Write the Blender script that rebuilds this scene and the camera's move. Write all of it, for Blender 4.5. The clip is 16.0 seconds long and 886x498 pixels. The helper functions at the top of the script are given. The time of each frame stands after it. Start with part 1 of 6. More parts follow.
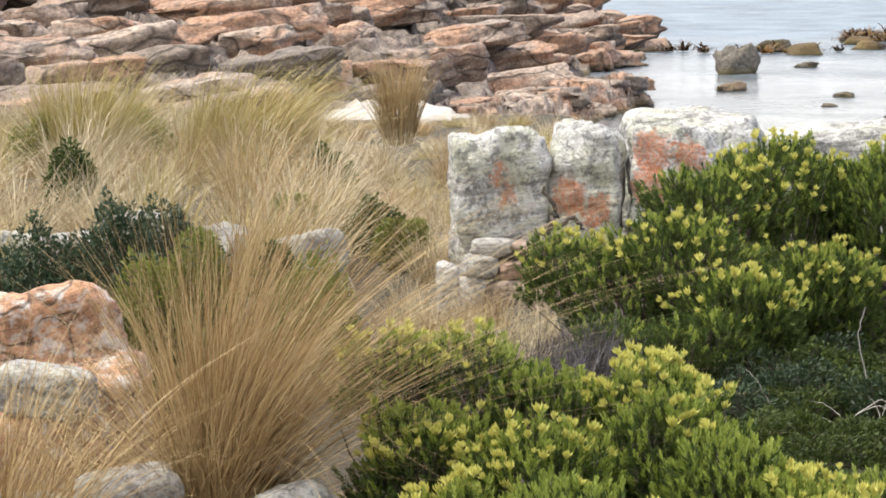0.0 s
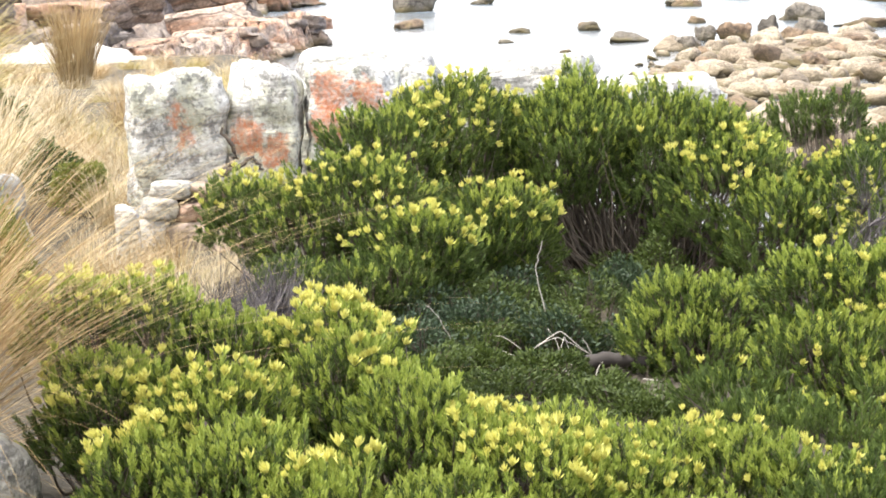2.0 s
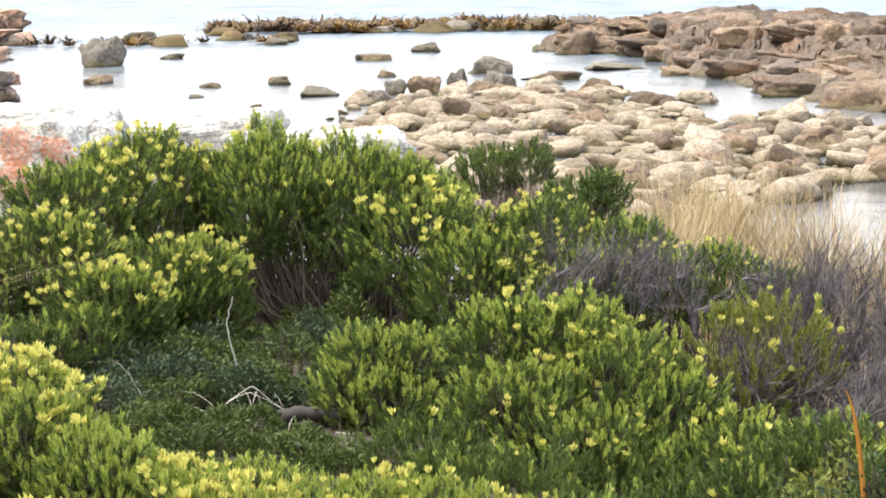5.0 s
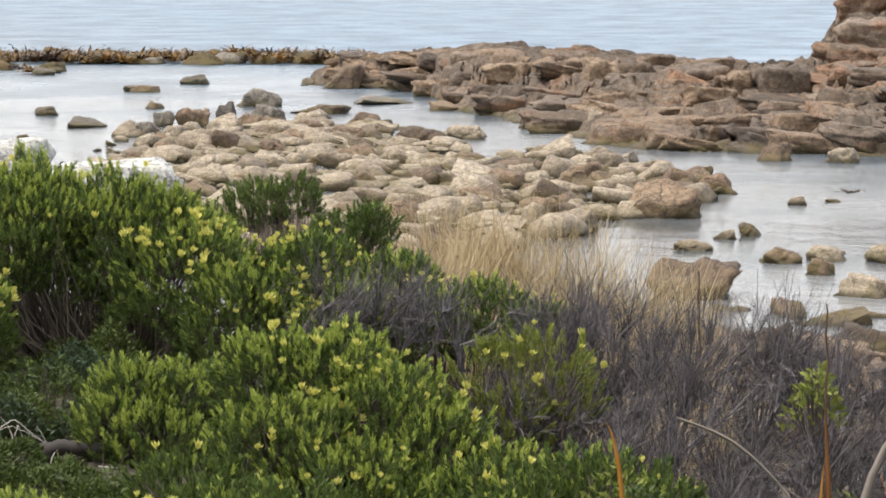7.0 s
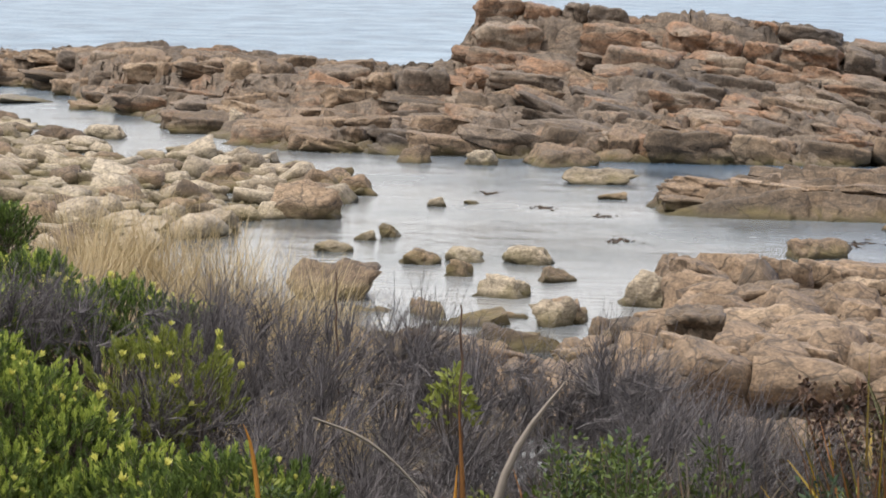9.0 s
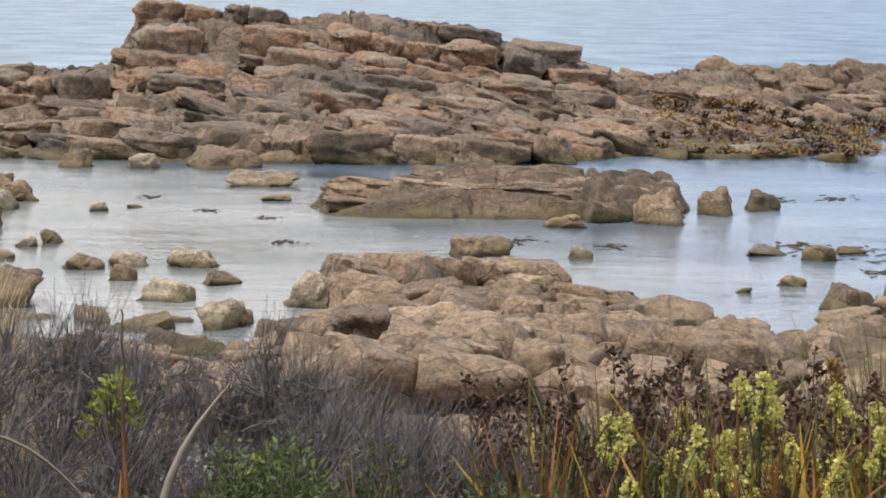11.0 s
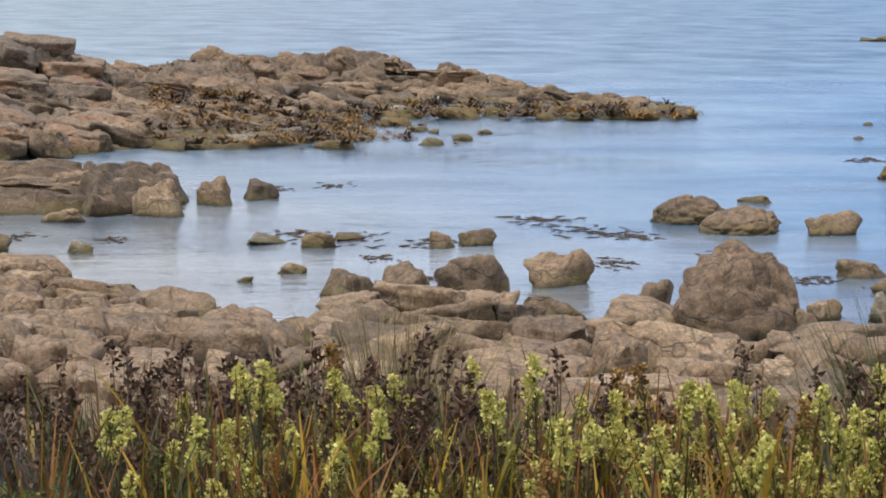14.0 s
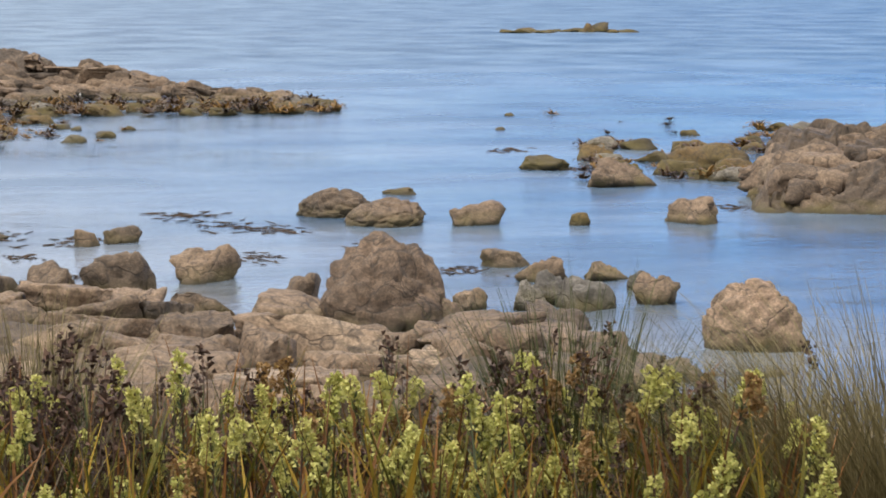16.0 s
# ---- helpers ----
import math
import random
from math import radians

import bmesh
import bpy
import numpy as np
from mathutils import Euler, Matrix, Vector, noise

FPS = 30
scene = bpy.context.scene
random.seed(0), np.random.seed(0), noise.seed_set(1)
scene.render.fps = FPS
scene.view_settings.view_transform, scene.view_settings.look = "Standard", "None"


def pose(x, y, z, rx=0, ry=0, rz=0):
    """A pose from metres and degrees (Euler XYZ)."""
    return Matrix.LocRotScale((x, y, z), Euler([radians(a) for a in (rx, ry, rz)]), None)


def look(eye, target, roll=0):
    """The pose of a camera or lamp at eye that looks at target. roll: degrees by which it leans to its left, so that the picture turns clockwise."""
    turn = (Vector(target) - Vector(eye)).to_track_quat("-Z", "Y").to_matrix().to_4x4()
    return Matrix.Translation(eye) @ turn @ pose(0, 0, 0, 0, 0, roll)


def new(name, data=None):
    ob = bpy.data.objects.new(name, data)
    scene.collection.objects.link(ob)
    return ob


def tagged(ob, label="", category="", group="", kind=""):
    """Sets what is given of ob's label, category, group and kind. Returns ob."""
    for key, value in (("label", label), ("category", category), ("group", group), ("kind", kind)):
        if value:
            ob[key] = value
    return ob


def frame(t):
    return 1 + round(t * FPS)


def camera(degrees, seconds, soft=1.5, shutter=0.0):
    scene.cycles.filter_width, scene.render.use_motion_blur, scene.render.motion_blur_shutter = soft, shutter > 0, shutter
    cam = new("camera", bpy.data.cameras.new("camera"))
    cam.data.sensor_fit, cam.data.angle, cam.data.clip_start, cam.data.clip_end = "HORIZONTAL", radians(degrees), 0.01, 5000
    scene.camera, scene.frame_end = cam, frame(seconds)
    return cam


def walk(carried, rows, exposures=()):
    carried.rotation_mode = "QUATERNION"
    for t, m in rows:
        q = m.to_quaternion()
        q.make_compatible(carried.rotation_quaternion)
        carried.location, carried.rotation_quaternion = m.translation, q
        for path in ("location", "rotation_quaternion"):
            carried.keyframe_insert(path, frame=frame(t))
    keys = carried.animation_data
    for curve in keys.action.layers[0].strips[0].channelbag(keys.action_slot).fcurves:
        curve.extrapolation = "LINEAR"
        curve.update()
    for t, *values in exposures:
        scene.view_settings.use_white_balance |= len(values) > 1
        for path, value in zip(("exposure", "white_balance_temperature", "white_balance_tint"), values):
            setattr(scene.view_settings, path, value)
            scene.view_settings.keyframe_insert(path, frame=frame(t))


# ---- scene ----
# Sea level is z = 0. The eye stands 7 m above it and turns on the spot, from the west round to the north-east.
# Places are given as a bearing (degrees clockwise from +y) and a distance from the turning point.
EYE = 7.0
ARM = 0.12
ROWS = [
    (0.0, 0.005, -6.889, -0.577),
    (0.5, -1.496, -7.225, -0.608),
    (1.0, -3.279, -7.628, -0.746),
    (1.5, -5.011, -8.020, -1.029),
    (2.0, -6.896, -8.284, -0.991),
    (2.5, -8.589, -8.329, -1.222),
    (3.0, -9.965, -8.278, -1.142),
    (3.5, -10.732, -8.108, -1.176),
    (4.0, -11.776, -7.870, -1.027),
    (4.2, -12.195, -7.755, -1.047),
    (6.3, -16.277, -6.514, 0.069),
    (6.5, -16.886, -6.519, 0.161),
    (7.0, -18.650, -6.520, 0.142),
    (7.5, -20.508, -6.492, 0.343),
    (8.0, -22.560, -6.475, 0.416),
    (8.5, -24.457, -6.458, 0.784),
    (9.0, -26.448, -6.420, 1.109),
    (9.2, -27.187, -6.407, 1.209),
    (11.3, -34.810, -6.238, 0.592),
    (11.5, -35.541, -6.220, 0.450),
    (12.0, -37.454, -6.191, 0.270),
    (12.5, -39.229, -6.162, 0.252),
    (13.0, -41.044, -6.179, 0.352),
    (13.5, -42.698, -6.268, 0.365),
    (14.0, -44.549, -6.366, 0.244),
    (14.5, -46.272, -6.438, 0.091),
    (15.0, -48.210, -6.435, 0.229),
    (15.5, -50.135, -6.472, -0.041),
    (16.0, -52.218, -6.482, -0.153),
]


def sight(yaw, pitch, roll):
    """The pose of the camera on its arm. yaw to the left, pitch up, roll to the left."""
    a, p = radians(yaw), radians(pitch)
    ahead = Vector((-math.sin(a) * math.cos(p), math.cos(a) * math.cos(p), math.sin(p)))
    eye = Vector((-math.sin(a) * ARM, math.cos(a) * ARM, EYE))
    return look(eye, eye + ahead, roll)


cam = camera(19.0, 16.0, soft=1.8)
walk(cam, [(t, sight(y, p, r)) for t, y, p, r in ROWS], exposures=[
    (0.0, 0.3), (1.0, 0.62), (2.0, 1.1), (4.2, 1.1), (6.3, 0.25), (7.5, 0.2), (9.2, 0.15), (11.3, 0.06), (13.5, -0.05), (16.0, -0.05)])

# ---- light ----
SUN_BEARING, SUN_HEIGHT = -80.0, 64.0
world = bpy.data.worlds.new("sky")
scene.world = world
world.use_nodes = True
wn, wl = world.node_tree.nodes, world.node_tree.links
wn.clear()
sky = wn.new("ShaderNodeTexSky")
sky.sky_type, sky.sun_disc = "NISHITA", False
sky.sun_elevation, sky.sun_rotation = radians(SUN_HEIGHT), radians(SUN_BEARING)
sky.dust_density, sky.air_density = 0.6, 1.4
bg = wn.new("ShaderNodeBackground")
bg.inputs["Strength"].default_value = 0.12
veil = wn.new("ShaderNodeMix")
veil.data_type = "RGBA"
cloud = wn.new("ShaderNodeTexNoise")
cloud.inputs["Scale"].default_value, cloud.inputs["Detail"].default_value = 1.6, 5
ramp = wn.new("ShaderNodeMapRange")
ramp.inputs["From Min"].default_value, ramp.inputs["From Max"].default_value = 0.35, 0.65
ramp.inputs["To Min"].default_value, ramp.inputs["To Max"].default_value = -0.15, 0.15
# the veil of cloud is thick in the west and thins out to blue towards the north-east
aim = wn.new("ShaderNodeVectorMath")
aim.operation = "DOT_PRODUCT"
aim.inputs[1].default_value = (math.sin(radians(82)), math.cos(radians(82)), 0.0)
thick = wn.new("ShaderNodeMapRange")
thick.inputs["From Min"].default_value, thick.inputs["From Max"].default_value = 0.63, 0.92
thick.inputs["To Min"].default_value, thick.inputs["To Max"].default_value = 0.97, 0.03
both = wn.new("ShaderNodeMath")
both.use_clamp = True
veil.inputs[7].default_value = (11.0, 10.9, 10.8, 1)
out = wn.new("ShaderNodeOutputWorld")
coord = wn.new("ShaderNodeTexCoord")
wl.new(coord.outputs["Generated"], cloud.inputs["Vector"])
wl.new(cloud.outputs["Fac"], ramp.inputs["Value"])
wl.new(coord.outputs["Generated"], aim.inputs[0])
wl.new(aim.outputs["Value"], thick.inputs["Value"])
wl.new(thick.outputs["Result"], both.inputs[0])
wl.new(ramp.outputs["Result"], both.inputs[1])
wl.new(both.outputs[0], veil.inputs[0])
clear = wn.new("ShaderNodeMix")
clear.data_type, clear.blend_type = "RGBA", "MULTIPLY"
clear.inputs[0].default_value = 1.0
clear.inputs[7].default_value = (0.54, 0.94, 1.88, 1)
wl.new(sky.outputs["Color"], clear.inputs[6])
wl.new(clear.outputs[2], veil.inputs[6])
wl.new(veil.outputs[2], bg.inputs["Color"])
wl.new(bg.outputs["Background"], out.inputs["Surface"])
sun = new("sun", bpy.data.lights.new("sun", "SUN"))
sun.data.energy, sun.data.angle, sun.data.color = 3.6, radians(6), (1.0, 0.96, 0.90)
sa, se = radians(SUN_BEARING), radians(SUN_HEIGHT)
sun.matrix_world = look(Vector((math.sin(sa) * math.cos(se), math.cos(sa) * math.cos(se), math.sin(se))) * 100, (0, 0, 0))


# ---- small tools ----
def at(az, d, z=0.0):
    a = radians(az)
    return Vector((d * math.sin(a), d * math.cos(a), z))


def rng(seed):
    return np.random.default_rng(seed)


def hash3(ix, iy, iz, seed):
    """Repeatable random numbers from 0 to 1 for whole-number places."""
    h = (ix.astype(np.int64) * 374761393 + iy.astype(np.int64) * 668265263 + iz.astype(np.int64) * 2147483647 + seed * 1274126177) & 0xFFFFFFFF
    h = ((h ^ (h >> 13)) * 1274126177) & 0xFFFFFFFF
    h = ((h ^ (h >> 16)) * 2246822519) & 0xFFFFFFFF
    return ((h ^ (h >> 15)) & 0xFFFFFF) / 16777215.0


def noise3(p, seed=0):
    """Smooth value noise, -1 to 1, at an array of points (n, 3)."""
    i = np.floor(p)
    f = p - i
    f = f * f * (3 - 2 * f)
    i = i.astype(np.int64)
    total = 0.0
    for dx in (0, 1):
        for dy in (0, 1):
            for dz in (0, 1):
                w = (f[:, 0] if dx else 1 - f[:, 0]) * (f[:, 1] if dy else 1 - f[:, 1]) * (f[:, 2] if dz else 1 - f[:, 2])
                total = total + w * hash3(i[:, 0] + dx, i[:, 1] + dy, i[:, 2] + dz, seed)
    return total * 2 - 1


def fbm(p, octaves=4, seed=0):
    total, amp = 0.0, 1.0
    for k in range(octaves):
        total = total + amp * noise3(p * 2.0 ** k + 17.3 * k, seed + k)
        amp *= 0.5
    return total


def cells(u, v, seed):
    """Jittered cells in the plane: for each point the cell's random numbers, its centre and the gap to its edge."""
    iu, iv = np.floor(u).astype(np.int64), np.floor(v).astype(np.int64)
    best = np.full(u.shape, 9e9)
    second = best.copy()
    cu, cv, r = np.zeros_like(u), np.zeros_like(u), np.zeros_like(u)
    zero = np.zeros_like(iu)
    for du in (-1, 0, 1):
        for dv in (-1, 0, 1):
            a, b = iu + du, iv + dv
            pu, pv = a + 0.15 + 0.7 * hash3(a, b, zero, seed), b + 0.15 + 0.7 * hash3(a, b, zero + 1, seed)
            dist = np.maximum(np.abs(u - pu), np.abs(v - pv)) + 0.25 * np.hypot(u - pu, v - pv)
            near = dist < best
            second = np.where(near, best, np.minimum(second, dist))
            r = np.where(near, hash3(a, b, zero + 2, seed), r)
            cu, cv = np.where(near, pu, cu), np.where(near, pv, cv)
            best = np.where(near, dist, best)
    return r, cu, cv, second - best


def curve(x, pairs):
    """A smooth curve through (x, y) pairs."""
    xs, ys = np.array([p[0] for p in pairs], float), np.array([p[1] for p in pairs], float)
    return np.interp(x, xs, ys)


def ease(x, a, b):
    t = np.clip((np.asarray(x, float) - a) / (b - a), 0, 1)
    return t * t * (3 - 2 * t)


def mesh_of(name, verts, faces, materials, index=None, smooth=False):
    """A mesh from arrays of corners (n, 3) and faces (m, 3 or 4)."""
    me = bpy.data.meshes.new(name)
    verts, faces = np.asarray(verts, np.float32), np.asarray(faces, np.int32)
    k = faces.shape[1]
    me.vertices.add(len(verts))
    me.vertices.foreach_set("co", verts.ravel())
    me.loops.add(faces.size)
    me.loops.foreach_set("vertex_index", faces.ravel())
    me.polygons.add(len(faces))
    me.polygons.foreach_set("loop_start", np.arange(0, faces.size, k, dtype=np.int32))
    for m in (materials if isinstance(materials, (list, tuple)) else [materials]):
        me.materials.append(m)
    if index is not None:
        me.polygons.foreach_set("material_index", np.asarray(index, np.int32))
    if smooth:
        me.polygons.foreach_set("use_smooth", np.ones(len(faces), bool))
    me.update(calc_edges=True)
    return me


def part(name, me, parent, label="", kind=""):
    ob = new(name, me)
    ob.parent = parent
    return tagged(ob, label, kind=kind)


def holder(name, place, label, category, group="", kind=""):
    ob = new(name)
    ob.empty_display_size = 0.2
    ob.location = place
    return tagged(ob, label, category, group, kind)


def spread(verts, faces, mats, places, turns, sizes):
    """Many copies of a small shape as arrays: places (n, 3), turns (n, 3, 3), sizes (n,) or (n, 3)."""
    n, v = len(places), len(verts)
    sizes = np.asarray(sizes, float)
    if sizes.ndim == 1:
        sizes = np.repeat(sizes[:, None], 3, 1)
    w = np.einsum("nij,nvj->nvi", turns, verts[None] * sizes[:, None, :]) + np.asarray(places)[:, None, :]
    f = faces[None] + (np.arange(n) * v)[:, None, None]
    return w.reshape(-1, 3), f.reshape(-1, faces.shape[1]), np.tile(mats, n)


def upright(dirs, spin):
    """Turns that take z to the given directions, spun about it."""
    z = dirs / np.linalg.norm(dirs, axis=1, keepdims=True)
    ref = np.where(np.abs(z[:, 2:3]) > 0.95, np.array([[1.0, 0, 0]]), np.array([[0, 0, 1.0]]))
    x = np.cross(ref, z)
    x /= np.linalg.norm(x, axis=1, keepdims=True)
    y = np.cross(z, x)
    c, s = np.cos(spin)[:, None], np.sin(spin)[:, None]
    return np.stack([c * x + s * y, c * y - s * x, z], 2)


def turn_z(a):
    c, s, o, i = np.cos(a), np.sin(a), np.zeros_like(a), np.ones_like(a)
    return np.stack([np.stack([c, -s, o], -1), np.stack([s, c, o], -1), np.stack([o, o, i], -1)], -2)


def gathered(pieces):
    """One set of arrays out of several (verts, faces, mats)."""
    vs, fs, ms, n = [], [], [], 0
    for v, f, m in pieces:
        vs.append(v), fs.append(f + n), ms.append(m)
        n += len(v)
    return np.concatenate(vs), np.concatenate(fs), np.concatenate(ms)


def grid_faces(nu, nv):
    i = np.arange(nu - 1)[:, None] * nv + np.arange(nv - 1)[None]
    return np.stack([i, i + nv, i + nv + 1, i + 1], -1).reshape(-1, 4)


# ---- materials ----
def material(name, build):
    m = bpy.data.materials.new(name)
    m.use_nodes = True
    n, l = m.node_tree.nodes, m.node_tree.links
    n.clear()
    o = n.new("ShaderNodeOutputMaterial")
    b = n.new("ShaderNodeBsdfPrincipled")
    l.new(b.outputs[0], o.inputs[0])
    build(n, l, b, o)
    return m


def position_noise(n, l, scale, detail=4, stretch=(1, 1, 1), turn=(0, 0, 0), rough=0.6):
    g, mp, t = n.new("ShaderNodeNewGeometry"), n.new("ShaderNodeMapping"), n.new("ShaderNodeTexNoise")
    mp.vector_type = "TEXTURE"
    mp.inputs["Scale"].default_value, mp.inputs["Rotation"].default_value = [1 / q for q in stretch], [radians(a) for a in turn]
    t.inputs["Scale"].default_value, t.inputs["Detail"].default_value, t.inputs["Roughness"].default_value = scale, detail, rough
    l.new(g.outputs["Position"], mp.inputs["Vector"])
    l.new(mp.outputs[0], t.inputs["Vector"])
    return t.outputs["Fac"]


def ramp_node(n, l, fac, stops):
    r = n.new("ShaderNodeValToRGB")
    e = r.color_ramp.elements
    while len(e) < len(stops):
        e.new(0.5)
    for k, (p, c) in enumerate(stops):
        e[k].position, e[k].color = p, (*c, 1)
    l.new(fac, r.inputs[0])
    return r.outputs[0]


def mix_node(n, l, fac, a, b, blend="MIX"):
    m = n.new("ShaderNodeMix")
    m.data_type, m.blend_type = "RGBA", blend
    for value, slot in ((fac, 0), (a, 6), (b, 7)):
        if isinstance(value, (int, float)):
            m.inputs[slot].default_value = value
        elif isinstance(value, tuple):
            m.inputs[slot].default_value = (*value, 1)
        else:
            l.new(value, m.inputs[slot])
    return m.outputs[2]


def span(n, l, fac, a, b, to_a=0.0, to_b=1.0):
    r = n.new("ShaderNodeMapRange")
    r.inputs["From Min"].default_value, r.inputs["From Max"].default_value = a, b
    r.inputs["To Min"].default_value, r.inputs["To Max"].default_value = to_a, to_b
    l.new(fac, r.inputs["Value"])
    return r.outputs[0]


def times(n, l, a, b):
    m = n.new("ShaderNodeMath")
    m.operation = "MULTIPLY"
    l.new(a, m.inputs[0])
    if isinstance(b, (int, float)):
        m.inputs[1].default_value = b
    else:
        l.new(b, m.inputs[1])
    return m.outputs[0]


def bump(n, l, bsdf, height, strength, distance):
    k = n.new("ShaderNodeBump")
    k.inputs["Strength"].default_value, k.inputs["Distance"].default_value = strength, distance
    l.new(height, k.inputs["Height"])
    l.new(k.outputs[0], bsdf.inputs["Normal"])
    return k


def rock_material(name, stops, lichen=None, scale=1.0, tide=True, bands=1.0, joints=1.0, facets=0.35):
    """Bedded quartzite: broad stains, thin tilted bed lines, thin dark joints, weed-stained near the sea."""
    def build(n, l, b, o):
        big = position_noise(n, l, 0.30 * scale, 4, rough=0.5)
        band = position_noise(n, l, 0.9 * scale, 5, (0.30, 0.30, 3.4 * bands), (16, -13, 0))
        fine = position_noise(n, l, 13 * scale, 5)
        info = n.new("ShaderNodeObjectInfo")
        pick = mix_node(n, l, 0.38, mix_node(n, l, 0.45, big, band), span(n, l, info.outputs["Random"], 0, 1, 0.28, 0.72))
        col = ramp_node(n, l, pick, stops)
        tone = span(n, l, info.outputs["Random"], 0, 1, 0.86, 1.12)
        mottle = position_noise(n, l, 3.6 * scale, 5, rough=0.65)
        grain = times(n, l, times(n, l, span(n, l, fine, 0.3, 0.7, 0.60, 1.36), span(n, l, mottle, 0.3, 0.7, 0.58, 1.38)), tone)
        col = mix_node(n, l, 1.0, col, grain, "MULTIPLY")
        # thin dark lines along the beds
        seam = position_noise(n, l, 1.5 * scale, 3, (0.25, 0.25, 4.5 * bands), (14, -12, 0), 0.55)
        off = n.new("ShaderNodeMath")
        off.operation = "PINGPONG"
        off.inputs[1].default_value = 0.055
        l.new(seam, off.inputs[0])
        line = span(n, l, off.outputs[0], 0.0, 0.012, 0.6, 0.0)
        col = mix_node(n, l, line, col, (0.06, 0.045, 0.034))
        # joints
        g, mp, v = n.new("ShaderNodeNewGeometry"), n.new("ShaderNodeMapping"), n.new("ShaderNodeTexVoronoi")
        warp = n.new("ShaderNodeVectorMath")
        warp.operation = "ADD"
        wob = n.new("ShaderNodeTexNoise")
        wob.inputs["Scale"].default_value = 1.1 * scale
        l.new(g.outputs["Position"], wob.inputs["Vector"])
        l.new(g.outputs["Position"], warp.inputs[0])
        l.new(wob.outputs["Color"], warp.inputs[1])
        v.feature = "DISTANCE_TO_EDGE"
        v.inputs["Scale"].default_value = 0.75 * scale
        mp.inputs["Scale"].default_value, mp.inputs["Rotation"].default_value = (0.8, 0.8, 1.3), (0.12, -0.1, 0.4)
        l.new(warp.outputs[0], mp.inputs["Vector"])
        l.new(mp.outputs[0], v.inputs["Vector"])
        crack = span(n, l, v.outputs["Distance"], 0.0, 0.035, 1.0 - joints, 1.0)
        col = mix_node(n, l, crack, mix_node(n, l, 0.75, col, (0.035, 0.027, 0.022)), col)
        split, mp2 = n.new("ShaderNodeTexVoronoi"), n.new("ShaderNodeMapping")
        split.feature = "DISTANCE_TO_EDGE"
        split.inputs["Scale"].default_value = 2.3 * scale
        mp2.inputs["Scale"].default_value, mp2.inputs["Rotation"].default_value = (0.7, 0.7, 1.8), (0.15, -0.2, 0.9)
        l.new(warp.outputs[0], mp2.inputs["Vector"])
        l.new(mp2.outputs[0], split.inputs["Vector"])
        col = mix_node(n, l, span(n, l, split.outputs["Distance"], 0.0, 0.03, 0.5, 0.0), col, (0.05, 0.038, 0.03))
        if lichen:
            spots = position_noise(n, l, 5.0 * scale, 7, rough=0.7)
            col = mix_node(n, l, span(n, l, spots, 0.5, 0.62, 0, 0.75), col, lichen)
        if tide:
            s = n.new("ShaderNodeSeparateXYZ")
            l.new(g.outputs["Position"], s.inputs[0])
            weed = position_noise(n, l, 1.3, 5)
            low = times(n, l, span(n, l, s.outputs["Z"], 0.06, 0.42, 1, 0), span(n, l, weed, 0.42, 0.60, 0.15, 0.9))
            col = mix_node(n, l, low, col, (0.105, 0.082, 0.022))
            wet = span(n, l, s.outputs["Z"], 0.02, 0.16, 0.85, 0.0)
            col = mix_node(n, l, wet, col, (0.045, 0.036, 0.016))
        l.new(col, b.inputs["Base Color"])
        b.inputs["Roughness"].default_value = 0.85
        h = mix_node(n, l, 0.35, band, fine)
        h = mix_node(n, l, 0.35, h, mottle)
        h = mix_node(n, l, 0.15, h, crack)
        # broken facets: each cell is a plane tilted its own way
        cell, rel, way, tip = n.new("ShaderNodeTexVoronoi"), n.new("ShaderNodeVectorMath"), n.new("ShaderNodeVectorMath"), n.new("ShaderNodeVectorMath")
        cell.inputs["Scale"].default_value = 1.5 * scale
        rel.operation, way.operation, tip.operation = "SUBTRACT", "SUBTRACT", "DOT_PRODUCT"
        way.inputs[1].default_value = (0.5, 0.5, 0.5)
        l.new(mp2.outputs[0], cell.inputs["Vector"])
        l.new(mp2.outputs[0], rel.inputs[0])
        l.new(cell.outputs["Position"], rel.inputs[1])
        l.new(cell.outputs["Color"], way.inputs[0])
        l.new(rel.outputs[0], tip.inputs[0])
        l.new(way.outputs[0], tip.inputs[1])
        h = mix_node(n, l, facets, h, span(n, l, tip.outputs["Value"], -0.25, 0.25, 0.0, 1.0))
        bump(n, l, b, h, 1.0, (0.20 + 0.10 * facets) / scale)
    return material(name, build)


def leaf_material(name, dark, light, translucent=0.25, rough=0.5, patch=2.0):
    def build(n, l, b, o):
        g = n.new("ShaderNodeNewGeometry")
        r = g.outputs["Random Per Island"]
        big = position_noise(n, l, patch, 3)
        f = mix_node(n, l, 0.5, r, big)
        col = ramp_node(n, l, f, [(0.2, dark), (0.8, light)])
        l.new(col, b.inputs["Base Color"])
        b.inputs["Roughness"].default_value = rough
        b.inputs["Specular IOR Level"].default_value = 0.25
        t, m = n.new("ShaderNodeBsdfTranslucent"), n.new("ShaderNodeMixShader")
        l.new(col, t.inputs["Color"])
        m.inputs[0].default_value = translucent
        l.new(b.outputs[0], m.inputs[1])
        l.new(t.outputs[0], m.inputs[2])
        l.new(m.outputs[0], o.inputs[0])
    return material(name, build)


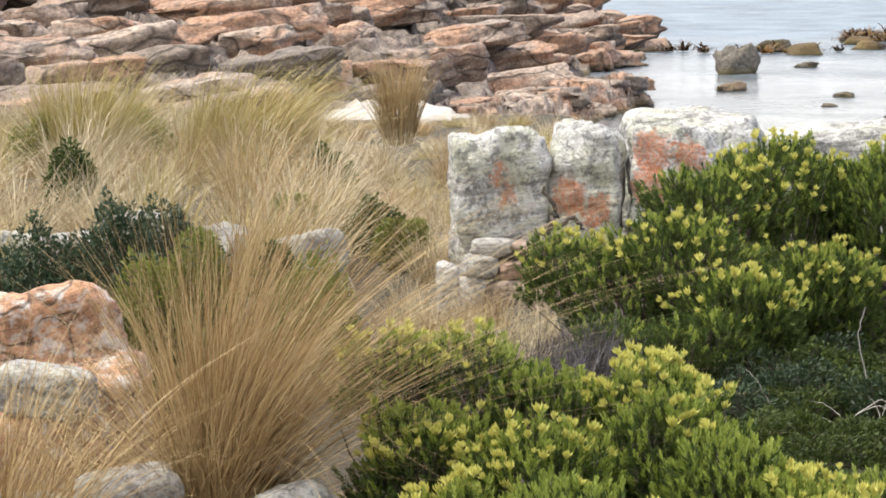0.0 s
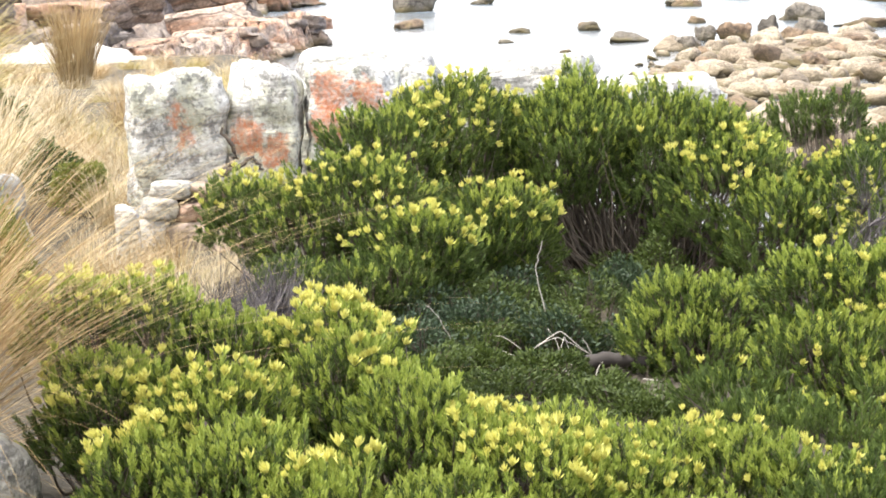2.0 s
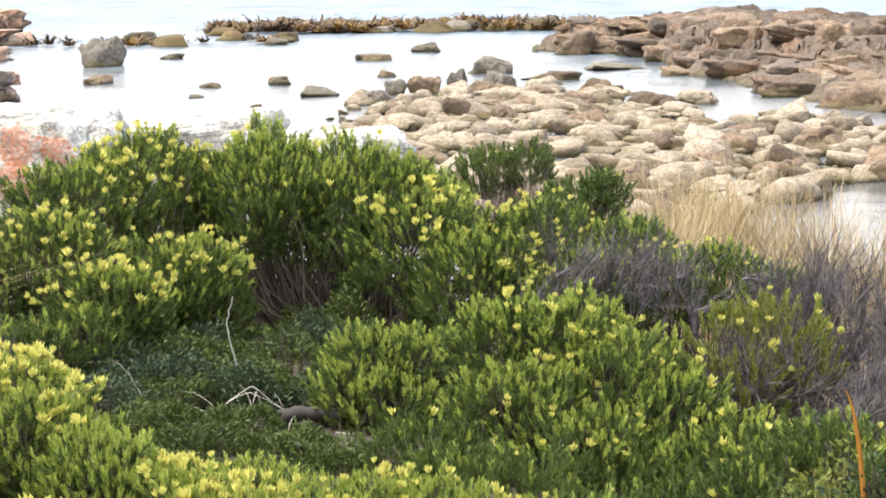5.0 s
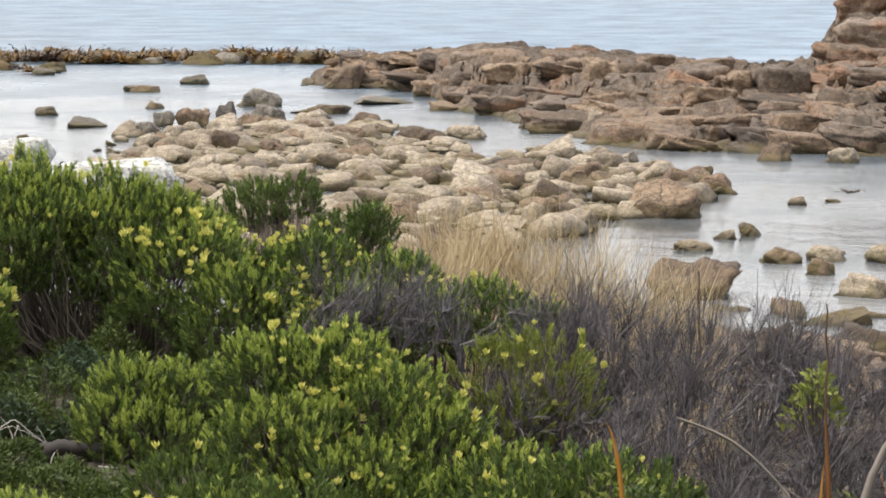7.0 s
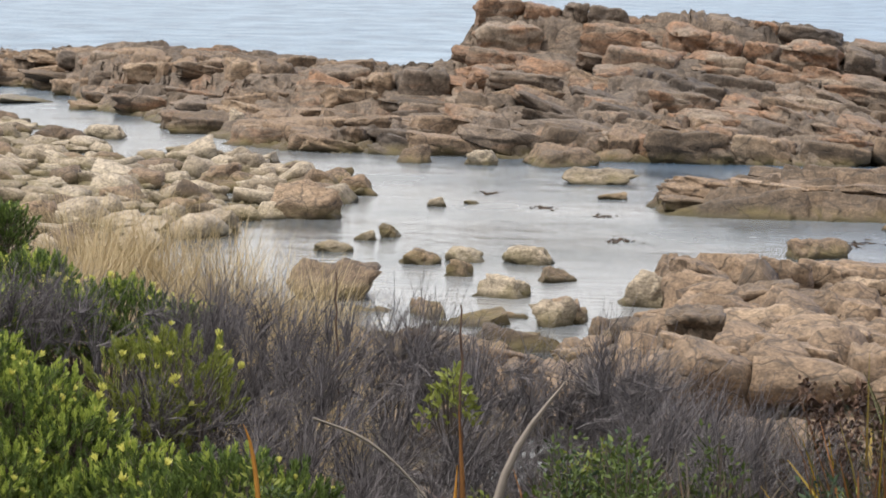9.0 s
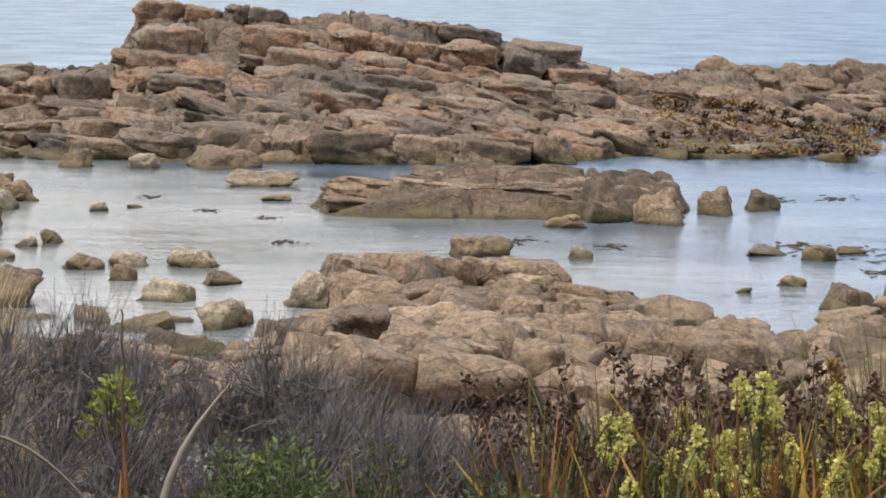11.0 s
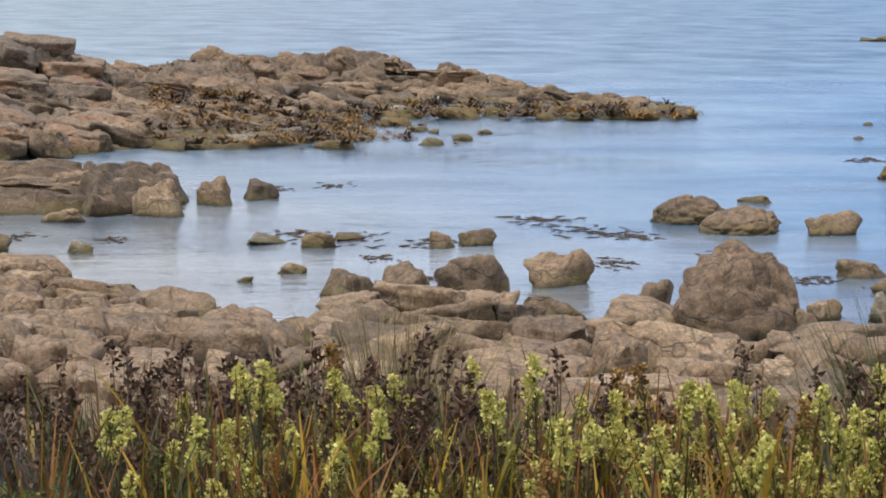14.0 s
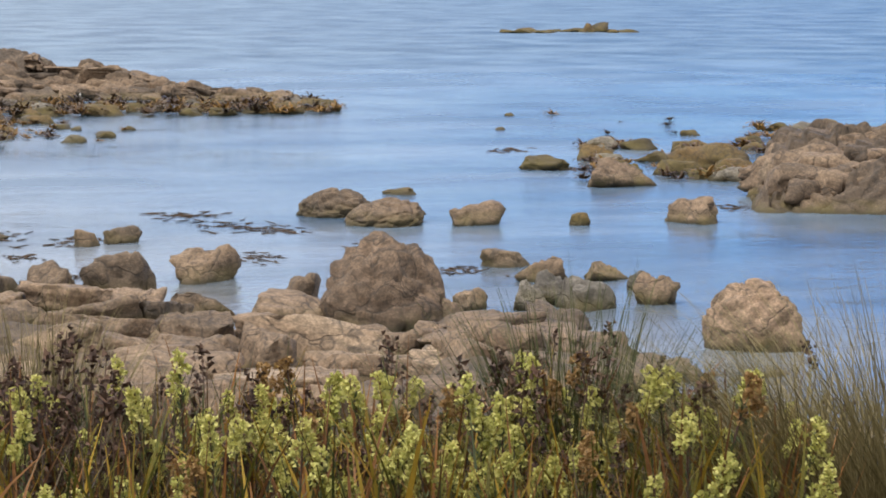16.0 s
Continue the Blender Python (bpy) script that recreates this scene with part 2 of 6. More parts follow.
def bark_material(name, dark, light):
    def build(n, l, b, o):
        g = n.new("ShaderNodeNewGeometry")
        f = mix_node(n, l, 0.5, g.outputs["Random Per Island"], position_noise(n, l, 9, 5))
        l.new(ramp_node(n, l, f, [(0.2, dark), (0.8, light)]), b.inputs["Base Color"])
        b.inputs["Roughness"].default_value = 0.85
    return material(name, build)


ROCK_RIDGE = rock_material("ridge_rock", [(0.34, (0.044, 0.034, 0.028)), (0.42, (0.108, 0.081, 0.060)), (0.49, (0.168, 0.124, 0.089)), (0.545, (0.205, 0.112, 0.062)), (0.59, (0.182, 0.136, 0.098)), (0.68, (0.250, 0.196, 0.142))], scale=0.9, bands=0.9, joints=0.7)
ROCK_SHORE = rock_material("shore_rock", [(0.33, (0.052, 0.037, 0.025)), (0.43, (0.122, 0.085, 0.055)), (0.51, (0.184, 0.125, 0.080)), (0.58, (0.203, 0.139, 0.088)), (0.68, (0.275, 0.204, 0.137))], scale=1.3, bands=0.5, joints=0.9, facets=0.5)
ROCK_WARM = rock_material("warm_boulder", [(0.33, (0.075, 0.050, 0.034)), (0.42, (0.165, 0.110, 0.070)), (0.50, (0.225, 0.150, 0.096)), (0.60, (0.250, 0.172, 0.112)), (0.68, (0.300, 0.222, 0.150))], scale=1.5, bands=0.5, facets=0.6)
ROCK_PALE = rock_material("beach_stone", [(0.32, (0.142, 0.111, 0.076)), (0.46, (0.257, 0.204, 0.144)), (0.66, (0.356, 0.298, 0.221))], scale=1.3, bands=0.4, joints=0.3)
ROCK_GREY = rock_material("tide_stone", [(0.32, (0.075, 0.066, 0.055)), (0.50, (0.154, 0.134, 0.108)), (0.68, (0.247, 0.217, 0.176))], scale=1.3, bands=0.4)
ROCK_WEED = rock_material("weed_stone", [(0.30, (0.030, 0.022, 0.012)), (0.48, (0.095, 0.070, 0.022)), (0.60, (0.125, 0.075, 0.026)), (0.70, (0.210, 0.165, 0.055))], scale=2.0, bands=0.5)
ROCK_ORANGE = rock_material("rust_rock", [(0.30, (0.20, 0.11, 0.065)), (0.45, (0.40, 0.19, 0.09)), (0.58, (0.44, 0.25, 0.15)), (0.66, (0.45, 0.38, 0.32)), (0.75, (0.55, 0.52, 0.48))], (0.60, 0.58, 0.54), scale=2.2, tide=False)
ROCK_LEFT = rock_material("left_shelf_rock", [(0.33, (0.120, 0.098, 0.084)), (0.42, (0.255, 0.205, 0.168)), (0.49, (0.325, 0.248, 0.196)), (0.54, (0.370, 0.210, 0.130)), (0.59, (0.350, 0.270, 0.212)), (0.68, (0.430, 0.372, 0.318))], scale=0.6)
BUSH_DARK = leaf_material("conebush_leaf", (0.034, 0.060, 0.016), (0.150, 0.204, 0.050))
BUSH_LIGHT = leaf_material("conebush_young_leaf", (0.160, 0.220, 0.036), (0.420, 0.470, 0.105), 0.32)
FLOWER = leaf_material("conebush_bract", (0.46, 0.47, 0.085), (0.80, 0.74, 0.24), 0.3)
TWIG = bark_material("conebush_twig", (0.05, 0.04, 0.032), (0.13, 0.10, 0.075))
GREYTWIG = bark_material("grey_twig", (0.016, 0.014, 0.015), (0.200, 0.176, 0.178))
CHARRED = bark_material("charred_bark", (0.010, 0.008, 0.007), (0.060, 0.048, 0.042))
DRIFTWOOD = bark_material("bleached_wood", (0.25, 0.22, 0.19), (0.5, 0.46, 0.41))
GRASS_TAN = leaf_material("tussock_blade", (0.185, 0.100, 0.034), (0.620, 0.475, 0.255), 0.25, patch=2.0)
GRASS_PALE = leaf_material("meadow_blade", (0.300, 0.235, 0.135), (0.640, 0.545, 0.370), 0.2, patch=0.5)
GRASS_GOLD = leaf_material("gold_blade", (0.260, 0.185, 0.090), (0.500, 0.400, 0.235), 0.2, patch=0.4)


def ground_build(n, l, b, o):
    big, fine = position_noise(n, l, 0.8, 5), position_noise(n, l, 18, 6)
    soil = ramp_node(n, l, mix_node(n, l, 0.5, big, fine), [(0.3, (0.022, 0.018, 0.012)), (0.5, (0.052, 0.042, 0.027)), (0.7, (0.098, 0.080, 0.050))])
    g, s = n.new("ShaderNodeNewGeometry"), n.new("ShaderNodeSeparateXYZ")
    l.new(g.outputs["Position"], s.inputs[0])
    shingle = ramp_node(n, l, mix_node(n, l, 0.5, position_noise(n, l, 2.5, 6), fine), [(0.3, (0.10, 0.075, 0.055)), (0.5, (0.20, 0.155, 0.11)), (0.7, (0.32, 0.26, 0.19))])
    beach = span(n, l, s.outputs["Z"], 0.15, 0.6, 1, 0)
    l.new(mix_node(n, l, beach, soil, shingle), b.inputs["Base Color"])
    b.inputs["Roughness"].default_value = 0.95
    bump(n, l, b, mix_node(n, l, 0.5, big, fine), 0.8, 0.08)


GROUND = material("sandy_soil", ground_build)


def water_build(n, l, b, o):
    g = n.new("ShaderNodeNewGeometry")
    big = position_noise(n, l, 0.10, 5, (0.5, 1.3, 1), (0, 0, -40), 0.6)
    dist = n.new("ShaderNodeVectorMath")
    dist.operation = "LENGTH"
    l.new(g.outputs["Position"], dist.inputs[0])
    sandy = ramp_node(n, l, big, [(0.36, (0.068, 0.078, 0.084)), (0.48, (0.120, 0.128, 0.134)), (0.64, (0.190, 0.194, 0.196))])
    # east palette: the reflected blue sky is put into the water's own colour
    east_blue = ramp_node(n, l, big, [(0.36, (0.034, 0.076, 0.135)), (0.48, (0.080, 0.126, 0.185)), (0.64, (0.148, 0.195, 0.250))])
    place = n.new("ShaderNodeSeparateXYZ")
    l.new(g.outputs["Position"], place.inputs[0])
    col = mix_node(n, l, span(n, l, place.outputs["X"], 34, 54), sandy, east_blue)
    # the waves' light and dark faces, painted into the open sea's colour
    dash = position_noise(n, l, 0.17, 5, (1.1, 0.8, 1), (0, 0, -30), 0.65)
    painted_chop = ramp_node(n, l, dash, [(0.38, (0.035, 0.078, 0.125)), (0.62, (0.16, 0.235, 0.310))])
    col = mix_node(n, l, span(n, l, dist.outputs["Value"], 95, 170, 0.0, 0.75), col, painted_chop)
    crest = position_noise(n, l, 0.10, 5, (0.5, 1.2, 1), (0, 0, -30), 0.7)
    foam = times(n, l, span(n, l, crest, 0.68, 0.78), span(n, l, dist.outputs["Value"], 120, 190))
    l.new(mix_node(n, l, foam, col, (0.8, 0.82, 0.83)), b.inputs["Base Color"])
    streak = position_noise(n, l, 0.10, 4, (0.8, 0.7, 1), (0, 0, -35), 0.6)
    calm = span(n, l, streak, 0.4, 0.62, 0.08, 0.30)
    gloss = mix_node(n, l, span(n, l, dist.outputs["Value"], 110, 180, 0.0, 1.0), calm, (0.36, 0.36, 0.36))
    l.new(mix_node(n, l, foam, gloss, (0.8, 0.8, 0.8)), b.inputs["Roughness"])
    b.inputs["IOR"].default_value = 1.333
    swell = position_noise(n, l, 0.16, 5, (1.0, 0.8, 1), (0, 0, -30), 0.6)
    ripple = position_noise(n, l, 2.4, 4, (0.5, 1.6, 1), (0, 0, -35), 0.6)
    open_sea = span(n, l, dist.outputs["Value"], 85, 180, 0.36, 1.0)
    streaks = position_noise(n, l, 0.55, 5, (0.45, 1.5, 1), (0, 0, -35), 0.65)
    k = bump(n, l, b, mix_node(n, l, 0.22, mix_node(n, l, 0.12, swell, ripple), streaks), 1.0, 4.0)
    l.new(times(n, l, open_sea, 0.2), k.inputs["Strength"])


WATER = material("sea_water", water_build)


# ---- ground and sea ----
def ground_z(az, d):
    az, d = np.broadcast_arrays(np.asarray(az, float), np.asarray(d, float))
    left = curve(d, [(0, 5.4), (6, 4.8), (9, 4.7), (18, 4.55), (25, 4.4), (45, 3.5), (60, 2.7), (70, 2.1), (80, 0.7), (95, 0.0), (120, -0.4), (150, -0.8), (200, -2.5), (400, -5)])
    right = curve(d, [(0, 5.4), (6, 4.9), (9, 4.65), (12, 4.4), (16, 3.3), (22, 1.6), (28, 0.5), (34, 0.0), (40, -0.1), (46, -0.2), (52, -0.4), (58, -0.6), (70, -1.0), (200, -2.5), (400, -5)])
    w = ease(d, 18, 26) * ease(az, 2, 9) + (1 - ease(d, 18, 26)) * ease(az, 11, 24)
    z = left + (right - left) * w
    beach = ease(az, 9.5, 12) * (1 - ease(az, 23.5, 26)) * ease(d, 50, 60) * (1 - ease(d, 100, 118))
    z = z + (-0.16 - z) * beach
    bank = ease(az, 15.0, 18.5) * (1 - ease(az, 23.5, 27)) * ease(d, 17, 22) * (1 - ease(d, 29, 36))
    z = z + bank * (3.45 - 0.09 * (az - 17) - z)
    behind = ease(np.abs((az - 25 + 180) % 360 - 180), 75, 130)
    return z + behind * (5.6 + 0.03 * np.minimum(d, 300) - z)


def build_ground():
    rings = np.concatenate([np.linspace(0.0, 30, 75), np.linspace(30.6, 130, 125), np.geomspace(132, 3000, 26)])
    azs = np.concatenate([np.linspace(-15, 66, 270), np.linspace(67, 344, 90)])
    azs = np.append(azs, 345)
    a, d = np.meshgrid(azs, rings, indexing="ij")
    z = ground_z(np.where(a > 180, a - 360, a), d)
    p = np.stack([d * np.sin(np.radians(a)), d * np.cos(np.radians(a)), z], -1).reshape(-1, 3)
    p[:, 2] += (0.10 * fbm(p * 0.7, 4, 3) + 0.03 * fbm(p * 3, 3, 4)) * np.clip(p[:, 2] + 1.2, 0.1, 1)
    me = mesh_of("ground", p, grid_faces(len(azs), len(rings))[:, ::-1], GROUND, smooth=True)
    tagged(new("ground", me), "sandy heath soil falling to a stony shore", "ground", kind="structure")
    rings = np.concatenate([np.linspace(30, 200, 60), np.geomspace(205, 4500, 30)])
    azs = np.linspace(0, 360, 181)
    a, d = np.meshgrid(azs, rings, indexing="ij")
    p = np.stack([d * np.sin(np.radians(a)), d * np.cos(np.radians(a)), 0 * d], -1).reshape(-1, 3)
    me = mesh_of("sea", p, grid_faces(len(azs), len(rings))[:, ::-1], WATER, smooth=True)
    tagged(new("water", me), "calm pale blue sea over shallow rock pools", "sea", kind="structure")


build_ground()


def sand_build(n, l, b, o):
    f = mix_node(n, l, 0.5, position_noise(n, l, 1.2, 5), position_noise(n, l, 30, 4))
    l.new(ramp_node(n, l, f, [(0.3, (0.38, 0.345, 0.300)), (0.7, (0.54, 0.495, 0.440))]), b.inputs["Base Color"])
    b.inputs["Roughness"].default_value = 0.95
    bump(n, l, b, f, 0.5, 0.05)


SAND = material("white_sand", sand_build)


def sand_patch():
    """A bank of white sand in the cove below the headland."""
    a, d = np.meshgrid(np.linspace(-4.2, 1.6, 80), np.linspace(52, 78, 60), indexing="ij")
    ragged = 0.25 * fbm(np.stack([a.ravel() * 2, d.ravel() * 0.5, 0 * a.ravel()], -1), 3, 6).reshape(a.shape)
    w = ease(1 - ((a + 1.1) / 1.9) ** 2 - ((d - 65) / 10) ** 2 + 1.6 * ragged, 0.0, 0.6)
    low = ground_z(a, d) - 0.3
    z = low + (np.maximum(2.35 + 0.25 * ragged, low + 0.4) - low) * w
    p = np.stack([d * np.sin(np.radians(a)), d * np.cos(np.radians(a)), z], -1).reshape(-1, 3)
    tagged(new("sand", mesh_of("sand", p, grid_faces(80, 60)[:, ::-1], SAND, smooth=True)), "bank of white sand in a rocky cove", "sand", kind="structure")


sand_patch()


# ---- rocks ----
def outcrop(name, label, az0, az1, d0, d1, top, mat, cu=2.2, cv=1.6, step=0.1, bed=0.42, seed=1, dstep=None, dip=0.03, jitter=0.9, under=0.28, sunk=0.0):
    """A bedded rock mass over a piece of the plan: top(az, d) gives its smooth form, which is cut into tilted beds whose edges
    break off along joints, each bed a little undercut."""
    mid = (d0 + d1) / 2
    na = int(radians(az1 - az0) * mid / step) + 1
    nd = int((d1 - d0) / (dstep or step * 1.5)) + 1
    a, d = np.meshgrid(np.linspace(az0, az1, na), np.linspace(d0, d1, nd), indexing="ij")
    u, v = np.radians(a) * mid, d.copy()
    w = np.stack([u, v, 0 * u], -1).reshape(-1, 3)

    def wave(scale, octaves, k):
        return fbm(w * scale + 11.7 * k, octaves, seed + k).reshape(u.shape)

    wu, wv = u + 0.25 * wave(0.4, 2, 1), v + 0.25 * wave(0.4, 2, 2)
    r1, c1u, c1v, gap = cells(wu / cu, wv / cv, seed)
    r2, c2u, c2v, gap2 = cells(wu / (cu * 0.37) + 3.3, wv / (cv * 0.45), seed + 9)
    r3, _, _, _ = cells(wu / (cu * 3.1) + 1.3, wv / (cv * 2.5), seed + 17)
    base = top(a, d)
    tilt = dip * u + 0.25 * wave(0.12, 3, 3)
    thick = bed * (0.75 + 0.5 * (r3 - 0.5) + 0.35 * wave(0.2, 2, 4))
    q = (base + tilt + bed * jitter * ((r1 - 0.5) * 1.1 + (r2 - 0.5) * 0.2 + 0.15 * wave(0.5, 2, 5))) / thick
    layer, frac = np.floor(q), q - np.floor(q)
    rise = ease(frac, 0.0, 0.30)
    h = (layer + rise) * thick - tilt
    lift = np.clip(base + 0.45, 0.1, 1.0)
    h = base + (h - base) * lift
    h = h - lift * bed * (0.95 * (1 - ease(gap, 0.0, 0.07)) + 0.30 * (1 - ease(gap2, 0.0, 0.09)))
    # each joint block is tipped its own way
    tip1 = np.sin(r1 * 57) * (wu / cu - c1u) * cu + np.sin(r1 * 131) * (wv / cv - c1v) * cv
    tip2 = np.sin(r2 * 57) * (wu / (cu * 0.37) + 3.3 - c2u) * cu * 0.37 + np.sin(r2 * 131) * (wv / (cv * 0.45) - c2v) * cv * 0.45
    h = h + lift * (0.08 * tip1 + 0.12 * tip2 + 0.03 * wave(0.8, 3, 6) + 0.012 * wave(4.0, 2, 7)) - sunk
    fwd = -under * (rise - 0.5) * (frac < 0.6) * lift + 0.10 * wave(1.3, 3, 8)
    dd = d + fwd
    aa = a + np.degrees(0.10 * wave(1.3, 3, 9) / mid)
    x = np.stack([dd * np.sin(np.radians(aa)), dd * np.cos(np.radians(aa)), h], -1).reshape(-1, 3)
    f = grid_faces(na, nd)[:, ::-1]
    keep = x[f, 2].max(1) > -0.25
    thing = holder(name, (0, 0, 0), label, "rock")
    part("rock_mass", mesh_of(name, x, f[keep], mat), thing)
    return thing


def ball(level):
    bm = bmesh.new()
    bmesh.ops.create_icosphere(bm, subdivisions=level, radius=1)
    v = np.array([p.co[:] for p in bm.verts])
    f = np.array([[q.index for q in p.verts] for p in bm.faces])
    bm.free()
    return v, f


BALLS = {k: ball(k) for k in (2, 3, 4, 5)}


def boulder_shape(seed, level=3, sharp=40.0, rough=1.0):
    """A broken boulder of about unit size on z = 0: flat faces with worn edges, a few open joints and thin beds."""
    r = rng(seed)
    dirs, f = BALLS[level]
    k = 15
    nrm = r.normal(size=(k, 3))
    nrm /= np.linalg.norm(nrm, axis=1, keepdims=True)
    nrm[0], nrm[1] = (0.1, -0.05, 1), (0, 0, -1)
    off = r.uniform(0.55, 1.0, k)
    off[1] = 0.45
    c = np.maximum(dirs @ nrm.T, 0.02) / off
    rad = (c ** sharp).sum(1) ** (-1 / sharp) if sharp > 5.5 else 0.8 + 0.2 * (c ** 12).sum(1) ** (-1 / 12)
    v = dirs * rad[:, None]
    v *= 1 + (rough * 0.085 * fbm(v * 2.2 + seed, 4, seed))[:, None]
    # lumps parted by open joints
    many = 18 if sharp > 5.5 else 40
    seeds = r.normal(size=(many, 3))
    seeds = seeds / np.linalg.norm(seeds, axis=1, keepdims=True) * r.uniform(0.5, 0.95, many)[:, None]
    q = v + 0.10 * np.stack([fbm(v * 1.8 + 5 * i, 3, seed + 70 + i) for i in range(3)], -1)
    gap = np.linalg.norm((q[:, None] - seeds[None]) * (1, 1, 1.2), axis=2)
    near = np.sort(gap, 1)
    v *= 1 + rough * ((0.20 if sharp > 5.5 else 0.06) * (r.random(many)[gap.argmin(1)] - 0.5) - 0.09 * (1 - ease(near[:, 1] - near[:, 0], 0, 0.08)) + 0.055 * fbm(v * 6 + seed, 3, seed + 80))[:, None]
    bed = np.sin(v[:, 2] * 9 + 1.6 * fbm(v * 1.0, 2, seed + 3) + v[:, 0] * 1.5)
    v[:, :2] *= (1 - 0.035 * (1 - ease(np.abs(bed), 0.0, 0.3)))[:, None]
    v -= (v.max(0) + v.min(0)) / 2
    v /= (v.max(0) - v.min(0))
    v[:, :2] *= (1 + (0.4 if sharp > 5.5 else 0.0) * np.clip(-v[:, 2], 0, 0.5))[:, None]
    v[:, 2] += 0.5
    return v, f


def slab_shape(seed, n=8, chips=9, least=0.85):
    """A broken bed of rock: a box with chipped edges and split faces, of unit size, centred."""
    r = rng(seed)
    g = np.linspace(-1, 1, n)
    a, b = np.meshgrid(g, g, indexing="ij")
    one = np.ones_like(a)
    sides, faces, k = [], [], 0
    quad = grid_faces(n, n)
    for axis in range(3):
        for sign in (-1, 1):
            p = [None] * 3
            p[axis], p[(axis + 1) % 3], p[(axis + 2) % 3] = sign * one, a, b
            sides.append(np.stack(p, -1).reshape(-1, 3))
            faces.append((quad if sign > 0 else quad[:, ::-1]) + k)
            k += n * n
    v, f = np.concatenate(sides), np.concatenate(faces)
    key = np.round(v * 100).astype(int)
    _, first, inv = np.unique(key, axis=0, return_index=True, return_inverse=True)
    v, f = v[first], inv.ravel()[f]
    p = 24.0
    v = v / ((np.abs(v) ** p).sum(1) ** (1 / p))[:, None] * 1.0
    for q in range(chips):
        nn = r.normal(size=3) * (1, 1, 0.8)
        nn /= np.linalg.norm(nn)
        off = r.uniform(least, least + 0.3)
        over = np.maximum(v @ nn - off, 0)
        v = v - over[:, None] * nn
    v = v + np.stack([0.055 * fbm(v * 1.5 + seed + 9 * i, 4, seed + i) + 0.09 * np.abs(fbm(v * 1.1 + seed + 31 * i, 3, seed + 90 + i)) * np.sign(v[:, i]) * (i < 2) for i in range(3)], -1)
    # broken along joints into pieces that stand a little in or out
    core = r.uniform(-1, 1, (11, 3))
    q = v + 0.12 * np.stack([fbm(v * 1.4 + 5 * i, 2, seed + 50 + i) for i in range(3)], -1)
    gap = np.linalg.norm((q[:, None] - core[None]) * (1.3, 1.0, 0.8), axis=2)
    near = np.sort(gap, 1)
    v = v * (1 + 0.17 * (r.random(11)[gap.argmin(1)] - 0.5) - 0.10 * (1 - ease(near[:, 1] - near[:, 0], 0, 0.14)))[:, None]
    for q in range(2):
        split = np.abs(v[:, 0] + r.normal(0, 0.25) * v[:, 2] + 0.10 * fbm(v * 1.3, 2, seed + 12 + q) - r.uniform(-0.7, 0.7))
        v[:, 1:] *= (1 - 0.16 * (1 - ease(split, 0.0, 0.12)))[:, None]
    side = np.sign(v[:, 2] + 0.2 * v[:, 0] * r.normal() - r.uniform(-0.5, 0.5) + 0.05 * fbm(v * 1.5, 2, seed + 7))
    v[:, :2] *= (1 + r.uniform(0.02, 0.07) * r.choice([-1, 1]) * side)[:, None]
    v[:, :2] += (side * r.normal(0, 0.05))[:, None]
    v -= (v.max(0) + v.min(0)) / 2
    return v / (v.max(0) - v.min(0)), f


SLABS = [slab_shape(150 + k, 12, 12, 0.74) for k in range(16)] + [slab_shape(180 + k, 12, 6, 0.98) for k in range(10)]
_slab_meshes = {}


def slab_mesh(k, mat):
    if (k, mat.name) not in _slab_meshes:
        _slab_meshes[(k, mat.name)] = mesh_of("stone", *SLABS[k], mat)
    return _slab_meshes[(k, mat.name)]


def bed_blocks(thing, top, depth, az0, az1, n, seed, mat, width=(0.8, 2.6), height=(0.35, 0.8), dip=-6.0, proud=0.35, lumps=0.0, loose=6.0):
    """Broken beds laid over a rock mass, each a part of it. depth(az, t) gives the distance for t from the foot (0) to the crest (1)."""
    r = rng(seed)
    for k in range(n):
        az, t = az0 + (az1 - az0) * (k + r.random()) / n, r.random()
        d = float(depth(az, t))
        z = float(top(az, d))
        if z < -0.05:
            continue
        w, h = r.uniform(*width), r.uniform(*height) * (0.8 + 0.5 * t)
        lean = dip + r.normal(0, loose)
        lump = r.random() < lumps
        ob = new("stone", stone_mesh(int(r.integers(len(SHAPES if w > 2.2 else SMALL))), mat, w <= 2.2) if lump else slab_mesh(int(r.integers(len(SLABS))), mat))
        ob.parent = thing
        if lump:
            h *= 1.35
        ob.matrix_basis = Matrix.Translation(at(az, d, z + h * (proud - (0.95 if lump else 0.5)))) @ pose(0, 0, 0, r.normal(0, loose), -lean, -az + r.normal(0, 14)) @ Matrix.Diagonal((w, r.uniform(0.8, 1.7), h, 1))


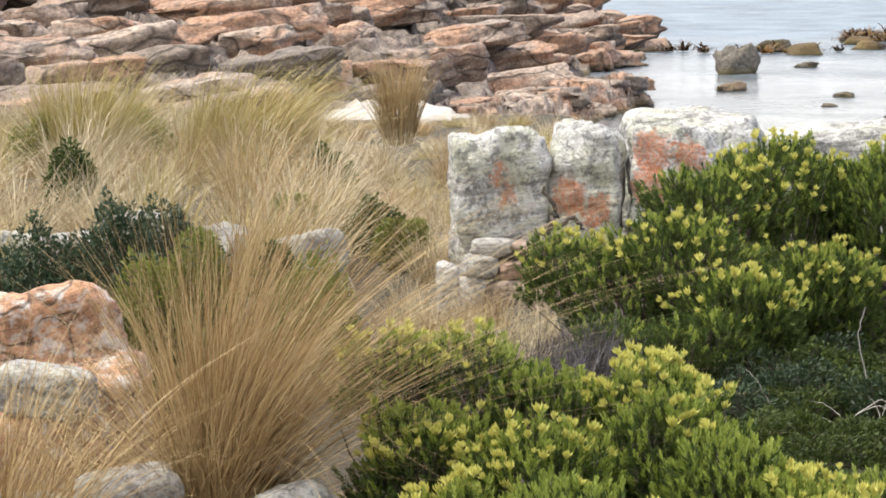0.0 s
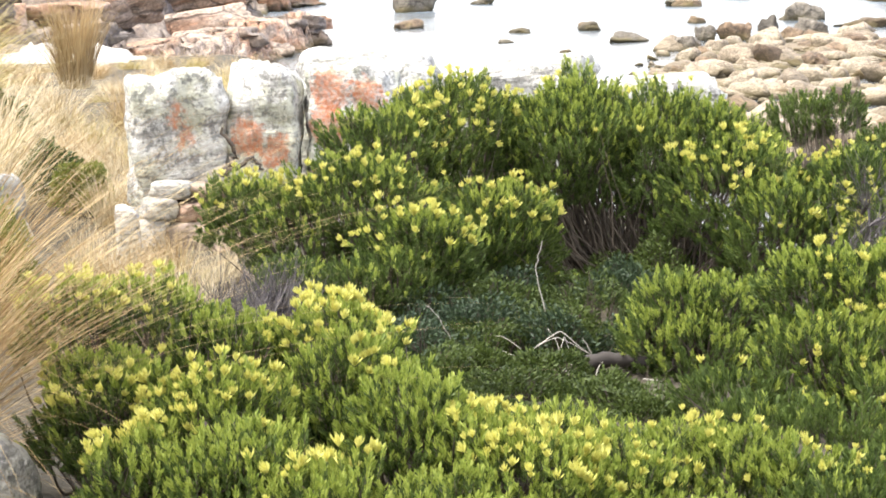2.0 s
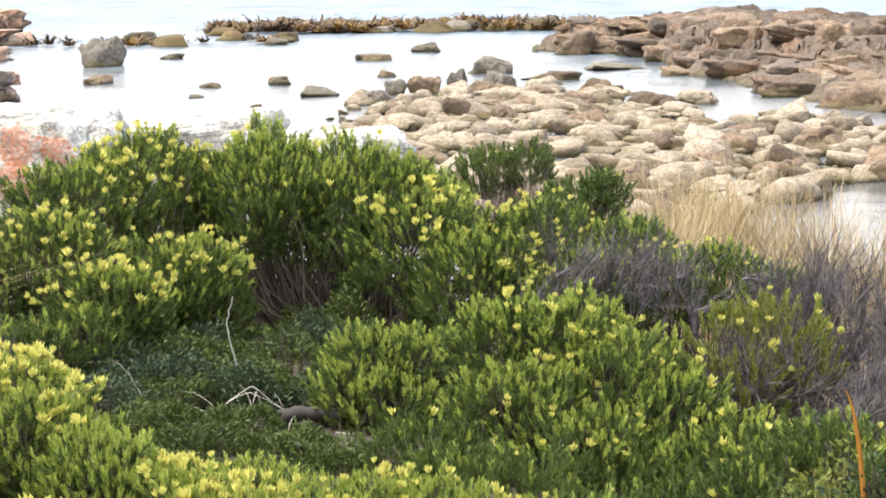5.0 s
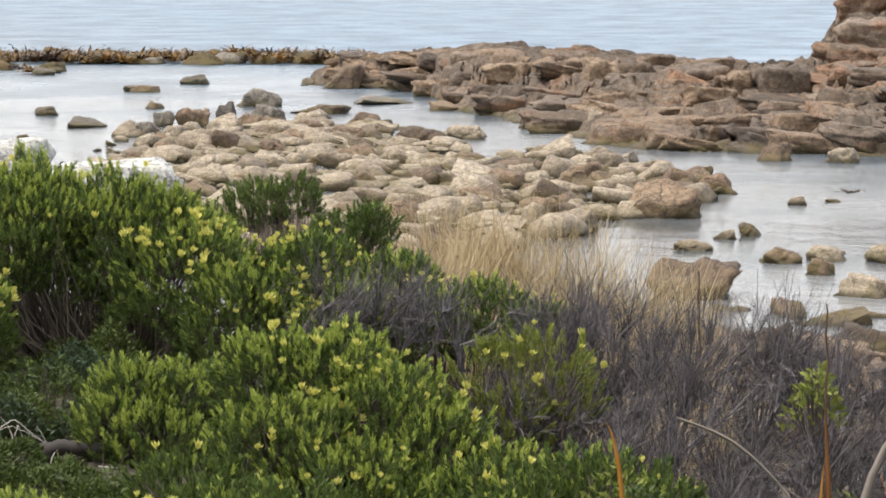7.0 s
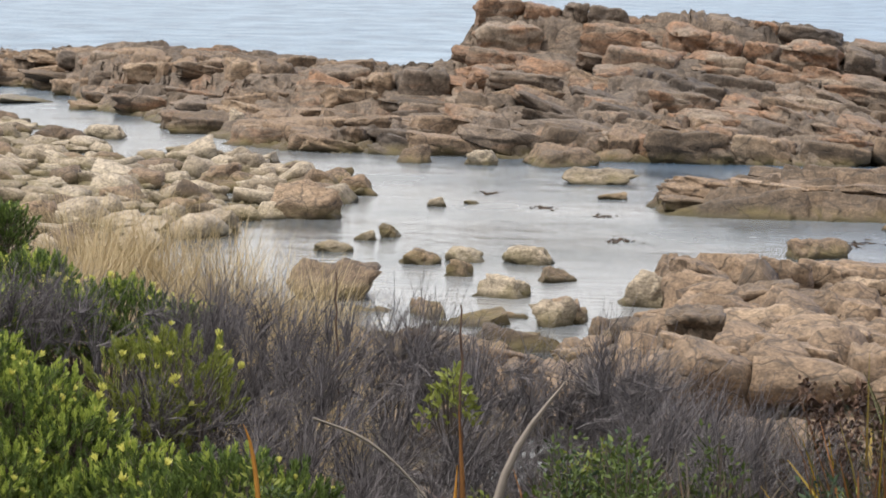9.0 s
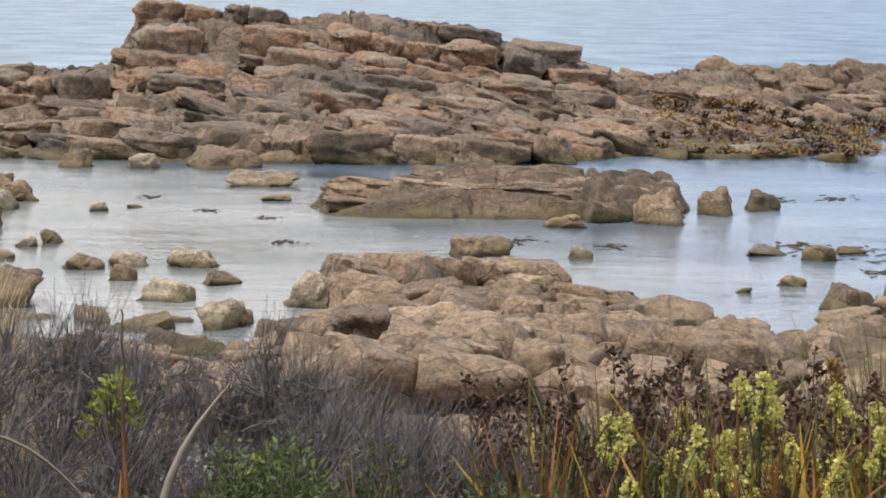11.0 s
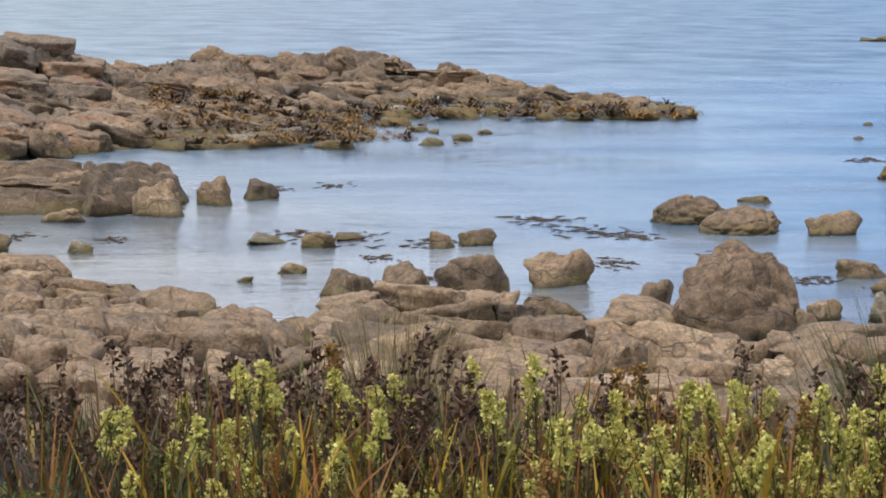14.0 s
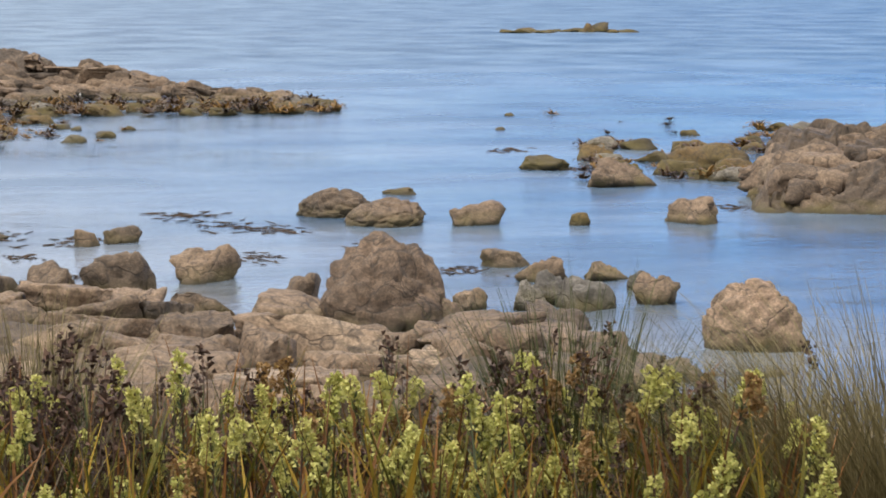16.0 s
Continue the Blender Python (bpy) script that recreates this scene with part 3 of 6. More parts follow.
def block_row(thing, bottom, head, dist, az0, az1, seed, mat, width, depth=2.4, skip=0.08, dip=-3.0):
    """A course of massive jointed blocks standing side by side, from bottom(az) to head(az) at dist(az)."""
    r = rng(seed)
    az = az0
    while az < az1:
        w = r.uniform(*width)
        d = float(dist(az)) + r.normal(0, 0.35)
        step = math.degrees(w / d)
        mid = az + step / 2
        z0, z1 = float(bottom(mid)), float(head(mid)) + r.normal(0, 0.10)
        az += step * r.uniform(0.93, 1.02)
        if z1 - z0 < 0.35 or r.random() < skip:
            continue
        ob = new("stone", slab_mesh(16 + int(r.integers(10)), mat(mid, r) if callable(mat) else mat))
        ob.parent = thing
        ob.matrix_basis = Matrix.Translation(at(mid, d, (z0 + z1) / 2)) @ pose(0, 0, 0, r.normal(0, 4), -dip + r.normal(0, 3), -mid + r.normal(0, 9)) @ Matrix.Diagonal((w * 1.04, depth * r.uniform(0.8, 1.2), (z1 - z0) * 1.06, 1))


def terraces(thing, top, depth, az0, az1, rows, seed, mat, width, tall, dip, thick=(1.6, 2.8), rise=0.12, skip=0.08, t0=0.02, t1=0.98, loose=3.0, uneven=0.07):
    """Courses of broken beds from the foot of a rock mass to its crest, laid end to end along it, each a part of it."""
    r = rng(seed)
    for k in range(rows):
        az = az0 + r.uniform(0, 0.6)
        while az < az1:
            t = t0 + (t1 - t0) * (k + r.uniform(0.1, 0.9)) / rows
            w = r.uniform(*width) * (1.5 if r.random() < 0.12 else 1.0)
            d = float(depth(az, t))
            step = math.degrees(w / d)
            mid = az + step / 2
            d = float(depth(mid, t))
            az += step * r.uniform(0.86, 1.0)
            z = float(top(np.array([mid]), np.array([d]))[0])
            if z < -0.12 or r.random() < skip:
                continue
            h = r.uniform(*tall)
            ob = new("stone", slab_mesh(int(r.integers(len(SLABS))), mat(mid, r) if callable(mat) else mat))
            ob.parent = thing
            lean = (dip(mid) if callable(dip) else dip) + r.normal(0, loose)
            ob.matrix_basis = Matrix.Translation(at(mid, d + 0.3, z + rise + r.normal(0, uneven) - h * 0.42)) @ pose(0, 0, 0, r.normal(0, loose), -lean, -mid + r.normal(0, 12)) @ Matrix.Diagonal((w * 1.06, r.uniform(*thick), h, 1))


SHAPES = [boulder_shape(100 + k, 4) for k in range(12)]
SMALL = [boulder_shape(200 + k, 3, 60.0, 0.55) for k in range(10)]
DOMES = [boulder_shape(171, 5, 5.0), boulder_shape(174, 5, 5.0)]
_stone_meshes = {}


def stone_mesh(k, mat, small=False):
    key = (k, mat.name, small)
    if key not in _stone_meshes:
        v, f = (SMALL if small else SHAPES)[k]
        _stone_meshes[key] = mesh_of("stone", v, f, mat, smooth=False)
    return _stone_meshes[key]


def boulder(name, label, az, d, w, h, mat, seed, sink=0.3, depth=None, z=0.0, group="", small=False, category="boulder", tilt=6, dome=None):
    r = rng(seed)
    if dome is not None:
        sink = 0.42
    pool = SMALL if small else SHAPES
    ob = new(name, stone_mesh(int(r.integers(len(pool))), mat, small) if dome is None else mesh_of("stone", *DOMES[dome], mat))
    size = Vector((w, depth or w * r.uniform(0.7, 1.0), h / (1 - sink)))
    p = at(az, d, z - sink * size.z)
    # w is the width across the line of sight, so turn by quarter steps only, a little loosened
    q = Euler((radians(r.uniform(-tilt, tilt)), radians(r.uniform(-tilt, tilt)), radians(-az + r.choice([0, 180]) + r.uniform(-12, 12)))).to_matrix().to_4x4()
    ob.matrix_world = Matrix.Translation(p) @ q @ Matrix.Diagonal((*size, 1))
    return tagged(ob, label, category, group)

# the long ridge of bedded rock across the bay
def ridge_crest(az):
    return curve(az, [(15.5, 0.3), (16.6, 1.5), (18, 1.75), (20, 2.1), (23, 2.1), (25.5, 2.1), (26.6, 2.6), (27.3, 4.7), (28.6, 4.95), (29.6, 4.7), (31.5, 4.7), (33.3, 4.2), (34.3, 4.1), (35.2, 3.5),
                      (36.6, 2.8), (37.4, 2.05), (38.3, 1.95), (39.8, 2.4), (41.2, 2.0), (42.3, 2.05), (43.1, 2.35), (44.3, 1.6), (45.5, 1.15), (47, 0.5), (48.8, 0.2), (49.4, -0.6)])


def ridge_front(az):
    return curve(az, [(15.5, 133), (16.5, 134), (18.2, 128), (18.8, 114), (20.5, 104), (22, 94), (23, 90.5), (28, 90), (35, 90), (37.5, 94), (39.5, 99), (41, 108), (42, 118), (43.5, 125), (49.5, 121)])


def ridge_back(az):
    return curve(az, [(15.5, 137), (18, 137), (20, 132), (24, 122), (26, 116), (30, 114), (36, 115), (39, 122), (42, 129), (49.5, 124)])


def ridge_top(az, d):
    f, b, c = ridge_front(az), ridge_back(az), ridge_crest(az)
    t = (d - f) / (b - f)
    slope = curve(t, [(-0.06, -0.35), (-0.01, -0.1), (0.0, 0.06), (0.05, 0.17), (0.3, 0.30), (0.55, 0.46), (0.75, 0.60), (0.86, 0.68), (0.90, 0.94), (1.0, 1.0), (1.15, 0.9), (1.35, 0.2), (1.6, -0.4)])
    steep = curve(t, [(-0.06, -0.35), (-0.01, -0.1), (0.0, 0.08), (0.12, 0.30), (0.42, 0.42), (0.5, 0.80), (0.8, 0.96), (1.0, 1.0), (1.15, 0.9), (1.35, 0.2), (1.6, -0.4)])
    slope = slope + (steep - slope) * (1 - ease(az, 24.5, 26.5))
    return np.maximum(c, 0.0) * np.maximum(slope, 0) + 2.0 * np.minimum(slope, 0) + np.minimum(c, 0) - 0.1


def ridge_depth(az, t):
    return ridge_front(az) + (ridge_back(az) - ridge_front(az)) * t


def ridge_stone(az, r):
    """Tan blocks in the west and at the point, rust-brown ones in the high middle."""
    return ROCK_SHORE if r.random() < curve(az, [(16, 0.8), (25, 0.75), (27, 0.12), (35, 0.10), (38, 0.75), (49, 0.8)]) else ROCK_RIDGE


ridge = outcrop("rock_ridge", "long ridge of rust-brown bedded quartzite standing in the sea", 15.6, 36.5, 84, 145, ridge_top, ROCK_RIDGE, 4.5, 2.4, 0.13, 0.5, 11, sunk=0.3)
terraces(ridge, ridge_top, ridge_depth, 16.0, 36.6, 11, 13, ridge_stone, (0.9, 3.4), (0.7, 1.3), lambda az: curve(az, [(16, -1), (25, -4), (28, -11), (36, -9)]), (1.2, 2.2), 0.18, 0.14, 0.02, 0.80, loose=5.0)
for k, (low, high, t) in enumerate([(0.34, 0.66, 0.74), (0.56, 0.86, 0.85), (0.76, 1.03, 0.95)]):
    block_row(ridge, lambda az: ridge_crest(az) * low, lambda az: ridge_crest(az) * high, lambda az: ridge_depth(az, t), 27.0, 36.8, 15 + 40 * k, ROCK_RIDGE, (1.0, 3.4), 2.2, 0.12, -6)
block_row(ridge, lambda az: ridge_crest(az) * 0.25 - 0.2, lambda az: ridge_crest(az) * 1.0, lambda az: ridge_depth(az, 0.55), 16.4, 25.9, 16, ridge_stone, (1.0, 2.6), 2.4, 0.03, 0)
block_row(ridge, lambda az: -0.2, lambda az: ridge_crest(az) * 0.42, lambda az: ridge_depth(az, 0.22), 18.6, 26.0, 20, ROCK_SHORE, (1.0, 2.8), 1.8, 0.25, 0)
block_row(ridge, lambda az: -0.3, lambda az: ridge_crest(az) * 0.18 + 0.2, lambda az: ridge_depth(az, 0.06), 22.0, 36.6, 18, ROCK_SHORE, (1.0, 3.2), 1.8, 0.25, -4)
point = outcrop("rock_point", "low brown rock point running out into the sea", 36.5, 49.6, 88, 140, ridge_top, ROCK_RIDGE, 4.0, 2.4, 0.13, 0.45, 12, sunk=0.3)
terraces(point, ridge_top, ridge_depth, 36.4, 48.8, 6, 14, ridge_stone, (1.0, 3.0), (0.5, 1.1), -7, (1.6, 3.0), 0.10, 0.10, loose=6.0)
bed_blocks(point, ridge_top, ridge_depth, 37.5, 48.4, 110, 214, ROCK_SHORE, (1.2, 3.2), (0.6, 1.2), -5, proud=0.2, lumps=1.0)


# the rocky headland behind the grass
def head_top(az, d):
    t = curve(az, [(-12, 7.0), (-6, 6.3), (-1, 5.4), (1.2, 4.4), (2.6, 3.3), (3.6, 1.9), (4.4, 0.3), (5, -0.6)])
    near = curve(az, [(-12, 66), (-4, 68), (0, 84), (1.5, 100), (3.0, 122), (4.4, 142)])
    s = (d - near) / 42.0
    return -0.2 + t * curve(s, [(-0.2, -0.1), (0.0, 0.30), (0.25, 0.52), (0.6, 0.75), (1.0, 1.0), (1.3, 0.8), (1.6, -0.1)])


headland = outcrop("headland", "stepped headland of orange and grey bedded rock above a sandy cove", -12, 4.6, 64, 168, head_top, ROCK_LEFT, 4.5, 2.6, 0.16, 0.6, 21, 0.26, -0.05, sunk=0.7)


def head_depth(az, t):
    return curve(az, [(-12, 66), (-4, 68), (0, 84), (1.5, 100), (3.0, 122), (4.4, 142)]) + 42 * t


terraces(headland, head_top, head_depth, -11.8, 4.2, 13, 23, ROCK_LEFT, (2.0, 5.4), (0.9, 1.5), 6, (1.8, 3.2), 0.25, 0.04, loose=2.0)


def shelf_top(az, d):
    w = ease(az, -3.2, -2.0) * (1 - ease(az, 4.0, 4.5))
    f = curve(az, [(-3, 76), (0, 84), (2, 90), (4.4, 104)])
    return -0.7 + w * curve(d - f, [(-4, 0), (0, 1.0), (2, 1.75), (7, 1.75), (12, 1.0), (16, 0)])


shelf = outcrop("rock_shelf", "grey-brown jointed rock shelf at the cove's edge", -3.4, 4.7, 74, 116, shelf_top, ROCK_LEFT, 2.0, 1.6, 0.09, 0.4, 22, sunk=0.1)
terraces(shelf, shelf_top, lambda az, t: curve(az, [(-3, 76), (0, 84), (2, 90), (4.4, 104)]) + 8 * t, -2.6, 4.3, 4, 24, ROCK_LEFT, (0.9, 2.6), (0.6, 1.1), 2, (1.4, 2.4), 0.05, 0.08)


# the slab in the rock pool
def slab_top(az, d):
    w = curve(az, [(30.6, -0.5), (31.2, 0.35), (32.5, 0.75), (34.5, 0.95), (36, 0.9), (37.5, 0.8), (38.6, 0.6), (39.2, -0.5)])
    return -0.4 + (w + 0.4) * curve(d, [(71.0, 0), (71.8, 0.65), (73, 0.95), (75.5, 1.0), (77, 0.75), (78.2, 0)])


pool_slab = outcrop("rock_slab", "flat brown rock slab lying in the tide pool", 30.4, 39.4, 69.5, 80, slab_top, ROCK_SHORE, 4.0, 1.8, 0.07, 0.36, 31, jitter=1.3, under=0.12)


terraces(pool_slab, slab_top, lambda az, t: 71.9 + 4.4 * t, 31.0, 36.6, 4, 32, ROCK_SHORE, (1.2, 3.4), (0.35, 0.6), -3, (1.2, 2.0), 0.02, 0.05, loose=2.0)


# rocks along the near shore
def shore_top(az, d):
    c = curve(az, [(23, 0.0), (26, 0.0), (29, 0.0), (31.2, 0.1), (31.9, 0.85), (33.2, 0.9), (35, 0.85), (36.2, 0.6), (37.5, 0.3), (38.6, 0.3), (40.2, 0.25), (41.0, -0.1), (42.2, 0.25), (44, 0.5), (46.5, 0.5), (48, 0.35),
                   (50, 0.2), (51.8, -0.1), (52.6, 0.3), (53.4, 0.55), (54.8, 0.4), (56, -0.2), (57.6, -0.3), (62, -0.5)])
    e = curve(az, [(23, 52), (31, 51), (32, 54), (36, 55), (38, 52.5), (41, 49.5), (43, 52), (48, 51), (50, 50), (52, 47.5), (55, 49), (57, 46), (59, 45), (62, 44)])
    return c * curve(d - e, [(-14, 0.9), (-8, 0.75), (-4, 0.85), (-1.5, 1.0), (0, 0.95), (1.2, 0.2), (2.5, -0.8)]) + curve(d, [(28, 0.5), (34, 0.45), (38, 0.40), (41, 0.35), (44, 0.3), (48, 0.0), (60, -0.2)])


shore = outcrop("shore_rocks", "tan fissured shore rocks above the tide line", 23, 43, 34, 59, shore_top, ROCK_SHORE, 2.2, 1.6, 0.06, 0.42, 41, jitter=1.5, under=0.12, sunk=0.62)


def shore_depth(az, t):
    return curve(az, [(23, 52), (31, 51), (32, 54), (36, 55), (38, 52.5), (41, 49.5), (43, 52), (48, 51), (50, 50), (52, 47.5), (55, 49), (57, 46), (59, 45), (62, 44)]) - 17 * (1 - t)


terraces(shore, shore_top, shore_depth, 24, 43, 11, 147, ROCK_SHORE, (0.6, 1.6), (0.7, 1.2), -3, (0.8, 1.6), 0.06, 0.10, loose=8.0, uneven=0.14)
bed_blocks(shore, shore_top, shore_depth, 31, 43, 60, 247, ROCK_SHORE, (0.9, 2.0), (0.6, 1.0), -3, proud=0.25, lumps=1.0, loose=9.0)
shore = outcrop("shore_rocks", "pinkish-brown slabs of rock along the shore", 42, 58.0, 34, 57, shore_top, ROCK_SHORE, 3.0, 1.8, 0.06, 0.42, 42, jitter=1.5, under=0.12, sunk=0.58)
terraces(shore, shore_top, shore_depth, 41.5, 51.5, 9, 44, ROCK_SHORE, (0.9, 2.3), (0.7, 1.2), -4, (0.9, 1.7), 0.02, 0.06, loose=8.0, uneven=0.12)
terraces(shore, shore_top, shore_depth, 51.5, 57.6, 9, 45, ROCK_SHORE, (1.0, 2.8), (0.6, 1.0), -4, (1.2, 2.2), 0.02, 0.15, loose=7.0)

FAR_STONES = [
    (16.46, 130.8, 2.23, 1.28),
    (14.67, 116.1, 1.91, 0.79),
    (13.31, 135.2, 1.50, 0.49),
    (12.21, 127.5, 1.63, 0.35),
    (10.15, 110.8, 0.95, 0.40),
    (10.95, 102.8, 1.54, 0.44),
    (12.46, 114.7, 0.81, 0.32),
    (12.18, 98.0, 1.32, 0.56),
    (12.62, 103.5, 0.88, 0.62),
    (13.24, 103.4, 1.37, 0.77),
    (13.97, 104.3, 0.94, 0.94),
    (14.80, 104.3, 1.49, 0.80),
    (16.04, 110.9, 2.42, 0.45),
    (17.40, 117.3, 2.88, 0.38),
    (6.35, 126.5, 2.21, 1.49),
    (6.29, 113.6, 1.45, 0.36),
    (7.81, 132.8, 1.36, 0.28),
    (8.63, 109.6, 0.94, 0.23),
    (10.07, 112.5, 0.84, 0.29),
    (12.12, 128.2, 1.64, 0.33),
    (8.32, 103.6, 0.66, 0.15),
    (9.63, 97.4, 0.52, 0.17),
]
BEACH_STONES = [
    (21.52, 77.8, 1.71, 0.66),
    (22.22, 81.4, 1.35, 0.71),
    (22.54, 73.4, 1.57, 0.75),
    (21.20, 73.2, 1.52, 0.45),
    (24.57, 75.5, 1.02, 0.60),
    (20.53, 65.0, 0.62, 0.47),
    (21.58, 64.7, 1.04, 0.61),
    (19.15, 96.4, 1.44, 0.53),
    (18.11, 92.5, 1.97, 0.73),
    (21.99, 99.0, 0.74, 1.06),
    (20.37, 78.6, 1.17, 0.59),
    (19.58, 79.1, 1.35, 0.46),
    (23.00, 80.3, 1.03, 0.57),
    (16.88, 95.7, 1.63, 0.57),
    (13.47, 92.6, 1.19, 0.63),
    (12.62, 85.5, 1.46, 0.49),
    (15.05, 89.2, 1.14, 0.57),
    (16.39, 83.5, 1.43, 0.53),
]
POOL_STONES = [
    (23.42, 68.3, 1.95, 0.98),
    (26.27, 72.7, 0.51, 0.26),
    (25.30, 64.6, 0.66, 0.30),
    (24.76, 63.9, 0.56, 0.27),
    (25.95, 59.1, 0.93, 0.33),
    (26.94, 59.6, 0.94, 0.33),
    (26.79, 56.9, 0.68, 0.36),
    (27.72, 53.3, 1.21, 0.46),
    (24.14, 52.9, 1.96, 0.83),
    (24.07, 61.3, 0.96, 0.24),
    (24.37, 82.1, 0.33, 0.28),
    (30.92, 52.7, 1.20, 0.71),
    (31.62, 54.2, 1.12, 0.87),
    (28.34, 59.4, 1.08, 0.42),
    (28.97, 56.1, 0.84, 0.35),
    (29.77, 80.9, 2.42, 0.50),
    (30.09, 75.9, 0.92, 0.18),
    (27.05, 73.6, 0.47, 0.11),
    (25.78, 87.4, 1.21, 0.60),
    (27.22, 87.2, 1.12, 0.52),
    (28.97, 86.8, 2.50, 0.67),
    (28.95, 49.5, 0.95, 0.53),
    (30.04, 47.5, 0.56, 0.49),
]
POOL_STONES_EAST = [
    (34.58, 62.0, 1.61, 0.49),
    (36.72, 62.1, 0.66, 0.29),
    (40.70, 63.6, 0.95, 0.24),
    (41.84, 62.9, 0.83, 0.38),
    (42.52, 64.5, 0.83, 0.19),
    (41.27, 57.8, 0.64, 0.23),
    (40.24, 56.4, 0.40, 0.12),
    (36.59, 73.0, 1.87, 1.04),
    (37.35, 70.6, 1.50, 1.15),
    (38.40, 70.3, 1.45, 0.98),
    (39.59, 73.4, 1.10, 0.82),
    (40.58, 75.2, 1.01, 0.59),
    (36.39, 69.4, 1.14, 0.37),
    (40.54, 50.4, 0.22, 0.15),
    (44.53, 62.9, 0.63, 0.40),
    (45.29, 63.3, 0.95, 0.39),
    (42.55, 53.4, 1.12, 0.59),
    (43.62, 52.8, 1.05, 0.82),
    (45.16, 53.2, 1.62, 0.93),
    (47.09, 55.5, 1.56, 0.77),
    (51.25, 75.3, 1.04, 0.18),
]
EAST_STONES = [
    (49.87, 68.8, 1.98, 0.75),
    (51.03, 66.6, 2.20, 0.68),
    (53.00, 66.6, 1.41, 0.57),
    (55.19, 66.9, 0.53, 0.33),
    (57.57, 67.3, 1.47, 0.72),
    (56.04, 77.3, 2.01, 0.86),
    (54.42, 83.5, 1.55, 0.45),
    (58.03, 83.3, 2.85, 0.85),
    (50.87, 48.1, 2.46, 1.77),
    (48.94, 50.5, 1.02, 0.86),
    (53.58, 58.0, 1.11, 0.40),
    (54.32, 55.5, 1.14, 0.53),
    (55.78, 55.5, 0.97, 0.39),
    (54.10, 51.0, 0.71, 0.57),
    (54.63, 51.5, 1.10, 0.68),
    (56.80, 52.0, 0.94, 0.61),
    (55.39, 50.9, 1.14, 0.63),
    (52.84, 51.0, 0.76, 0.40),
    (52.38, 48.7, 0.57, 0.54),
    (59.04, 45.9, 1.86, 1.23),
    (56.46, 54.2, 0.46, 0.43),
    (53.40, 42.4, 1.99, 1.04),
    (51.21, 43.6, 1.63, 0.65),
]


for k, (az, d, w, h) in enumerate(FAR_STONES):
    boulder("sea_boulder", "weathered brown boulder standing in the shallow sea", az, d + w * 0.4, w, h, ROCK_GREY if k % 3 else ROCK_SHORE, 300 + k, group="stones in the sea")
for k, (az, d, w, h) in enumerate(BEACH_STONES):
    boulder("beach_boulder", "pale sandy boulder on the cobble beach", az, d + w * 0.4, w, h, ROCK_PALE if k % 4 else ROCK_SHORE, 340 + k, group="boulders of the beach", sink=0.2)
for k, (az, d, w, h) in enumerate(POOL_STONES):
    boulder("pool_boulder", "tan angular boulder in the tide pool", az, d + w * 0.4, w, h, ROCK_PALE if k % 2 else ROCK_SHORE, 380 + k, group="boulders of the tide pool")
for k, (az, d, w, h) in enumerate(POOL_STONES_EAST):
    boulder("pool_boulder", "brown rounded boulder half under water", az, d + w * 0.4, w, h, ROCK_GREY if k in (1, 2) else ROCK_SHORE, 420 + k, group="boulders of the tide pool")
for k, (az, d, w, h) in enumerate(EAST_STONES):
    boulder("pool_boulder", "weed-stained brown boulder in the shallows", az, d + w * 0.4, w, h, ROCK_GREY if k in (13, 14, 16, 20) else ROCK_WEED if k in (3, 6, 7) else ROCK_WARM if k in (8, 19) else ROCK_SHORE, 460 + k, group="boulders of the tide pool", dome={8: 0, 19: 1, 0: 1, 1: 0}.get(k))


def beach_far(az):
    """The seaward edge of the cobble beach."""
    return curve(az, [(10, 86), (11.8, 98), (13, 101), (14.5, 105), (17.4, 105), (18.1, 94), (19.8, 87), (21, 93), (23, 85), (24.6, 76)])


def beach_near(az):
    return curve(az, [(11, 55), (20, 58), (20.6, 64), (21.5, 64), (23, 70), (24.2, 74), (25, 77)])


def ledge_top(az, d):
    far, near = beach_far(az), beach_near(az)
    inside = ease(d, near, near + 5) * (1 - ease(d, far - 6, far)) * ease(az, 10.8, 12.0) * (1 - ease(az, 24.4, 25.6))
    p = np.stack([np.radians(az) * 85, d, 0 * d], -1).reshape(-1, 3)
    return -0.40 + inside * (0.32 + 0.18 * fbm(p * 0.16, 3, 91).reshape(az.shape))


ledges = outcrop("rock_ledge", "low pale ledges of rock between the stones of the beach", 10.6, 25.8, 54, 114, ledge_top, ROCK_PALE, 2.6, 2.0, 0.15, 0.18, 61, dstep=0.25, jitter=1.0, under=0.1)


bed_blocks(ledges, lambda az, d: 0.05, lambda az, t: 60 + (beach_far(az) - 62) * t, 12.5, 20, 60, 62, ROCK_PALE, (1.0, 2.8), (0.25, 0.5), 0, proud=0.4)
FLAT_STONES = [slab_shape(230 + k, 4, 7, 0.8) for k in range(12)]
PEBBLES = [boulder_shape(250 + k, 2, 60.0, 0.5) for k in range(8)]


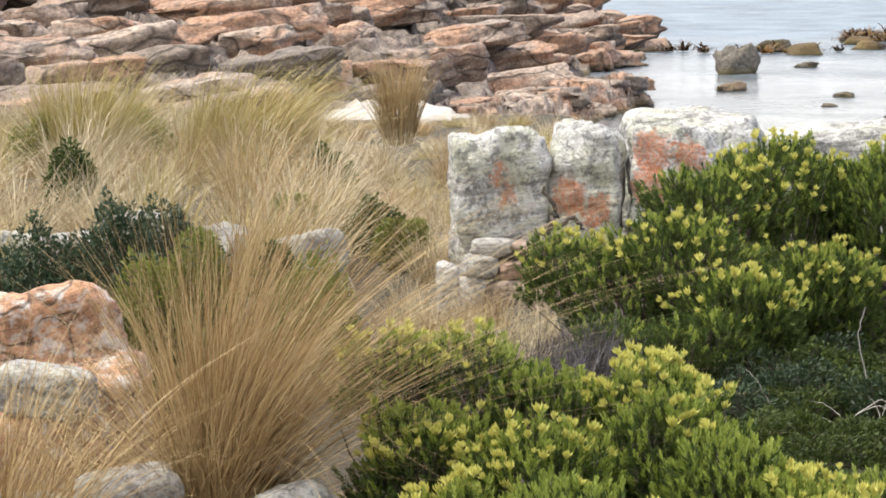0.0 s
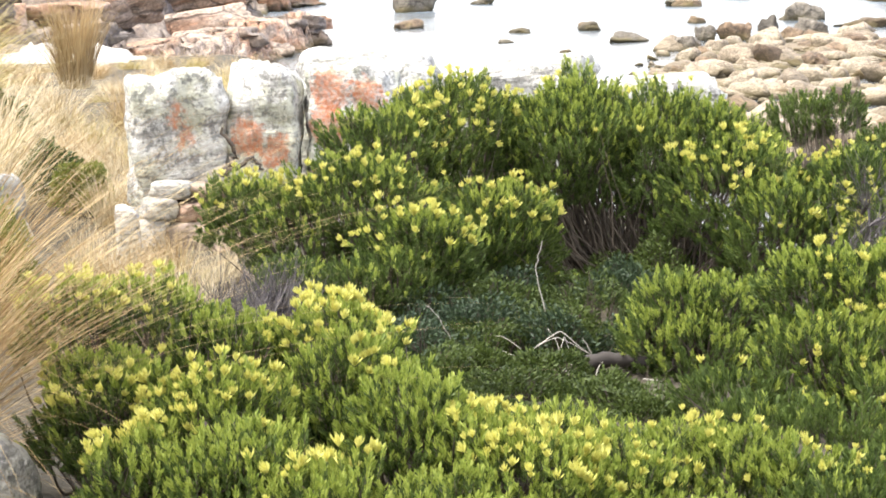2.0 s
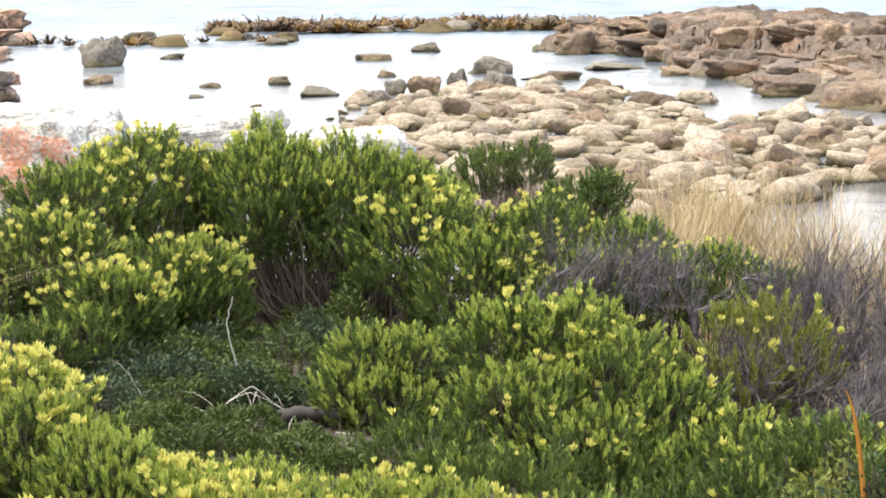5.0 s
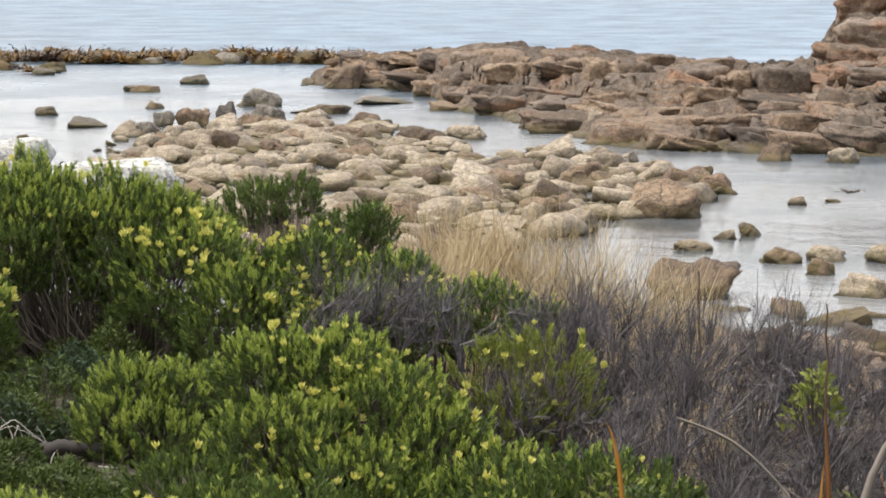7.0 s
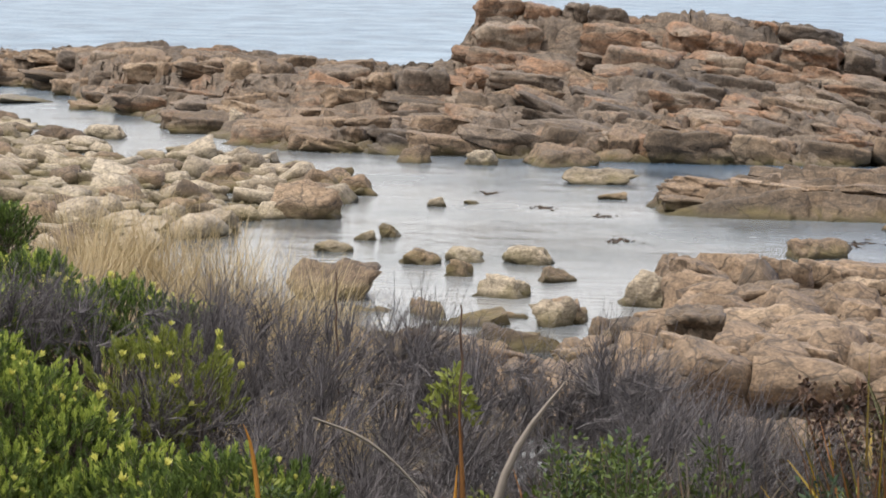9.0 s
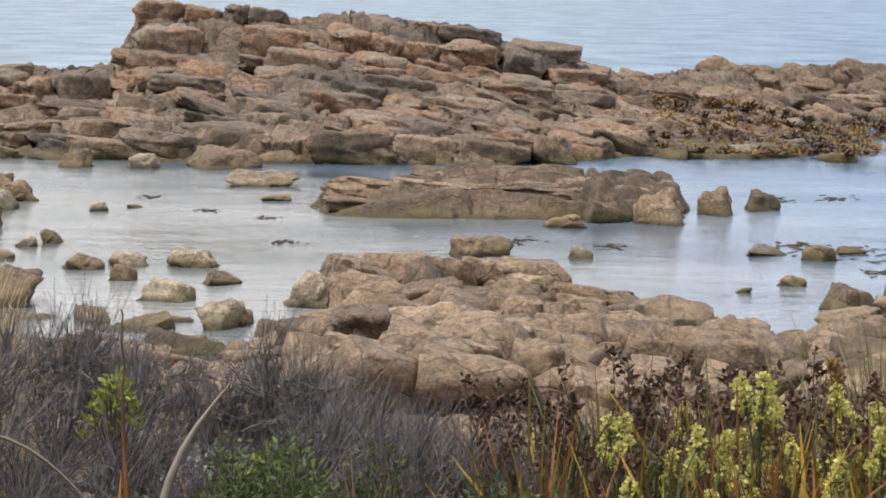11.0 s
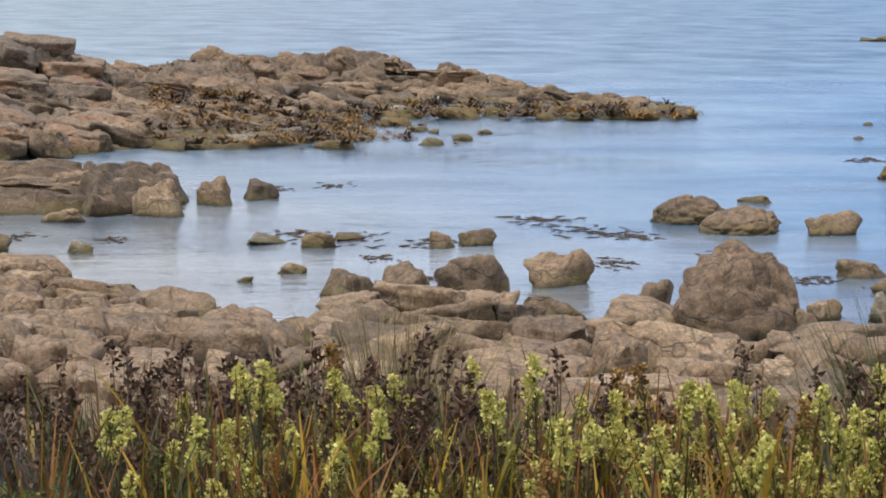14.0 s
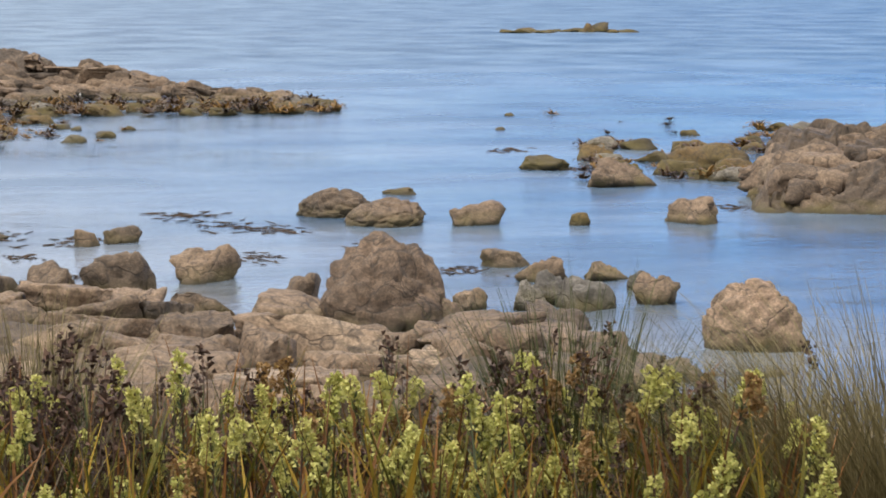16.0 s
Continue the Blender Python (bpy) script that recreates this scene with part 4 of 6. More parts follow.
def cobbles():
    """Stones of the cobble beach: the larger ones as things of their own, the rest as one layer."""
    r = rng(7)
    big, rest = 0, []
    for k in range(2000):
        az, d = r.uniform(11, 25.5), r.uniform(56, 116)
        if d > beach_far(az) or d < beach_near(az):
            continue
        w = 0.25 + 1.30 * r.random() ** 2.6
        h = w * r.uniform(0.26, 0.52)
        z = 0.0
        if w > 0.62 and big < 290:
            big += 1
            boulder("beach_stone", "pale tan stone lying on the cobble beach", az, d, w, h, [ROCK_PALE, ROCK_PALE, ROCK_SHORE][k % 3], 900 + k, z=z, group="stones of the beach", small=True, category="stone", tilt=16)
        else:
            v, f = PEBBLES[k % len(PEBBLES)]
            if k % 4:
                v, f = FLAT_STONES[k % len(FLAT_STONES)]
                v, f = v + (0, 0, 0.4), np.concatenate([f[:, :3], f[:, [0, 2, 3]]])
            p = np.array(at(az, d, z - 0.1 * h))
            lie = np.array(Euler((r.normal(0, 0.22), r.normal(0, 0.22), r.uniform(0, 6.28))).to_matrix())
            rest.append(((lie @ (v * (w, w * r.uniform(0.5, 1.0), h)).T).T + p, f, np.zeros(len(f), int)))
    v, f, m = gathered(rest)
    tagged(new("shingle", mesh_of("shingle", v, f, ROCK_PALE)), "layer of small pale beach cobbles", "stones", kind="stuff")


cobbles()


# ---- plants ----
def leaf(length, width, fold=0.12, broad=0.55):
    """A leaf along z, its face towards -y, widest at the part given by broad."""
    v = np.array([(0, 0, 0), (width / 2, -fold * width, length * broad), (0, fold * width, length), (-width / 2, -fold * width, length * broad)])
    return v, np.array([(0, 1, 2), (0, 2, 3)])


def sprig(seed, n=27, length=0.105, leaf_len=0.034, leaf_w=0.0092, open_=0.52, young=0.42):
    """A shoot with narrow leaves round it, the upper ones younger."""
    r = rng(seed)
    t = np.linspace(0.05, 1, n)
    spin = np.arange(n) * 2.4 + r.uniform(-0.3, 0.3, n)
    lean = open_ * (1.15 - 0.55 * t) + r.uniform(-0.12, 0.12, n)
    dirs = np.stack([np.cos(spin) * np.sin(lean), np.sin(spin) * np.sin(lean), np.cos(lean)], -1)
    lv, lf = leaf(leaf_len, leaf_w, 0.12, 0.68)
    v, f, m = spread(lv, lf, np.zeros(2, int), np.stack([0 * t, 0 * t, t * length], -1), upright(dirs, r.uniform(-0.6, 0.6, n)), r.uniform(0.75, 1.1, n))
    m = np.repeat((t > 1 - young).astype(int), 2)
    stem = np.array([(0.002, 0, 0), (-0.001, 0.0018, 0), (-0.001, -0.0018, 0), (0, 0, length)])
    return gathered([(v, f, m), (stem, np.array([(0, 1, 3), (1, 2, 3), (2, 0, 3)]), np.full(3, 2))])


def welded(v, f, near):
    """Joins all the points that lie within near of the middle of the foot, so that the piece is one."""
    foot = np.hypot(v[:, 0], v[:, 1]) + np.abs(v[:, 2]) < near
    keep = np.where(foot, 0, np.cumsum(~foot))
    return np.concatenate([[(0, 0, 0)], v[~foot]]), keep[f]


def flower_head(seed, size=0.038):
    """A tuft of pale upright bracts round a small cone."""
    r = rng(seed)
    n = 18
    t = np.linspace(0, 1, n)
    spin = np.arange(n) * 2.4
    lean = 0.66 - 0.58 * t + r.uniform(-0.1, 0.1, n)
    dirs = np.stack([np.cos(spin) * np.sin(lean), np.sin(spin) * np.sin(lean), np.cos(lean)], -1)
    lv, lf = leaf(size, size * 0.19, 0.3, 0.70)
    v, f, m = spread(lv, lf, np.zeros(2, int), np.zeros((n, 3)), upright(dirs, r.uniform(-0.2, 0.2, n)), r.uniform(0.65, 1.1, n))
    v, f = welded(v, f, 0.002)
    return v, f, m


SPRIGS = [sprig(k) for k in range(6)]
HEADS = [flower_head(50 + k) for k in range(7)]
HEAD_MESHES = [mesh_of("flower_head", h[0], h[1], FLOWER) for h in HEADS]


def tubes(paths, radii, sides=3):
    """Thin tapering stems along paths (n, k, 3) with radii (n, k)."""
    n, k, _ = paths.shape
    ang = np.arange(sides) * 2 * np.pi / sides
    tangent = np.gradient(paths, axis=1)
    tangent /= np.linalg.norm(tangent, axis=2, keepdims=True) + 1e-9
    ref = np.where(np.abs(tangent[..., 2:3]) > 0.9, np.array([1.0, 0, 0]), np.array([0, 0, 1.0]))
    a = np.cross(tangent, ref)
    a /= np.linalg.norm(a, axis=2, keepdims=True) + 1e-9
    b = np.cross(tangent, a)
    ring = paths[:, :, None, :] + radii[:, :, None, None] * (a[:, :, None] * np.cos(ang)[None, None, :, None] + b[:, :, None] * np.sin(ang)[None, None, :, None])
    v = ring.reshape(-1, 3)
    i = (np.arange(n)[:, None, None] * k + np.arange(k - 1)[None, :, None]) * sides
    s, e = np.arange(sides)[None, None], (np.arange(sides)[None, None] + 1) % sides
    f = np.stack([i + s, i + e, i + sides + e, i + sides + s], -1).reshape(-1, 4)
    return v, f


def blades(n, seed, radius, length, lean, bend, width, wind=(0, 0), segs=5, spread_len=0.35, up=0.0, tangle=0.9):
    """Curved grass blades out of one stool, as flat tapering ribbons."""
    r = rng(seed)
    a = r.uniform(0, 2 * np.pi, n)
    rad = radius * np.sqrt(r.random(n))
    base = np.stack([rad * np.cos(a), rad * np.sin(a), 0 * a - 0.02], -1)
    a = a + r.normal(0, tangle, n)
    le = length * (1 + spread_len * r.uniform(-1, 0.6, n))
    th = np.abs(r.normal(lean * 0.5, lean * 0.5, n)) + up
    k = bend * r.uniform(0.3, 1.3, n)
    s = np.linspace(0, 1, segs + 1)
    ang = th[:, None] + k[:, None] * s[None] ** 1.6
    ds = le[:, None] / segs
    hx = np.concatenate([np.zeros((n, 1)), np.cumsum(np.sin(ang[:, :-1]) * ds, 1)], 1)
    hz = np.concatenate([np.zeros((n, 1)), np.cumsum(np.cos(ang[:, :-1]) * ds, 1)], 1)
    d = np.stack([np.cos(a), np.sin(a)], -1)
    c = np.empty((n, segs + 1, 3))
    c[..., :2] = base[:, None, :2] + d[:, None] * hx[..., None] + np.array(wind)[None, None] * (s[None, :, None] ** 2) * le[:, None, None]
    c[..., 2] = base[:, None, 2] + hz
    side = np.stack([-np.sin(a + r.normal(0, 0.9, n)), np.cos(a), 0 * a], -1)
    w = width * r.uniform(0.6, 1.2, n)[:, None] * (1 - s[None] ** 2 * 0.9)
    lo, hi = c - side[:, None] * w[..., None] / 2, c + side[:, None] * w[..., None] / 2
    v = np.stack([lo, hi], 2).reshape(-1, 3)
    i = (np.arange(n)[:, None] * (segs + 1) + np.arange(segs)[None]) * 2
    f = np.stack([i, i + 1, i + 3, i + 2], -1).reshape(-1, 4)
    return v, f


def lump_points(lumps, density, r, shell=(0.82, 1.0), low=-0.35):
    """Points on the outsides of a heap of lumps (az, d, top z, radius), with the way out."""
    cs, rs, hs = [], [], []
    for az, d, top, rad in lumps:
        h = rad * 0.95
        cs.append(at(az, d, top - h)), rs.append(rad), hs.append(h)
    cs, rs, hs = np.array(cs), np.array(rs), np.array(hs)
    pts, out = [], []
    for c, ra, h in zip(cs, rs, hs):
        n = int(density * 4 * np.pi * ra * ra) + 6
        g = r.normal(size=(n, 3))
        g /= np.linalg.norm(g, axis=1, keepdims=True)
        g = g[g[:, 2] > low]
        k = r.uniform(*shell, len(g))[:, None] * (1 + 0.24 * fbm(g * 3.0 + c, 3, 5))[:, None]
        p = c + g * np.array([ra, ra, h]) * k
        inside = np.zeros(len(p), bool)
        for c2, r2, h2 in zip(cs, rs, hs):
            q = (p - c2) / np.array([r2, r2, h2])
            inside |= (q * q).sum(1) < 0.55
        pts.append(p[~inside]), out.append(g[~inside])
    return np.concatenate(pts), np.concatenate(out), cs, rs


def conebush(name, label, lumps, seed, density=520, flowers=0.10, young=0.35, size=1.0, rise=0.8, mats=None, bloom=1.0):
    r = rng(seed)
    p, g, cs, rs = lump_points(lumps, density, r)
    mid = np.array(cs).mean(0)
    base = Vector((mid[0], mid[1], float(ground_z(math.degrees(math.atan2(mid[0], mid[1])), math.hypot(mid[0], mid[1])))))
    thing = holder(name, base, label, "shrub")
    b = np.array(base)
    way = g * 0.75 + np.array([0, 0, rise]) + r.normal(0, 0.28, g.shape)
    kind = r.integers(0, len(SPRIGS), len(p))
    pieces = []
    for k in range(len(SPRIGS)):
        s = kind == k
        if s.any():
            v, f, m = spread(*SPRIGS[k], p[s] - b - way[s] / np.linalg.norm(way[s], axis=1, keepdims=True) * 0.07 * size, upright(way[s], r.uniform(0, 6.28, s.sum())), r.uniform(0.75, 1.15, s.sum()) * size)
            old = np.repeat(r.random(s.sum()) > young * (0.2 + 1.3 * np.clip(g[s][:, 2], 0, 1)), len(SPRIGS[k][1]))
            m = np.where((m == 1) & old, 0, m)
            pieces.append((v, f, m))
    v, f, m = gathered(pieces)
    part("crown", mesh_of("crown", v, f, mats or [BUSH_DARK, BUSH_LIGHT, TWIG], m), thing)
    # twigs from the foot to the crown
    n = min(len(p), 420)
    pick = r.choice(len(p), n, replace=False)
    foot = np.stack([np.full(n, 0.0), np.full(n, 0.0), np.full(n, 0.0)], -1) + r.normal(0, 0.12, (n, 3)) * (1, 1, 0.1)
    foot[:, :2] += (p[pick] - b)[:, :2] * 0.45
    tip = p[pick] - b
    s = np.linspace(0, 1, 5)[None, :, None]
    path = foot[:, None] * (1 - s) + tip[:, None] * s + r.normal(0, 0.03, (n, 5, 3)) * np.sin(s * np.pi)
    path[..., 2] -= 0.10 * np.sin(s[..., 0] * np.pi)
    rad = 0.010 * (1 - 0.75 * np.linspace(0, 1, 5))[None] * r.uniform(0.5, 1.2, n)[:, None]
    v, f = tubes(path, rad)
    part("branchwork", mesh_of("branchwork", v, f, TWIG), thing, kind="stuff")
    # flower heads on the shoots that face up
    up = np.where((g[:, 2] > 0.3) & (fbm(p * 2.2, 2, seed + 5) > -0.05))[0]
    up = up[r.random(len(up)) < flowers * 2.0]
    up = r.permutation(up)[:295]
    for i in up:
        ob = new("flower_head", HEAD_MESHES[int(r.integers(len(HEAD_MESHES)))])
        ob.parent = thing
        w = Vector(way[i]).normalized()
        s = r.uniform(0.6, 1.15) * size * bloom
        ob.matrix_basis = Matrix.Translation(Vector(p[i] - b) + w * 0.062 * size) @ w.to_track_quat("Z", "Y").to_matrix().to_4x4() @ Matrix.Diagonal((s, s, s, 1))
    return thing


NEAR_BUSH = [(-1.06, 10.6, 5.36, 0.22), (0.55, 10.8, 5.34, 0.27), (2.15, 10.6, 5.23, 0.27), (4.49, 10.6, 5.26, 0.3), (-0.34, 10.0, 5.18, 0.3), (2.02, 9.7, 5.15, 0.32), (4.86, 10.0, 5.22, 0.3), (6.34, 9.6, 5.13, 0.31), (5.74, 9.8, 5.04, 0.33), (8.21, 9.4, 5.01, 0.33), (10.32, 9.4, 4.94, 0.28), (2.49, 9.2, 5.04, 0.32), (12.1, 9.8, 4.91, 0.36), (13.47, 9.7, 4.91, 0.22), (8.84, 9.2, 4.97, 0.31), (11.5, 9.2, 4.8, 0.3), (0.6, 9.4, 5.0, 0.3), (14.5, 9.6, 4.86, 0.27), (9.6, 9.9, 4.93, 0.3), (6.9, 9.0, 4.9, 0.3), (10.6, 8.9, 4.75, 0.3), (13.0, 9.2, 4.72, 0.3), (4.2, 9.0, 4.95, 0.3)]
BACK_BUSH = [(2.77, 14.6, 5.31, 0.28), (4.0, 14.4, 5.29, 0.36), (5.87, 15.0, 5.66, 0.4), (5.24, 14.4, 5.44, 0.4), (7.11, 15.3, 5.76, 0.45), (8.06, 14.6, 5.26, 0.38), (4.71, 13.6, 5.03, 0.34), (9.54, 15.4, 5.68, 0.5), (9.77, 15.5, 5.74, 0.52), (11.61, 15.5, 5.66, 0.48), (12.58, 15.4, 5.6, 0.42), (14.4, 14.6, 5.26, 0.4), (13.18, 15.0, 5.44, 0.44), (7.6, 14.5, 5.18, 0.36), (6.4, 13.9, 5.2, 0.34), (6.0, 13.6, 4.98, 0.32), (7.4, 13.5, 4.95, 0.32), (9.0, 13.7, 5.02, 0.36), (10.4, 13.9, 5.02, 0.38), (11.7, 13.9, 5.0, 0.34), (3.6, 13.4, 4.95, 0.3), (13.2, 13.9, 5.0, 0.34), (14.8, 14, 5.05, 0.32)]
TRAIL_BUSH = [(15.9, 14.8, 5.41, 0.36), (17.62, 14.6, 5.33, 0.3), (19.47, 14.2, 5.23, 0.32), (20.7, 14.0, 5.13, 0.26), (16.7, 14.3, 5.2, 0.34), (18.6, 14.2, 5.2, 0.3)]
SMALL_BUSH = [(12.03, 12.6, 5.04, 0.24), (13.02, 12.6, 5.03, 0.22), (11.64, 12.4, 4.91, 0.22), (12.51, 12.3, 4.87, 0.26)]
TALL_BUSH = [(15.0, 11.6, 5.31, 0.25), (16.23, 11.6, 5.33, 0.3), (17.44, 11.4, 5.21, 0.3), (18.54, 11.2, 5.07, 0.27), (15.23, 11.2, 5.1, 0.31), (16.82, 10.9, 4.96, 0.35), (15.21, 10.5, 4.85, 0.31), (18.05, 10.8, 4.84, 0.3), (13.11, 11.0, 4.9, 0.25), (14.0, 10.6, 4.85, 0.27), (17.0, 10.1, 4.78, 0.32), (19.0, 10.3, 4.8, 0.3), (19.9, 10.8, 4.95, 0.27), (15.6, 9.9, 4.75, 0.3), (18.4, 9.9, 4.68, 0.28), (16.5, 9.5, 4.86, 0.28), (17.7, 9.4, 4.82, 0.26), (15.5, 9.3, 4.84, 0.26)]
FOOT_BUSH = [(15.0, 9.3, 4.72, 0.3), (17.5, 9.2, 4.70, 0.3), (18.6, 9.1, 4.66, 0.26), (19.4, 9.4, 4.74, 0.3), (20.2, 9.7, 4.95, 0.25), (16.2, 9.0, 4.62, 0.28), (21.84, 10.0, 5.1, 0.25), (23.2, 10.0, 5.02, 0.21), (20.72, 9.9, 5.03, 0.2)]
DARK_BUSH = [(14.66, 24.0, 4.91, 0.33), (15.4, 24.0, 4.93, 0.28), (16.61, 21.0, 4.93, 0.31), (17.09, 21.0, 4.95, 0.2)]
YELLOW_BUSH = [(19.84, 11.8, 5.25, 0.22), (20.7, 11.8, 5.3, 0.25), (21.2, 11.6, 5.2, 0.2), (20.09, 11.5, 5.09, 0.24)]
GREY_PATCH = [(20.3, 11.5, 5.16, 0.26), (16.88, 13.8, 5.37, 0.32), (18.36, 13.6, 5.33, 0.28), (3.0, 13.2, 5.0, 0.3)]
GREY_TANGLE = [(1.0, 12.2, 5.0, 0.3), (2.4, 12.4, 5.02, 0.3), (0.4, 11.9, 4.95, 0.26), (3.4, 12.6, 5.0, 0.28)]
GREY_HEATH = [(21.53, 13.0, 5.41, 0.33), (22.76, 12.4, 5.38, 0.38), (24.24, 12.0, 5.41, 0.4), (25.85, 11.8, 5.42, 0.4), (24.01, 11.4, 5.27, 0.38), (26.06, 11.8, 5.34, 0.35), (27.67, 11.5, 5.31, 0.32), (29.16, 11.3, 5.3, 0.33), (25.47, 11.0, 5.19, 0.35), (27.3, 10.9, 5.1, 0.35), (23.6, 11.0, 5.05, 0.3), (25.0, 10.4, 4.98, 0.32), (26.8, 10.3, 4.96, 0.32), (28.6, 10.4, 5.0, 0.32), (22.4, 11.4, 5.08, 0.3)]
GREY_HEATH_EAST = [(30.76, 11.2, 5.28, 0.31), (32.26, 11.0, 5.17, 0.28), (31.81, 10.4, 5.3, 0.29), (30.37, 11.0, 5.4, 0.25), (34.5, 10.0, 5.19, 0.28), (36.47, 9.8, 5.18, 0.27), (33.27, 10.0, 5.28, 0.26), (29.6, 10.4, 5.1, 0.3), (30.8, 10.0, 5.0, 0.3), (32.4, 9.8, 4.98, 0.3), (34.4, 9.6, 4.95, 0.28)]


conebush("flowering_shrub", "low conebush with yellow bracts on bright green shoots", [q for q in NEAR_BUSH if q[0] < 3.6], 61, 720, 0.18, 0.8, rise=1.1, bloom=1.2)
conebush("flowering_shrub", "low spreading conebush crowded with yellow bracts", [q for q in NEAR_BUSH if 3.6 <= q[0] < 9], 69, 720, 0.22, 0.95, rise=1.1, bloom=1.25)
conebush("flowering_shrub", "low light green conebush with few yellow bracts", [q for q in NEAR_BUSH if q[0] >= 9], 70, 720, 0.06, 1.0, rise=1.0, bloom=1.1)
conebush("flowering_shrub", "broad dark green conebush with pale yellow heads beside white rocks", [q for q in BACK_BUSH if q[0] < 8 and q[2] > 5.1], 62, 580, 0.09, 0.45, 1.05, bloom=1.3)
conebush("flowering_shrub", "broad rounded conebush with pale yellow heads on its crown", [q for q in BACK_BUSH if q[0] >= 8 and q[2] > 5.24], 75, 580, 0.08, 0.5, 1.05, bloom=1.3)
conebush("green_shrub", "dark leafy skirt of a conebush over bare branches", [(7.2, 16.3, 5.4, 0.4), (9.0, 16.4, 5.42, 0.42), (10.8, 16.4, 5.38, 0.42), (12.4, 16.2, 5.3, 0.38), (8.1, 15.9, 5.1, 0.36), (10.2, 15.9, 5.1, 0.36), (11.8, 15.8, 5.0, 0.34), (13.6, 15.2, 4.95, 0.34), (7.0, 14.9, 4.9, 0.3), (5.0, 14.4, 4.95, 0.34), (6.2, 14.2, 4.9, 0.3)], 76, 170, 0.0, 0.0, 1.05, rise=0.4)
conebush("green_shrub", "small dark green conebush before bare branches", [(3.7, 13.6, 4.99, 0.26), (5.0, 13.5, 4.97, 0.27), (5.9, 13.6, 5.02, 0.24), (6.7, 13.9, 5.06, 0.2)], 77, 620, 0.02, 0.2)
conebush("flowering_shrub", "trailing conebush with scattered yellow heads below grey twigs", TRAIL_BUSH, 63, density=540, flowers=0.12, young=0.3)
conebush("green_shrub", "small rounded green conebush without flowers", SMALL_BUSH, 64, 680, flowers=0.0, young=0.6)
conebush("flowering_shrub", "tall bushy conebush with pale yellow heads", [q for q in TALL_BUSH if q[2] > 4.92], 65, 660, flowers=0.05, young=0.6, bloom=1.1)
conebush("green_shrub", "dark green lower shoots of a tall conebush", [q for q in TALL_BUSH if q[2] <= 4.92], 78, 600, flowers=0.008, young=0.12)
conebush("green_shrub", "low green conebush at the foot of grey heath", FOOT_BUSH, 66, 620, flowers=0.01, young=0.12)
conebush("green_shrub", "dark green windswept shrub on bare stems above the beach", DARK_BUSH, 67, density=300, flowers=0.0, young=0.05, size=1.3)


def heath(name, label, lumps, seed, n=2600, reach=0.36, thick=0.0024):
    """A mound of bare grey twigs that sweep up in fans, one fan from the foot of each lump."""
    r = rng(seed)
    each = 16
    p, g, cs, rs = lump_points(lumps, n / each / (sum(4 * np.pi * l[3] ** 2 for l in lumps)) * 2.4, r, (0.50, 1.05), -0.25)
    mid = np.array(cs).mean(0)
    az, d = math.degrees(math.atan2(mid[0], mid[1])), math.hypot(mid[0], mid[1])
    base = Vector((mid[0], mid[1], float(ground_z(az, d))))
    thing = holder(name, base, label, "shrub")
    b = np.array(base)
    # sprays of twigs, each spray fanning out of one fork
    way = g * 0.55 + np.array([0.35, -0.15, 0.55]) + r.normal(0, 0.42, g.shape)
    way /= np.linalg.norm(way, axis=1, keepdims=True)
    far = reach * r.uniform(0.5, 1.2, len(p))
    fork = p - b - way * far[:, None]
    k = len(p) * each
    way, fork, far = np.repeat(way, each, 0), np.repeat(fork, each, 0), np.repeat(far, each)
    out = way + r.normal(0, 0.38, way.shape)
    out /= np.linalg.norm(out, axis=1, keepdims=True)
    le = far * r.uniform(0.55, 1.15, k)
    s = np.linspace(0, 1, 5)
    path = fork[:, None] + (way[:, None] * (s * (1 - s))[None, :, None] + out[:, None] * (s * s)[None, :, None]) * le[:, None, None] * 1.15
    path[..., 2] += (0.22 * s ** 2.2)[None] * le[:, None]
    path[:, 1:] += r.normal(0, 0.008, (k, 4, 3))
    rad = thick * r.uniform(0.6, 1.7, k)[:, None] * (1 - 0.7 * s)[None]
    parts = [tubes(path, rad)]
    # side twigs
    for q in range(2):
        j = r.integers(1, 4, k)
        start = path[np.arange(k), j]
        w2 = out + r.normal(0, 0.35, way.shape) + np.array([0, 0, 0.15])
        p2 = start[:, None] + w2[:, None] * (le[:, None, None] * 0.36 * np.linspace(0, 1, 3)[None, :, None])
        parts.append(tubes(p2, 0.65 * thick * np.linspace(1, 0.4, 3)[None] * np.ones((k, 1))))
    v, f, m = gathered([(v, f, np.zeros(len(f), int)) for v, f in parts])
    part("twig_mass", mesh_of("twigs", v, f, GREYTWIG), thing, kind="stuff")
    for c, ra in zip(cs, rs):
        for q in range(4):
            top = c - b + np.array([*r.normal(0.1, 0.4 * ra, 2), ra * r.uniform(0.3, 0.9)])
            foot = np.array([c[0] - b[0] - 0.2, c[1] - b[1], -0.05]) + np.array([*r.normal(0, 0.08, 2), 0])
            s5 = np.linspace(0, 1, 6)[:, None]
            line = foot * (1 - s5) + top * s5 + r.normal(0, 0.02, (6, 3))
            bv, bf = tubes(line[None], (0.009 * np.linspace(1, 0.3, 6))[None], 5)
            part("branch", mesh_of("branch", bv, bf, GREYTWIG), thing)
    return thing


heath("heath_shrub", "grey leafless heath shrub with fine upswept twigs", GREY_HEATH, 71, 8200)
heath("heath_shrub", "grey leafless heath shrub leaning among sedges", GREY_HEATH_EAST, 72, 6200)
heath("heath_shrub", "bare grey twigs tangled in a green shrub", GREY_PATCH, 73, 1200)
heath("heath_shrub", "tangle of dead grey twigs below the white rocks", GREY_TANGLE, 74, 3000)


